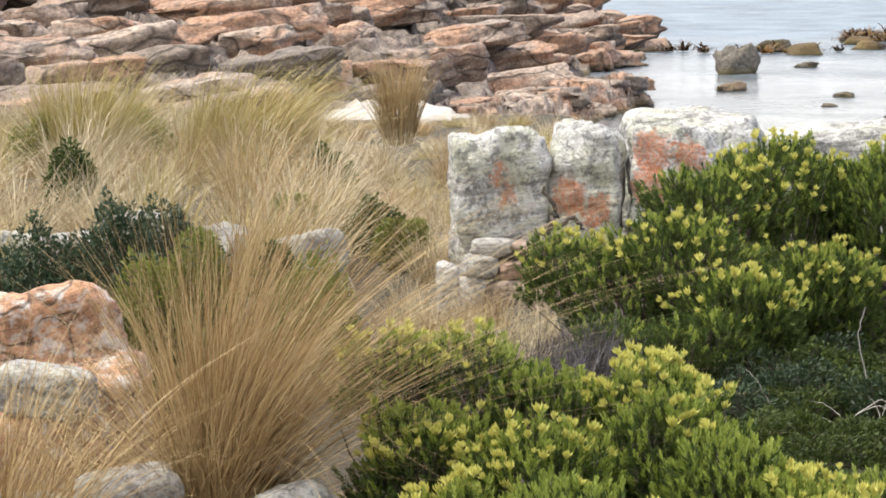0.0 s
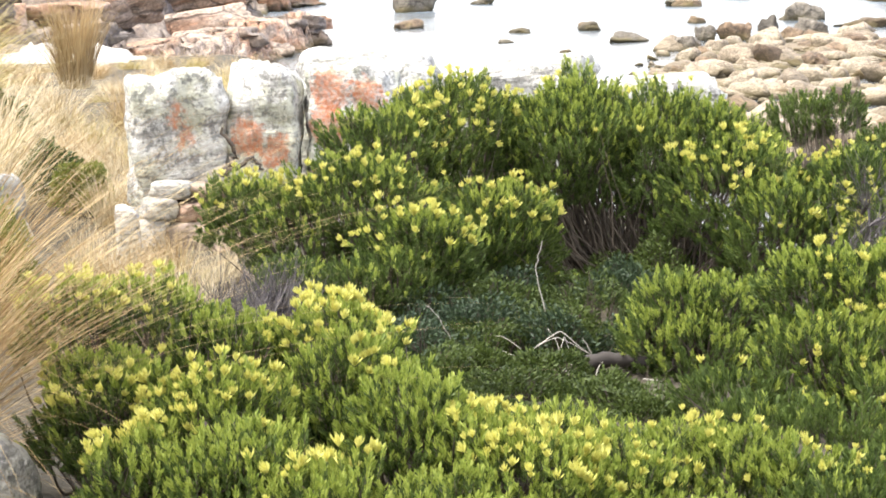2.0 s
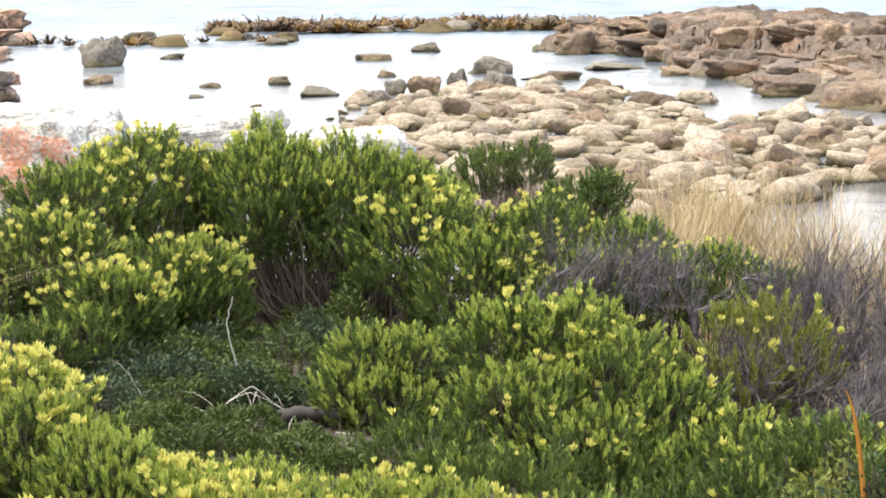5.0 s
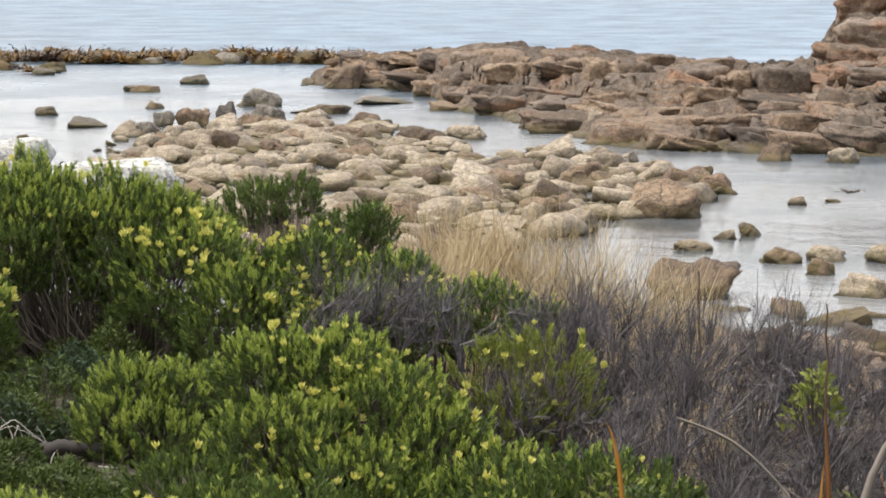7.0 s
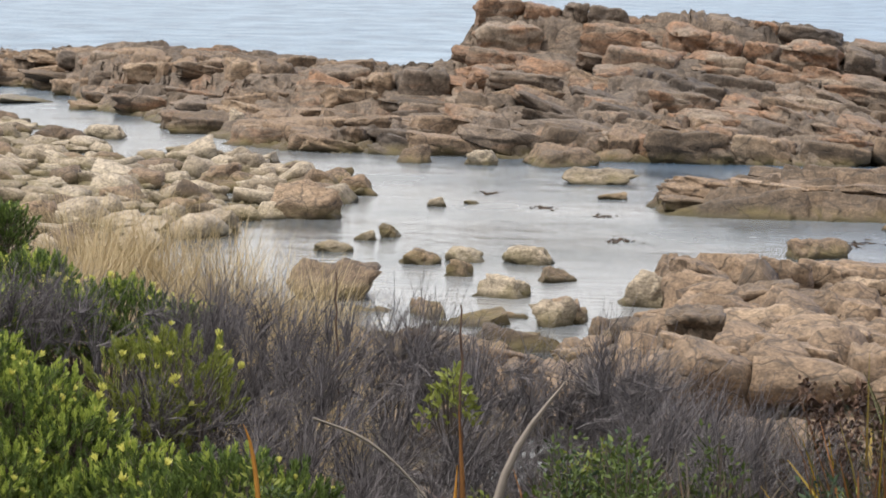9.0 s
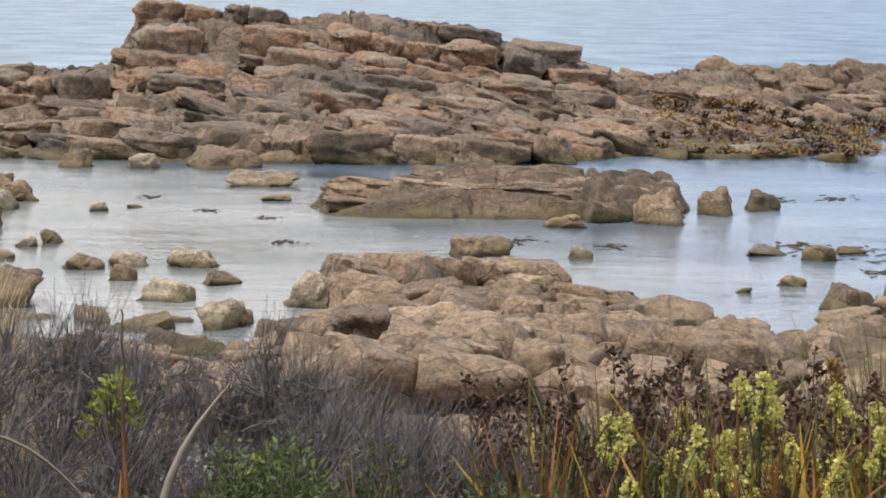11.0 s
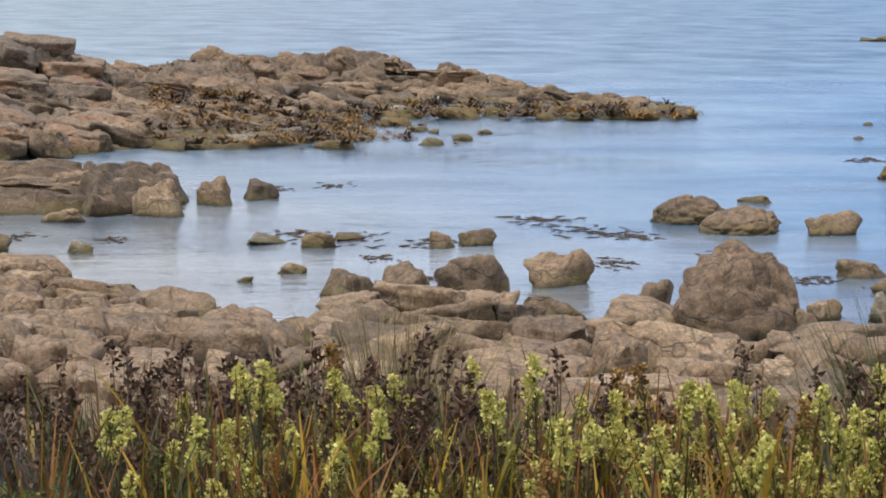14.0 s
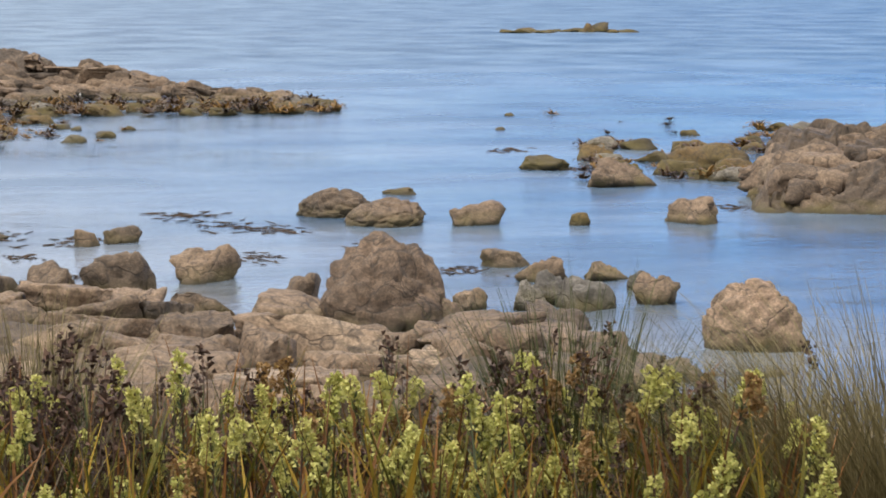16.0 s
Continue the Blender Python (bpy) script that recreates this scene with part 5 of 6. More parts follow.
# ---- grasses ----
def tussock(name, label, az, d, seed, n, radius, length, lean, bend, width, wind, mat, segs=7, z=None, group=""):
    v, f = blades(n, seed, radius, length, lean, bend, width, wind, segs)
    ob = new(name, mesh_of(name, v, f, mat))
    ob.location = at(az, d, float(ground_z(az, d)) if z is None else z)
    return tagged(ob, label, "grass", group)


def big_tussock(label, az, d, z, seed, tufts):
    """One great tussock of several tufts, each with its own lean: (blades, radius, length, lean, bend, wind, shift)."""
    thing = holder("tussock_grass", at(az, d, z), label, "grass")
    for k, (n, radius, length, lean, bend, wind, shift) in enumerate(tufts):
        v, f = blades(n, seed + k, radius, length, lean, bend, 0.0046, wind, 9, 0.5, tangle=1.3)
        part("grass_tuft", mesh_of("grass_tuft", v + np.array([shift, 0.03 * k - 0.06, 0]), f, GRASS_TAN), thing, kind="stuff")
    return thing


big_tussock("large straw-coloured tussock of long arching grass", -5.0, 10.1, 4.72, 81, [
    (560, 0.07, 1.25, 0.34, 0.45, (0.10, 0.0), 0.02), (620, 0.08, 1.35, 0.75, 0.8, (0.42, -0.05), 0.04), (460, 0.08, 1.10, 0.85, 0.9, (-0.16, -0.05), -0.03),
    (400, 0.08, 1.42, 0.75, 0.85, (0.60, -0.1), 0.06), (260, 0.14, 1.0, 1.0, 2.2, (0.10, -0.15), 0.0)])
big_tussock("straw-coloured tussock drooping beside orange rock", -9.8, 9.6, 4.6, 88, [
    (500, 0.14, 1.0, 0.8, 1.0, (0.06, 0.0), 0.0), (420, 0.16, 1.05, 1.0, 1.7, (0.28, 0.0), 0.05), (180, 0.12, 0.9, 0.4, 0.8, (0.0, 0.0), -0.05)])
big_tussock("dry grass drooping over a rust-coloured rock", -7.3, 10.6, 4.62, 94, [
    (160, 0.12, 0.75, 1.0, 1.8, (-0.2, -0.1), 0.0), (140, 0.10, 0.8, 0.8, 1.4, (0.2, 0.0), 0.0)])

MEADOW = []
GRASS_OLIVE = leaf_material("olive_blade", (0.250, 0.205, 0.070), (0.560, 0.460, 0.200), 0.2, patch=0.8)
GRASS_BROWN = leaf_material("brown_blade", (0.220, 0.140, 0.062), (0.560, 0.420, 0.225), 0.2, patch=0.8)
for k, (m, le, ln, bd) in enumerate([(GRASS_PALE, 0.9, 0.8, 1.6), (GRASS_PALE, 0.8, 1.0, 1.8), (GRASS_BROWN, 0.9, 0.6, 1.2), (GRASS_OLIVE, 0.8, 0.7, 1.2), (GRASS_PALE, 1.0, 0.6, 1.3), (GRASS_BROWN, 0.8, 1.0, 1.7)]):
    v, f = blades(300, 600 + k, 0.20, le, ln, bd, 0.010, (0.14, 0.0), 4, 0.7, tangle=1.4)
    MEADOW.append(mesh_of("grass_clump", v, f, m))
r = rng(15)
for k in range(230):
    az, d = r.uniform(-11.5, 1.6), 17.5 + 34 * r.random() ** 1.2
    if (az > -1.2 and d < 24) or (az > -3.0 and d > 29):
        continue
    ob = new("grass_clump", MEADOW[int(r.integers(6))])
    s = r.uniform(0.4, 1.1)
    ob.matrix_world = Matrix.Translation(at(az, d, float(ground_z(az, d)) - 0.03)) @ pose(0, 0, 0, 0, 0, r.uniform(-50, 50)) @ Matrix.Diagonal((s, s, s * r.uniform(0.8, 1.15), 1))
    tagged(ob, "dry tan grass clump of the dune meadow", "grass", "meadow clumps")
for k in range(75):
    az, d = r.uniform(-3.2, 3.0), r.uniform(25, 54)
    ob = new("grass_clump", MEADOW[int(r.integers(6))])
    s = r.uniform(0.25, 0.42)
    ob.matrix_world = Matrix.Translation(at(az, d, float(ground_z(az, d)) - 0.03)) @ pose(0, 0, 0, 0, 0, r.uniform(0, 360)) @ Matrix.Diagonal((s * 2.2, s * 2.2, s, 1))
    tagged(ob, "short dry tan grass before the sandy cove", "grass", "meadow clumps")
for k in range(30):
    az, d = r.uniform(-3.4, 0.8), r.uniform(18.8, 25)
    ob = new("grass_clump", MEADOW[int(r.integers(6))])
    s = r.uniform(0.3, 0.5)
    ob.matrix_world = Matrix.Translation(at(az, d, float(ground_z(az, d)) - 0.03)) @ pose(0, 0, 0, 0, 0, r.uniform(0, 360)) @ Matrix.Diagonal((s * 1.4, s * 1.4, s, 1))
    tagged(ob, "short dry grass clump behind the white rocks", "grass", "meadow clumps")
tussock("tussock_grass", "tall olive-brown tussock in the meadow", -7.7, 33, 181, 1100, 0.45, 1.45, 0.7, 0.8, 0.012, (0.15, 0.0), GRASS_OLIVE, 6)
tussock("tussock_grass", "broad olive-brown tussock swept by the wind", -4.4, 31, 182, 1400, 0.60, 1.35, 0.7, 0.9, 0.012, (0.45, 0.0), GRASS_OLIVE, 6)
tussock("tussock_grass", "narrow upright tuft standing before the sand", -0.95, 42, 183, 650, 0.24, 1.35, 0.30, 0.45, 0.014, (0.0, 0.0), GRASS_BROWN, 6)
for k in range(26):
    az, d = r.uniform(-4.5, 2.6), r.uniform(12.6, 16.6)
    ob = new("grass_clump", MEADOW[int(r.integers(6))])
    s = r.uniform(0.3, 0.55)
    ob.matrix_world = Matrix.Translation(at(az, d, float(ground_z(az, d)) - 0.03)) @ pose(0, 0, 0, 0, 0, r.uniform(0, 360)) @ Matrix.Diagonal((s, s, s, 1))
    tagged(ob, "short dry grass clump below the white rocks", "grass", "meadow clumps")
GOLD = []
for k in range(4):
    v, f = blades(230, 640 + k, 0.28, 0.8, 0.6, 1.0, 0.006, (0.10, 0.0), 4, 0.6)
    GOLD.append(mesh_of("gold_grass", v, f, GRASS_GOLD))
for k in range(84):
    az, d = r.uniform(16.2, 24.4), r.uniform(19, 30)
    ob = new("gold_grass", GOLD[k % 4])
    s = r.uniform(0.7, 1.5)
    ob.matrix_world = Matrix.Translation(at(az, d, float(ground_z(az, d)) - 0.03)) @ pose(0, 0, 0, 0, 0, r.uniform(0, 360)) @ Matrix.Diagonal((s, s, s, 1))
    tagged(ob, "golden dry grass clump above the beach", "grass", "gold grass clumps")


# ---- right-hand reef, far reef, kelp ----
def reef_top(az, d):
    c = curve(az, [(58.7, -0.4), (59.2, 0.7), (60, 1.35), (61, 1.5), (64, 1.6)])
    return -0.3 + (c + 0.3) * curve(d, [(70, 0), (72, 0.7), (75, 1.0), (82, 0.8), (86, 0)])


reef = outcrop("rock_reef", "brown fissured reef rock rising from the shallows", 58.6, 64, 69, 87, reef_top, ROCK_SHORE, 2.6, 1.6, 0.06, 0.45, 51, jitter=1.3, under=0.1)
bed_blocks(reef, reef_top, lambda az, t: 71.5 + 8 * t, 59.2, 63.5, 40, 52, ROCK_SHORE, (0.7, 2.2), (0.5, 1.0), 6, proud=0.3, lumps=0.6)

KELP_DARK = leaf_material("kelp_dark", (0.018, 0.012, 0.008), (0.10, 0.055, 0.025), 0.1, 0.3)
KELP_RUST = leaf_material("kelp_ochre", (0.085, 0.048, 0.012), (0.270, 0.150, 0.042), 0.15, 0.35)


def frond_shape(seed):
    """A clump of limp kelp straps flopping from one holdfast."""
    r = rng(seed)
    v, f = blades(24, seed, 0.16, 0.75, 0.9, 2.6, 0.12, (0, 0), 7, up=0.15)
    v[:, 2] = np.maximum(v[:, 2], 0.0) + 0.03 * r.random(len(v))
    v[:, :2] += r.normal(0, 0.02, (len(v), 2))
    foot = np.arange(24) * 16
    keep = np.ones(len(v), bool)
    keep[foot[1:]] = False
    index = np.cumsum(keep) - 1
    index[foot[1:]] = 0
    return v[keep], index[f]


FRONDS = [frond_shape(700 + k) for k in range(6)]
FROND_MESHES = [mesh_of("kelp_clump", v, f, m) for v, f in FRONDS for m in (KELP_DARK, KELP_RUST)]


def kelp_bed(seed, count, az0, az1, d0, d1, z0=0.02, size=(0.5, 1.3), rocks=0.35):
    """Exposed kelp on low rocks: clumps of straps, with stones between."""
    r = rng(seed)
    far = []
    for k in range(count):
        t = r.random()
        az = az0 + (az1 - az0) * t + r.normal(0, 0.05)
        d = d0 + (d1 - d0) * r.random()
        s = r.uniform(*size)
        if r.random() < rocks:
            boulder("reef_stone", "low dark stone covered in brown weed", az, d, s * 1.5, s * 0.45, ROCK_WEED if r.random() < 0.8 else ROCK_GREY, seed * 50 + k, group="reef stones", small=True, category="stone")
        else:
            rest_z = max(0.0, float(ridge_top(az, d)) if 15.6 < az < 49.6 and 88 < d < 140 else 0.0) + z0
            if d > 108:
                m = int(r.integers(2))
                v, f = FRONDS[int(r.integers(len(FRONDS)))]
                far.append(((turn_z(np.array(r.uniform(0, 6.28))) @ (v * (s, s, s * r.uniform(0.6, 1.0))).T).T + np.array(at(az, d, rest_z)), f, np.full(len(f), m)))
                continue
            ob = new("kelp_clump", FROND_MESHES[int(r.integers(len(FROND_MESHES)))])
            ob.matrix_world = Matrix.Translation(at(az, d, rest_z)) @ pose(0, 0, 0, 0, 0, r.uniform(0, 360)) @ Matrix.Diagonal((s * 0.9, s * 0.9, s * r.uniform(0.4, 0.75), 1))
            tagged(ob, "brown kelp straps draped over a low reef", "seaweed", "kelp clumps")
    if far:
        v, f, m = gathered(far)
        tagged(new("kelp_bed", mesh_of("kelp_bed", v, f, [KELP_DARK, KELP_RUST], m)), "dark and ochre kelp bed on a distant reef", "seaweed", kind="stuff")


kelp_bed(1, 260, 8.6, 16.9, 158, 166, 0.15, (0.7, 1.7), 0.16)
kelp_bed(2, 26, 3.9, 10.5, 146, 152, 0.05, (0.6, 1.6), 0.4)
def weed_shelf_top(az, d):
    w = curve(az, [(38.4, -0.3), (39.0, 0.22), (40.6, 0.25), (41.6, 0.15), (42.4, -0.05), (43.0, -0.3)])
    near = curve(az, [(38.4, 95), (39.5, 95), (41.4, 97), (43.0, 105)])
    return -0.35 + (w + 0.35) * curve(d - near, [(-0.8, 0), (0.2, 0.9), (3, 1.0), (9, 0.85), (16, 0.7), (22, 0.2)])


outcrop("weed_shelf", "low rock shelf overgrown with brown weed below the point", 38.2, 43.2, 92, 122, weed_shelf_top, ROCK_WEED, 1.6, 1.2, 0.10, 0.25, 63, jitter=1.4, under=0.1)
kelp_bed(3, 290, 38.2, 42.8, 94.5, 113, 0.22, (0.5, 1.0), 0.15)
kelp_bed(7, 40, 41.6, 44.2, 98, 110, 0.03, (0.4, 0.9), 0.2)
kelp_bed(4, 150, 42.6, 49.8, 112, 119, 0.12, (0.6, 1.2), 0.2)
kelp_bed(5, 110, 55.2, 62.0, 80, 94, 0.06, (0.5, 1.1), 0.35)
kelp_bed(8, 55, 58.3, 62.6, 93, 104, 0.06, (0.5, 1.1), 0.2)
kelp_bed(9, 12, 53.4, 57.6, 94, 112, 0.02, (0.25, 0.6), 0.3)
kelp_bed(6, 14, 41.5, 45.5, 97, 104, 0.03, (0.3, 0.7), 0.3)
r = rng(77)
for k in range(16):
    boulder("reef_stone", "dark flat stone of a distant reef", 53.5 + 2.7 * (k + r.random()) / 16, 222 + r.normal(0, 1.5), r.uniform(0.9, 2.4), 0.2 + 0.5 * (k in (11, 12)) + 0.15 * r.random(), ROCK_WEED, 1500 + k, group="reef stones", small=True)


def weed_raft(az, d, w, seed):
    """A thin floating raft of dark weed strands."""
    r = rng(seed)
    n = 34
    c = np.stack([r.normal(0, w * 0.3, n), r.normal(0, w * 0.5, n), np.full(n, 0.012)], -1)
    s = np.linspace(-0.5, 0.5, 5)
    le = r.uniform(0.15, 0.6, n) * min(w * 0.5, 1.0)
    path = c[:, None] + np.stack([np.ones(n), r.normal(0, 1.2, n), np.zeros(n)], -1)[:, None] * (le[:, None] * s[None])[..., None]
    path[..., 1] += r.normal(0, 0.05, path.shape[:2])
    v, f = tubes(path, np.full((n, 5), 0.011) * np.array([0.3, 1, 1, 1, 0.3]), 4)
    ob = new("floating_weed", mesh_of("floating_weed", v, f, KELP_DARK))
    ob.matrix_world = Matrix.Translation(at(az, d, 0.0)) @ pose(0, 0, 0, 0, 0, -az)
    tagged(ob, "dark strands of weed floating on the pool", "seaweed", "floating weed", kind="stuff")


for k, (az, d, w) in enumerate([(41.4, 66, 2.2), (42.6, 65, 2.6), (44.3, 64, 1.8), (46.6, 70, 3.0), (47.8, 67, 2.6), (48.6, 66, 2.4), (40.9, 79, 1.6), (42.2, 80, 1.4), (47.2, 61, 1.4), (48.2, 60, 1.8), (52.6, 57.5, 1.6),
                                (27.4, 77, 0.8), (28.6, 73, 0.9), (29.9, 71, 0.8), (30.3, 65, 0.9), (44.5, 57, 1.0), (43.2, 61, 1.2), (35.4, 66, 1.6), (37.4, 65, 1.2), (60.0, 88, 2.2), (58.4, 72, 1.4), (55.2, 84, 1.6), (53.6, 92, 2.0), (50.5, 62, 1.3)]):
    weed_raft(az, d, w * 0.6, 760 + k)


# ---- white rocks, stones and logs near by ----
def lichen_rock(name, patches, base=((0.17, 0.16, 0.15), (0.52, 0.505, 0.475), (0.78, 0.765, 0.72)), green=0.5):
    """Pale quartzite under crusts of white, yellow-green and orange lichen; patches are (place, radius) of the orange ones."""
    def build(n, l, b, o):
        g = n.new("ShaderNodeNewGeometry")
        band = position_noise(n, l, 3.0, 6, (0.6, 0.6, 3.2), (8, -5, 0))
        fine, blot = position_noise(n, l, 38, 6), position_noise(n, l, 8, 6, rough=0.7)
        col = ramp_node(n, l, mix_node(n, l, 0.5, band, fine), [(0.36, base[0]), (0.47, base[1]), (0.62, base[2])])
        col = mix_node(n, l, span(n, l, position_noise(n, l, 4, 6, rough=0.65), 0.47, 0.58, 0, green), col, (0.50, 0.50, 0.33))
        ledge = position_noise(n, l, 5.5, 5, (0.35, 0.35, 3.5), (5, -6, 0), 0.65)
        col = mix_node(n, l, span(n, l, ledge, 0.36, 0.46, 0.7, 0.0), col, (0.20, 0.185, 0.17))
        dark = position_noise(n, l, 15, 6, rough=0.75)
        col = mix_node(n, l, span(n, l, dark, 0.515, 0.585, 0, 0.72), col, (0.13, 0.125, 0.12))
        edge = position_noise(n, l, 11, 6, rough=0.75)
        for place, radius in patches:
            v = n.new("ShaderNodeVectorMath")
            v.operation = "DISTANCE"
            v.inputs[1].default_value = place
            l.new(g.outputs["Position"], v.inputs[0])
            near = span(n, l, v.outputs["Value"], radius * 0.5, radius * 2.0, 0.32, -0.32)
            add = n.new("ShaderNodeMath")
            l.new(near, add.inputs[0])
            l.new(edge, add.inputs[1])
            col = mix_node(n, l, times(n, l, span(n, l, add.outputs[0], 0.48, 0.60, 0, 1.0), span(n, l, fine, 0.35, 0.6, 0.25, 0.85)), col, (0.55, 0.18, 0.07))
        l.new(col, b.inputs["Base Color"])
        b.inputs["Roughness"].default_value = 0.9
        bump(n, l, b, mix_node(n, l, 0.5, mix_node(n, l, 0.4, ledge, fine), blot), 1.0, 0.09)
    return material(name, build)


def block_shape(seed, sharp=11.0, level=5):
    """A squared block of bedded rock, cracked and weathered, of unit size on z = 0."""
    r = rng(seed)
    bm = bmesh.new()
    bmesh.ops.create_icosphere(bm, subdivisions=level, radius=1)
    dirs = np.array([p.co[:] for p in bm.verts])
    f = np.array([[q.index for q in p.verts] for p in bm.faces])
    bm.free()
    nrm = np.concatenate([np.eye(3), -np.eye(3), r.normal(size=(7, 3))])
    nrm[:6] += r.normal(0, 0.08, (6, 3))
    nrm /= np.linalg.norm(nrm, axis=1, keepdims=True)
    off = np.concatenate([np.full(6, 0.8), r.uniform(0.92, 1.15, 7)])
    c = np.maximum(dirs @ nrm.T, 0.02) / off
    v = dirs * ((c ** sharp).sum(1) ** (-1 / sharp))[:, None]
    bed = np.sin(v[:, 2] * 13 + 3.0 * fbm(v * 1.2, 3, seed + 3) + v[:, 0])
    v[:, :2] *= (1 + 0.03 * np.sign(bed) * np.abs(bed) ** 0.4)[:, None]
    v *= 1 + (0.06 * fbm(v * 2.5 + seed, 5, seed) + 0.035 * fbm(v * (9, 9, 16), 3, seed + 8))[:, None]
    crack = np.abs(fbm(np.stack([v[:, 0] * 2.2, v[:, 1] * 2.2, v[:, 2] * 0.8], -1) + seed, 3, seed + 40))
    v *= (1 - 0.06 * (1 - ease(crack, 0, 0.07)))[:, None]
    v -= (v.max(0) + v.min(0)) / 2
    v /= (v.max(0) - v.min(0))
    v[:, 2] += 0.5
    return v, f


def block(name, label, az, d, w, depth, z0, z1, mat, seed, turn=0.0, lean=0.0, level=5, group="", sharp=11.0, category="rock"):
    v, f = block_shape(seed, sharp, level)
    ob = new(name, mesh_of(name, v * (w, depth, z1 - z0), f, mat, smooth=False))
    ob.matrix_world = Matrix.Translation(at(az, d, z0)) @ pose(0, 0, 0, 0, lean, -az + turn)
    return tagged(ob, label, category, group)


WHITE = lichen_rock("white_lichen_rock", [(at(1.15, 17.75, 5.42), 0.12), (at(1.35, 17.75, 5.22), 0.10), (at(2.75, 17.75, 5.22), 0.11), (at(3.35, 17.75, 5.12), 0.11), (at(4.55, 17.75, 5.52), 0.15), (at(4.5, 17.75, 5.30), 0.13), (at(5.4, 17.75, 5.5), 0.15)])
PALE = lichen_rock("grey_lichen_stone", [(at(-9.0, 10.6, 5.15), 0.06), (at(-6.1, 18.0, 5.35), 0.12)], ((0.22, 0.20, 0.18), (0.40, 0.38, 0.35), (0.62, 0.60, 0.56)), 0.25)
block("lichen_rock", "white lichen-crusted rock block with an orange patch", 1.2, 18.0, 0.70, 0.8, 4.45, 5.70, WHITE, 31, 4)
block("lichen_rock", "white and grey rock block with orange lichen beside a crack", 3.1, 18.05, 0.54, 0.8, 4.45, 5.72, WHITE, 32, -4)
block("lichen_rock", "tall white rock block with broad orange lichen", 5.0, 18.15, 0.68, 0.8, 4.45, 5.70, WHITE, 33, 5)
block("lichen_rock", "long white rock slab behind the blocks", 5.4, 19.4, 1.1, 0.9, 4.6, 5.70, WHITE, 34, -8, sharp=22.0)
block("lichen_rock", "long white rock slab reaching behind the shrub", 8.0, 19.8, 1.6, 0.9, 4.6, 5.59, WHITE, 35, -6, sharp=22.0)
block("lichen_rock", "low white rock slab half hidden by the shrub", 11.0, 19.9, 1.4, 0.8, 4.6, 5.42, WHITE, 36, 6, sharp=22.0)
for k, (az, d, w, z0, z1) in enumerate([(0.6, 17.4, 0.30, 4.45, 4.75), (1.5, 17.35, 0.34, 4.45, 4.72), (2.3, 17.3, 0.26, 4.45, 4.70), (0.8, 17.4, 0.24, 4.73, 4.88), (1.55, 17.4, 0.30, 4.70, 4.86), (2.2, 17.35, 0.20, 4.68, 4.82), (1.1, 17.42, 0.22, 4.86, 4.98), (1.9, 17.42, 0.24, 4.84, 4.96)]):
    block("stone", "broken reddish-grey stone in the rubble under white rocks", az, d, w, 0.3, z0, z1, ROCK_LEFT if k % 3 else PALE, 130 + k, 17 * k - 40, level=3, sharp=14.0)
block("stone", "small pale stone at the foot of the rocks", 0.1, 16.6, 0.16, 0.2, 4.5, 4.93, PALE, 38, 0, level=3)
for k, (az, d, w, z1, h) in enumerate([(-9.1, 18, 0.42, 5.03, 0.5), (-8.0, 18.2, 0.34, 5.0, 0.5), (-6.5, 18.2, 0.55, 5.12, 0.6), (-4.7, 18, 0.26, 5.04, 0.55), (-2.9, 17.6, 0.6, 5.04, 0.55)]):
    block("lichen_rock", "low white lichen rock lying in the heath", az, d, w, 0.4, z1 - h, z1, PALE, 40 + k, 10 * k, level=4)
block("rust_rock", "large orange-stained rock with vertical cracks", -9.2, 12.4, 1.15, 0.9, 4.4, 5.42, ROCK_ORANGE, 46, 8, -6)
block("rust_rock", "orange-brown rock behind drooping grass", -7.6, 12.0, 0.6, 0.7, 4.4, 5.15, ROCK_ORANGE, 47, -10)
block("rust_rock", "orange-brown rock foot below a white stone", -8.7, 11.55, 0.6, 0.5, 4.4, 4.98, ROCK_ORANGE, 48, 15, level=4)
block("stone", "white lichen-crusted stone lying on rust-coloured rock", -8.6, 11.5, 0.46, 0.4, 4.94, 5.17, PALE, 49, -10, 8, level=4, sharp=7.0)
for k, (az, d, w, z1) in enumerate([(-9.2, 9.9, 0.44, 4.94), (-6.9, 9.9, 0.44, 5.03), (-7.9, 9.6, 0.4, 4.9), (-3.3, 9.8, 0.46, 4.98)]):
    block("stone", "rounded grey stone spotted with lichen", az, d, w, w * 0.8, max(4.45, z1 - 0.48), z1, PALE, 50 + k, 20 * k, level=4, sharp=6.0)


def stick(name, label, points, radius, mat, category="stick", sides=6):
    """A bent bare stick through some places."""
    p = np.array([q[:] for q in points], float)
    t = np.linspace(0, len(p) - 1, 5 * len(p))
    path = np.stack([np.interp(t, np.arange(len(p)), p[:, i]) for i in range(3)], -1)
    r = rng(len(p) + int(abs(p[0, 0]) * 100))
    path[1:-1] += r.normal(0, radius * 0.5 if radius < 0.03 else 0.0015, path[1:-1].shape)
    base = path[0].copy()
    girth = radius * np.linspace(1, 0.45, len(path)) * (1 + (0.16 * r.normal(size=len(path)) if radius > 0.03 else 0.0))
    v, f = tubes((path - base)[None], girth[None], sides)
    ob = new(name, mesh_of(name, v, f, mat))
    ob.location = base
    return tagged(ob, label, category)


stick("dead_branch", "thin bleached dead branch standing in the clearing", [at(9.15, 12.7, 4.60), at(9.1, 12.7, 4.85), at(8.9, 12.7, 5.05), at(9.05, 12.7, 5.20)], 0.005, DRIFTWOOD)
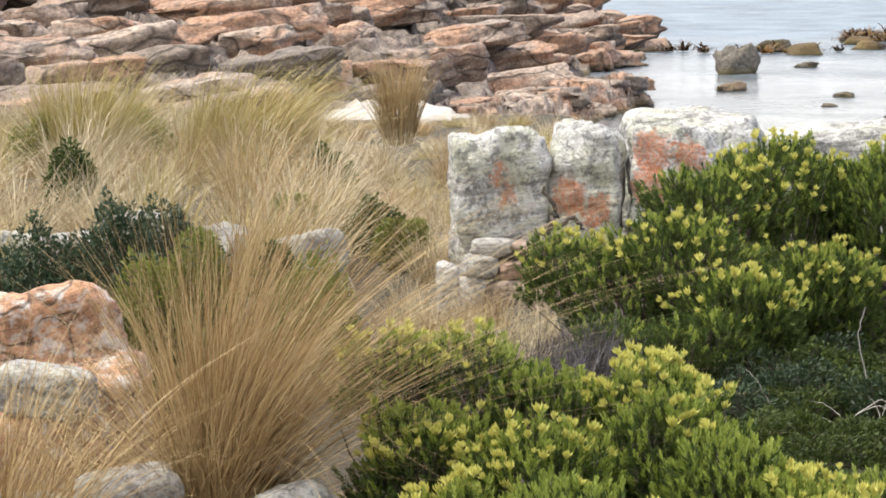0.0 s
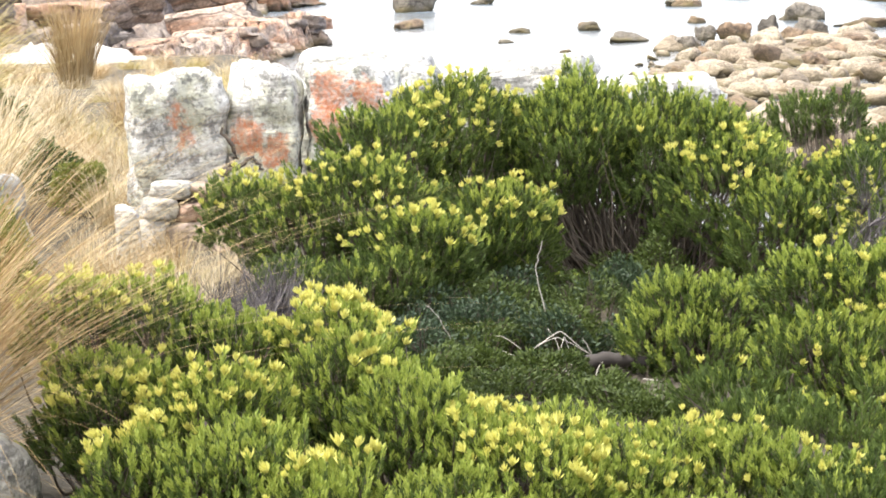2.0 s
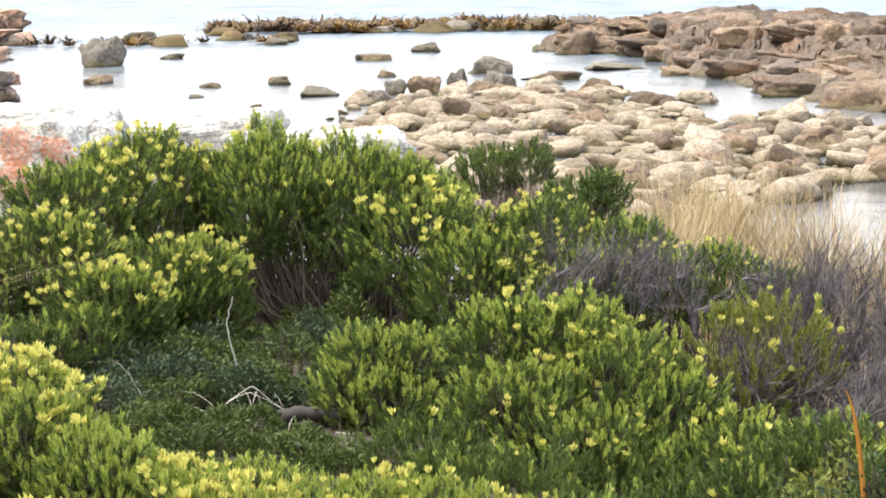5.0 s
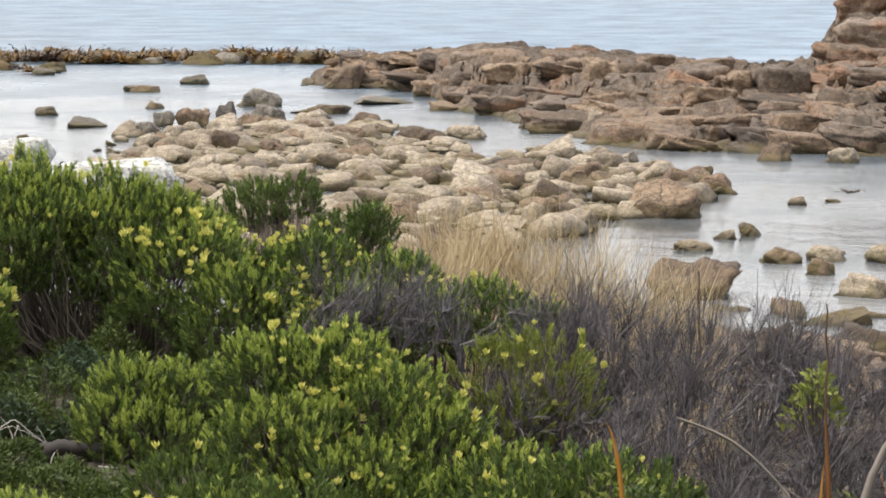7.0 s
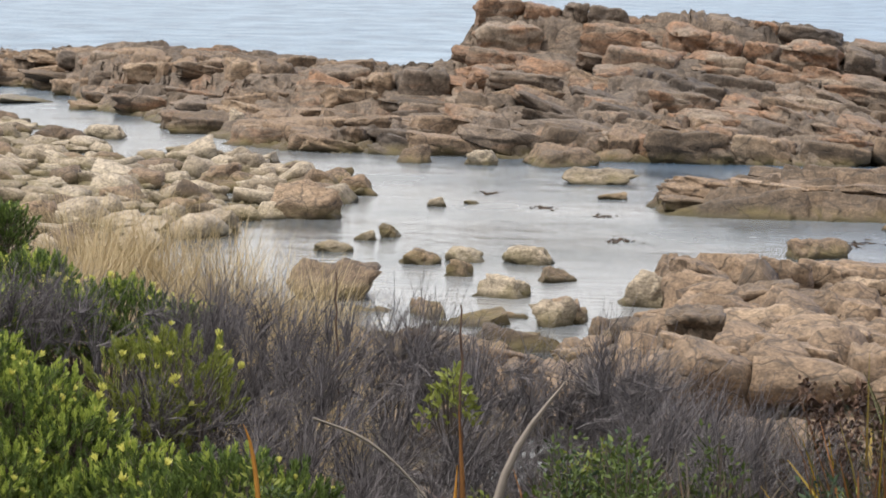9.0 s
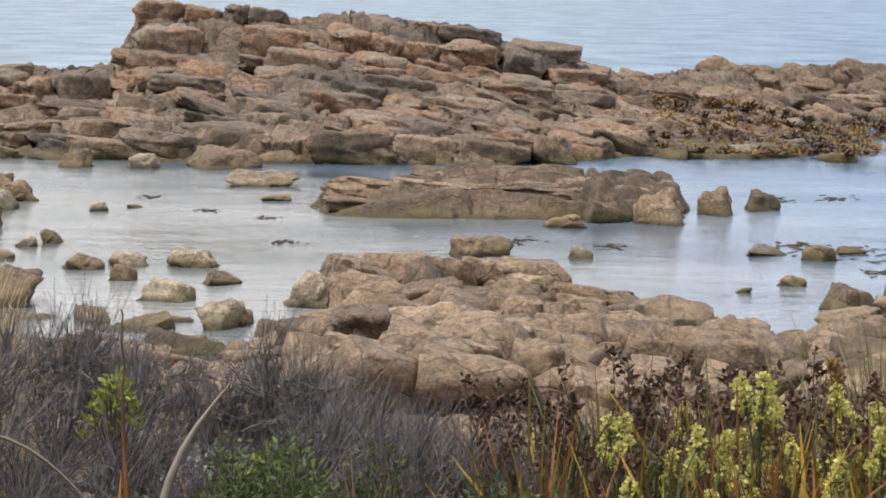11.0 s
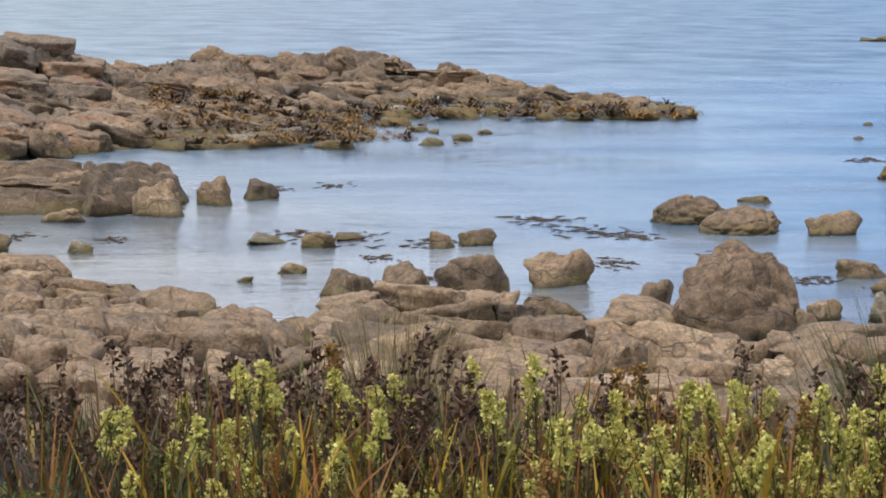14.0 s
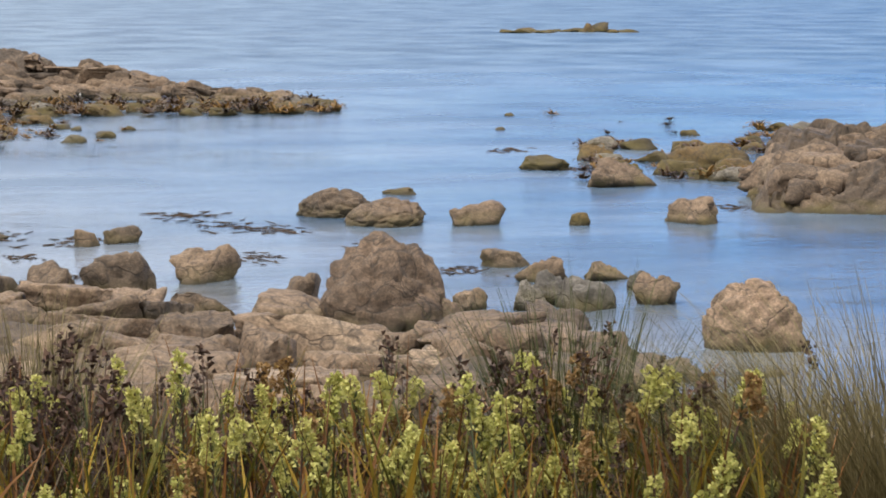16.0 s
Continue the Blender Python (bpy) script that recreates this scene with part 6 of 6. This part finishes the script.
stick("dead_branch", "bent bleached twig leaning over the green", [at(7.1, 12.5, 4.58), at(7.0, 12.5, 4.78), at(6.75, 12.5, 4.88), at(6.5, 12.5, 4.93)], 0.0045, DRIFTWOOD)
stick("dead_branch", "forked pale twig on the ground of the clearing", [at(10.0, 12.3, 4.55), at(10.1, 12.3, 4.72), at(9.9, 12.3, 4.80)], 0.0045, DRIFTWOOD)
stick("dead_branch", "pale crooked twig lying across litter", [at(9.2, 12.2, 4.60), at(9.7, 12.2, 4.66), at(10.0, 12.2, 4.62), at(10.2, 12.2, 4.56)], 0.0045, DRIFTWOOD)
stick("dead_branch", "arched dry stalk beside the log", [at(11.2, 12.0, 4.66), at(11.6, 12.0, 4.65), at(11.85, 12.0, 4.55), at(11.9, 12.0, 4.42)], 0.004, DRIFTWOOD)
stick("dead_branch", "dark crooked branch against the white rock", [at(2.15, 17.2, 5.02), at(2.45, 17.2, 5.16), at(2.2, 17.2, 5.34)], 0.025, TWIG)
stick("dead_branch", "dark crooked branch leaning on the white rock", [at(2.2, 17.2, 5.02), at(2.8, 17.2, 5.14), at(3.05, 17.2, 5.06)], 0.02, TWIG)
r = rng(58)
for k in range(12):
    a, q, h = 9.4 + r.normal(0, 0.7), 12.2 + r.normal(0, 0.12), r.uniform(0.04, 0.26)
    b, c = r.normal(0, 0.5), r.normal(0, 0.5)
    stick("dead_twig", "thin bleached twig tangled in the clearing", [at(a, q, 4.55), at(a + b * 0.5, q, 4.58 + h * 0.7), at(a + b + c * 0.5, q + 0.05, 4.58 + h), at(a + b + c * 1.6, q + 0.05, 4.58 + h * r.uniform(0.3, 1.2))], r.uniform(0.002, 0.004), DRIFTWOOD, "twig", 4)
stick("log", "charred grey log lying in the clearing", [at(9.7, 12.3, 4.66), at(10.4, 12.27, 4.70), at(11.1, 12.25, 4.70), at(12.4, 12.25, 4.62)], 0.05, CHARRED, "log", 10)


# ---- ground cover and small shrubs ----
COVER = leaf_material("creeping_leaf", (0.026, 0.044, 0.010), (0.110, 0.145, 0.034), 0.2)
SILVER = leaf_material("dark_creeper_leaf", (0.021, 0.037, 0.018), (0.066, 0.098, 0.049), 0.15)
LIME = leaf_material("lime_leaf", (0.105, 0.132, 0.022), (0.245, 0.262, 0.060), 0.3)


def creeper(name, label, az, d, w, h, mat, seed, n=900, leaf_len=0.03, z=None):
    """A low mound of small leaves on short stems."""
    r = rng(seed)
    lv, lf = leaf(leaf_len, leaf_len * 0.42, 0.2)
    a, q = r.uniform(0, 6.28, n), np.sqrt(r.random(n))
    edge = 0.85 + 0.5 * fbm(np.stack([np.cos(a) * 1.6, np.sin(a) * 1.6, 0 * a + seed], -1), 3, seed)
    x, y = q * np.cos(a) * edge * w / 2, q * np.sin(a) * edge * w / 2
    zz = h * np.sqrt(np.clip(1 - q * q, 0, 1)) * np.sqrt(r.uniform(0.15, 1.0, n)) + (0.05 + 0.10 * h) * fbm(np.stack([x * 6, y * 6, 0 * x], -1), 3, seed)
    dirs = np.stack([np.cos(a) * 0.5, np.sin(a) * 0.5, np.ones(n) * 0.6], -1) + r.normal(0, 0.45, (n, 3))
    v, f, m = spread(lv, lf, np.zeros(2, int), np.stack([x, y, zz], -1), upright(dirs, r.uniform(0, 6.28, n)), r.uniform(0.6, 1.3, n))
    k = min(n // 10, 60)
    foot = np.stack([x[:k] * 0.5, y[:k] * 0.5, np.full(k, -0.05)], -1)
    tip = np.stack([x[:k], y[:k], zz[:k]], -1)
    path = foot[:, None] * (1 - np.linspace(0, 1, 3))[None, :, None] + tip[:, None] * np.linspace(0, 1, 3)[None, :, None]
    tv, tf = tubes(path, np.full((k, 3), 0.003))
    base = at(az, d, float(ground_z(az, d)) if z is None else z)
    thing = holder(name, base, label, "plant")
    part("foliage", mesh_of("foliage", v, f, mat), thing)
    part("stem", mesh_of("stem", tv, tf, TWIG), thing)
    return thing


for k, (az, d, w, h) in enumerate([(7.6, 12.2, 0.7, 0.12), (8.9, 12.0, 0.6, 0.10), (6.4, 12.0, 0.6, 0.14), (9.6, 13.0, 0.6, 0.10), (8.2, 11.4, 0.7, 0.12), (10.2, 11.6, 0.5, 0.10), (7.0, 11.2, 0.6, 0.1), (11.0, 11.2, 0.6, 0.12), (5.6, 12.6, 0.6, 0.14), (11.4, 13.2, 0.7, 0.12), (9.2, 10.8, 0.6, 0.1)]):
    creeper("ground_cover", "green creeping ground cover in a clearing", az, d, w, h, COVER, 800 + k, 3200, 0.026)
for k, (az, d, w, h) in enumerate([(-8.8, 15.2, 1.0, 0.72), (-7.2, 15.4, 0.9, 0.82), (-5.9, 15.8, 0.7, 0.8), (-10.2, 14.8, 0.9, 0.6), (-6.4, 14.8, 0.8, 0.6)]):
    creeper("creeping_shrub", "dark green creeping shrub between white rocks", az, d, w, h, SILVER, 820 + k, 8000, 0.036)
for k, (az, d, w, h) in enumerate([(-6.2, 13.2, 0.6, 0.78), (-5.2, 13.4, 0.55, 0.85), (-7.1, 13.0, 0.45, 0.6), (-3.0, 13.6, 0.7, 0.7)]):
    creeper("lime_shrub", "yellow-green cushion shrub behind the tussock", az, d, w, h, LIME, 830 + k, 6000, 0.036)
for k, (az, d, w, h) in enumerate([(-3.2, 20, 0.5, 0.55), (-1.6, 20, 0.7, 0.45), (-0.9, 19.4, 0.5, 0.4), (-8.0, 24, 0.6, 0.7), (-6.5, 34, 1.0, 0.8), (-3.6, 17, 0.4, 0.5), (-8.6, 33, 0.8, 0.7), (-2.6, 26, 0.6, 0.5)]):
    creeper("green_shrub", "small green shrub growing among dry grass", az, d, w, h, COVER if k % 2 else LIME, 840 + k, 3000, 0.05)


conebush("green_shrub", "yellow-green leafy shrub with open twigs", YELLOW_BUSH, 68, density=190, flowers=0.06, young=1.0, rise=0.6, size=1.1, mats=[LIME, LIME, TWIG])


# ---- sedges, spikes and strap leaves of the eastern slope ----
SPIKE_LEAF = leaf_material("spike_leaf", (0.050, 0.070, 0.030), (0.150, 0.180, 0.078), 0.25)
SPIKE_DRY = leaf_material("dry_spike_head", (0.20, 0.105, 0.035), (0.42, 0.27, 0.11), 0.25)
SPIKE_HEAD = leaf_material("spike_head", (0.36, 0.37, 0.085), (0.72, 0.65, 0.24), 0.3)
SEDGE_STEM = bark_material("sedge_stem", (0.026, 0.014, 0.010), (0.115, 0.062, 0.038))
STRAP = leaf_material("strap_leaf", (0.075, 0.080, 0.014), (0.380, 0.235, 0.030), 0.25, patch=6)
RUST = leaf_material("rust_leaf", (0.085, 0.040, 0.018), (0.270, 0.120, 0.036), 0.2, patch=6)
GREEN_BLADE = leaf_material("green_blade", (0.026, 0.036, 0.011), (0.085, 0.092, 0.030), 0.2, patch=5)
DULL_BLADE = leaf_material("dull_blade", (0.035, 0.025, 0.016), (0.130, 0.098, 0.055), 0.2, patch=5)


def spike_plant(seed):
    """Upright leafy stems that end in a knobbly head of pale flower clusters: the parts' names and meshes."""
    r = rng(seed)
    leaves, stems, made = [], [], []
    for q in range(int(r.integers(1, 4))):
        h = r.uniform(0.40, 0.80)
        foot = np.array([*r.normal(0, 0.06, 2), 0])
        top = foot + np.array([*r.normal(0, 0.06, 2), h])
        stems.append(foot[None] + (top - foot)[None] * np.linspace(0, 1, 5)[:, None])
        n = 70
        t = np.sort(r.uniform(0.15, 0.92, n))
        spin, lean = np.arange(n) * 2.4, r.uniform(0.35, 0.85, n)
        dirs = np.stack([np.cos(spin) * np.sin(lean), np.sin(spin) * np.sin(lean), np.cos(lean)], -1)
        lv, lf = leaf(0.042, 0.0085, 0.2)
        leaves.append(spread(lv, lf, np.zeros(2, int), foot + (top - foot) * t[:, None], upright(dirs, r.uniform(-0.5, 0.5, n)), r.uniform(0.6, 1.1, n)))
        knobs, long, head = int(r.integers(4, 9)), r.uniform(0.07, 0.17), []
        for m in range(knobs):
            u = (m + 0.5) / knobs
            a = r.uniform(0, 6.28)
            c = top + np.array([0.024 * math.cos(a) * (1.2 - u), 0.024 * math.sin(a) * (1.2 - u), -long * (1 - u)])
            e = 30
            out = r.normal(size=(e, 3)) + (0, 0, 0.35)
            out /= np.linalg.norm(out, axis=1, keepdims=True)
            lv, lf = leaf(0.016, 0.014, 0.3)
            head.append(spread(lv, lf, np.zeros(2, int), c + out * r.uniform(0.006, 0.017, e)[:, None], upright(out + r.normal(0, 0.3, out.shape), r.uniform(0, 6.28, e)), r.uniform(0.7, 1.2, e)))
        v, f, m = gathered(head)
        made.append(("flower_head", mesh_of("flower_head", v, f, SPIKE_HEAD if r.random() < 0.93 else SPIKE_DRY)))
    v, f, m = gathered(leaves)
    tv, tf = tubes(np.array(stems), np.full((len(stems), 5), 0.004))
    return made + [("foliage", mesh_of("foliage", v, f, SPIKE_LEAF)), ("stem", mesh_of("stem", tv, tf, SEDGE_STEM))]


def sedge_plant(seed):
    """A clump of stiff brown stems, each with its dark seed head: the parts' names, meshes and sub-parts."""
    r = rng(seed)
    made = []
    s = np.linspace(0, 1, 5)
    for q in range(int(r.integers(3, 7))):
        foot = np.array([*r.normal(0, 0.06, 2), 0.0])
        top = foot + np.array([*r.normal(0, 0.09, 2), r.uniform(0.5, 0.95)])
        path = foot + (top - foot) * s[:, None]
        path[:, 0] += r.normal(0, 0.03) * s ** 2
        stem = mesh_of("stem", *tubes(path[None], 0.0048 * (1 - 0.5 * s)[None]), SEDGE_STEM)
        m = int(r.integers(12, 24))
        dirs = r.normal(0, 1, (m, 3)) + (0, 0, 0.6)
        lv, lf = leaf(0.032, 0.021, 0.5)
        v, f, _ = spread(lv, lf, np.zeros(2, int), path[-1] - (top - foot) * r.uniform(0.0, 0.14, m)[:, None] + r.normal(0, 0.014, (m, 3)), upright(dirs, r.uniform(0, 6.28, m)), r.uniform(0.6, 1.3, m))
        made.append(("stem", stem, [("seed_head", mesh_of("seed_head", v, f, SEDGE_STEM))]))
    return made


def strap_plant(seed):
    """Stiff sword leaves, some green, some yellow or rust."""
    r = rng(seed)
    v, f = blades(11, seed, 0.06, 0.76, 0.40, 0.5, 0.024, (0, 0), 5)
    tri = np.concatenate([f[:, :3], f[:, [0, 2, 3]]])
    which = r.choice([0, 0, 0, 1, 1, 2], 11)
    return v, tri, np.tile(np.repeat(which, 5), 2)


SPIKES = [spike_plant(860 + k) for k in range(10)]
SEDGES = [sedge_plant(880 + k) for k in range(8)]
STRAPS = [mesh_of("sword_leaf_plant", *strap_plant(900 + k)[:2], [STRAP, RUST, GREEN_BLADE], strap_plant(900 + k)[2]) for k in range(8)]


def scatter(meshes, name, label, category, group, count, seed, az, d, height, size=(0.8, 1.2), thin=None, sink=0.02):
    r = rng(seed)
    for k in range(count):
        a, q = r.uniform(*az), r.uniform(*d)
        if thin is not None and r.random() > thin(a):
            continue
        s = r.uniform(*size)
        pick = meshes[int(r.integers(len(meshes)))]
        ob = new(name, None if isinstance(pick, list) else pick)
        if isinstance(pick, list):
            ob.empty_display_size = 0.1
            for piece, me, *subs in pick:
                under = part(piece, me, ob)
                for small, sub_me in (subs[0] if subs else []):
                    part(small, sub_me, under, kind="stuff")
        ob.matrix_world = Matrix.Translation(at(a, q, float(ground_z(a, q)) - sink)) @ pose(0, 0, 0, r.uniform(-6, 6), r.uniform(-6, 6), r.uniform(0, 360)) @ Matrix.Diagonal((s, s, s * height, 1))
        tagged(ob, label, category, group)


scatter(SEDGES, "sedge", "dark brown sedge clump with dry seed heads", "sedge", "sedges", 150, 91, (33.5, 61.5), (9.2, 11.4), 1.0, (0.6, 1.05), lambda a: curve(a, [(33, 0.2), (36, 0.8), (42, 1), (46, 0.6), (51, 0.5), (53, 1), (58, 1), (59, 0.3), (62, 0.1)]))
scatter(STRAPS, "sword_leaf_plant", "sword-leaved plant with green, yellow and rusty blades", "plant", "sword-leaved plants", 298, 92, (35, 60.5), (8.7, 10.8), 1.05, (0.75, 1.12), lambda a: curve(a, [(35, 0.3), (38, 0.9), (60, 0.9)]))
scatter(SPIKES, "spike_plant", "upright herb with pale yellow-green flower heads", "plant", "flowering herbs", 298, 93, (37, 60.5), (8.8, 10.6), 1.0, (0.65, 1.22), lambda a: (0.45 + 0.55 * (math.sin(a * 2.3) * math.sin(a * 0.9 + 1) > -0.1)) * curve(a, [(37, 0.15), (40, 0.4), (45, 0.6), (47, 1), (54, 1), (58, 0.7), (60, 0.4)]))
scatter(SEDGES, "sedge", "tall dark brown sedge clump with dry seed heads", "sedge", "sedges", 40, 191, (36.5, 46), (9.6, 11.4), 1.0, (0.75, 1.1), lambda a: curve(a, [(36, 0.6), (39, 1), (43, 1), (47, 0.6)]))
LITTER = []
for k, m in enumerate([DULL_BLADE, GREEN_BLADE, DULL_BLADE, RUST]):
    v, f = blades(60, 660 + k, 0.2, 0.60, 0.7, 1.0, 0.011, (0, 0), 3)
    LITTER.append(mesh_of("dry_grass", v, f, m))
scatter(LITTER, "dry_grass", "low brown dry grass between herbs", "grass", "dry grass tufts", 280, 95, (29, 62), (8.6, 11.8), 1.0, (0.6, 1.1))
scatter(LITTER, "dry_grass", "brown dry grass between sedges before the rocks", "grass", "dry grass tufts", 90, 195, (36.5, 47.5), (9.2, 11.8), 1.15, (0.9, 1.25))
r = rng(94)
for k in range(46):
    az, d = r.uniform(28, 60), r.uniform(8.6, 10.0)
    creeper("heath_plant", "low green heath plant among sedges", az, d, r.uniform(0.25, 0.5), r.uniform(0.15, 0.4), [COVER, LIME, SILVER, COVER][k % 4], 1000 + k, 700, 0.028)
GRASS_DUN = leaf_material("dun_blade", (0.070, 0.058, 0.022), (0.290, 0.232, 0.110), 0.2, patch=3.0)
for k in range(30):
    az, d = r.uniform(20.5, 39), r.uniform(8.5, 9.4)
    creeper("heath_plant", "low green heath plant at the foot of grey twigs", az, d, r.uniform(0.30, 0.55), r.uniform(0.42, 0.78) * (0.72 if az < 27 else 1.0), [COVER, SILVER, COVER, LIME, COVER][k % 5], 1050 + k, 900, 0.030)
for k in range(42):
    az, d = r.uniform(6.2, 12.6), r.uniform(12.4, 14.9)
    creeper("ground_cover", "green creeping ground cover under a shrub", az, d, r.uniform(0.4, 0.7), r.uniform(0.12, 0.30), [COVER, SILVER][k % 2], 1090 + k, 1600, 0.028)
tussock("tussock_grass", "olive-brown grass tuft on the slope", 43.5, 12.6, 84, 1000, 0.13, 1.05, 0.5, 0.5, 0.007, (0.0, 0.0), GRASS_DUN, 6)
tussock("tussock_grass", "olive-brown tussock leaning from the bank", 61.6, 9.5, 85, 2000, 0.30, 1.12, 0.9, 0.8, 0.0065, (-0.14, 0.2), GRASS_DUN, 8)
tussock("tussock_grass", "olive-brown tussock drooping over the bank", 60.0, 9.7, 185, 1500, 0.26, 1.02, 0.9, 0.9, 0.0065, (-0.10, 0.1), GRASS_DUN, 7)
tussock("tussock_grass", "olive-green grass tussock behind the herbs", 55.0, 10.3, 86, 1200, 0.22, 1.10, 0.65, 0.7, 0.006, (0.0, 0.0), GREEN_BLADE, 6)
tussock("tussock_grass", "olive-green grass tussock among sedges", 57.6, 10.6, 87, 700, 0.18, 0.85, 0.6, 0.7, 0.005, (0.05, 0.0), GREEN_BLADE, 6)


# ---- single dead leaves and stalks before the grey heath ----
def strap(name, label, points, width, mat, category="leaf"):
    """One long strap leaf, keeled along the middle."""
    p = np.array([q[:] for q in points], float)
    n = 9
    t = np.linspace(0, len(p) - 1, n)
    c = np.stack([np.interp(t, np.arange(len(p)), p[:, i]) for i in range(3)], -1)
    c[1:-1] = (c[:-2] + 2 * c[1:-1] + c[2:]) / 4
    tan = np.gradient(c, axis=0)
    view = c / np.linalg.norm(c, axis=1, keepdims=True)
    side = np.cross(tan, view)
    side /= np.linalg.norm(side, axis=1, keepdims=True)
    w = (width * np.sin(np.pi * np.linspace(0.25, 0.97, n)))[:, None] / 2
    back = 0.35 * w * view
    rows = np.stack([c - side * w, c - back, c + side * w, c + back * 0.4], 1)
    base = c[0].copy()
    v = (rows - base).reshape(-1, 3)
    i = np.arange(n - 1)[:, None] * 4 + np.arange(4)[None]
    j = np.arange(n - 1)[:, None] * 4 + (np.arange(4)[None] + 1) % 4
    f = np.stack([i, j, j + 4, i + 4], -1).reshape(-1, 4)
    ob = new(name, mesh_of(name, v, f, mat))
    ob.location = base
    return tagged(ob, label, category)


ORANGE_LEAF = leaf_material("orange_leaf", (0.34, 0.12, 0.025), (0.50, 0.27, 0.05), 0.2, patch=8)
DRY_LEAF = leaf_material("dry_leaf", (0.17, 0.14, 0.115), (0.36, 0.315, 0.27), 0.15, patch=8)
strap("dead_leaf", "broad dry grey-brown strap leaf arching upward", [at(27.3, 8.8, 4.65), at(27.6, 8.8, 5.15), at(28.2, 8.8, 5.40), at(29.2, 8.8, 5.60)], 0.032, DRY_LEAF)
strap("dead_leaf", "long thin dry leaf bent over the heath", [at(23.7, 9.2, 5.38), at(24.8, 9.2, 5.32), at(25.7, 9.2, 5.20), at(26.6, 9.2, 5.02)], 0.014, DRY_LEAF)
strap("dead_leaf", "short dry grey leaf standing in the heath", [at(26.45, 8.7, 4.65), at(26.2, 8.7, 5.0), at(26.0, 8.7, 5.24)], 0.03, DRY_LEAF)
strap("orange_leaf", "orange and yellow dead leaf standing upright", [at(22.75, 8.7, 4.65), at(22.6, 8.7, 5.15), at(22.4, 8.7, 5.38), at(22.2, 8.7, 5.45)], 0.017, ORANGE_LEAF)
strap("orange_leaf", "bright yellow strap leaf at a stalk's foot", [at(26.75, 8.7, 4.65), at(26.78, 8.7, 5.1), at(26.85, 8.7, 5.32)], 0.02, ORANGE_LEAF)
strap("orange_leaf", "rusty dry sheath leaf round a stalk", [at(27.0, 8.7, 4.65), at(27.0, 8.7, 5.2), at(26.85, 8.7, 5.52)], 0.02, RUST)
stick("flower_stalk", "thin dark dead flower stalk", [at(26.9, 8.72, 4.65), at(26.92, 8.72, 5.3), at(26.88, 8.72, 5.7), at(26.85, 8.72, 5.85)], 0.006, SEDGE_STEM, "stalk")
stick("flower_stalk", "thin dark stalk standing above the heath", [at(24.3, 11.6, 4.6), at(24.2, 11.6, 5.2), at(24.15, 11.6, 5.60)], 0.007, SEDGE_STEM, "stalk")
strap("dead_leaf", "pale dry strap leaf lying over the shrub's foot", [at(17.0, 9.6, 4.83), at(18.2, 9.5, 4.76), at(19.4, 9.4, 4.66)], 0.02, DRY_LEAF)
strap("dead_leaf", "dry grey strap leaf hanging over dark leaves", [at(17.8, 9.5, 4.75), at(18.6, 9.4, 4.70), at(19.6, 9.3, 4.66)], 0.016, DRY_LEAF)
creeper("lime_shrub", "yellow-green sprout growing through grey twigs", 26.7, 10.6, 0.26, 0.2, LIME, 1100, 260, 0.04, 5.12)
creeper("dead_plant", "clump of dead rust-brown leaves at the shrub's foot", 20.3, 9.2, 0.16, 0.26, RUST, 1101, 300, 0.026)
creeper("dead_plant", "dead rust-brown leaf cluster among sedges", 51.5, 9.3, 0.22, 0.5, RUST, 1102, 420, 0.03)
creeper("dead_plant", "dead rust-brown leaf cluster before the rocks", 44.9, 9.6, 0.2, 0.62, RUST, 1103, 420, 0.03)
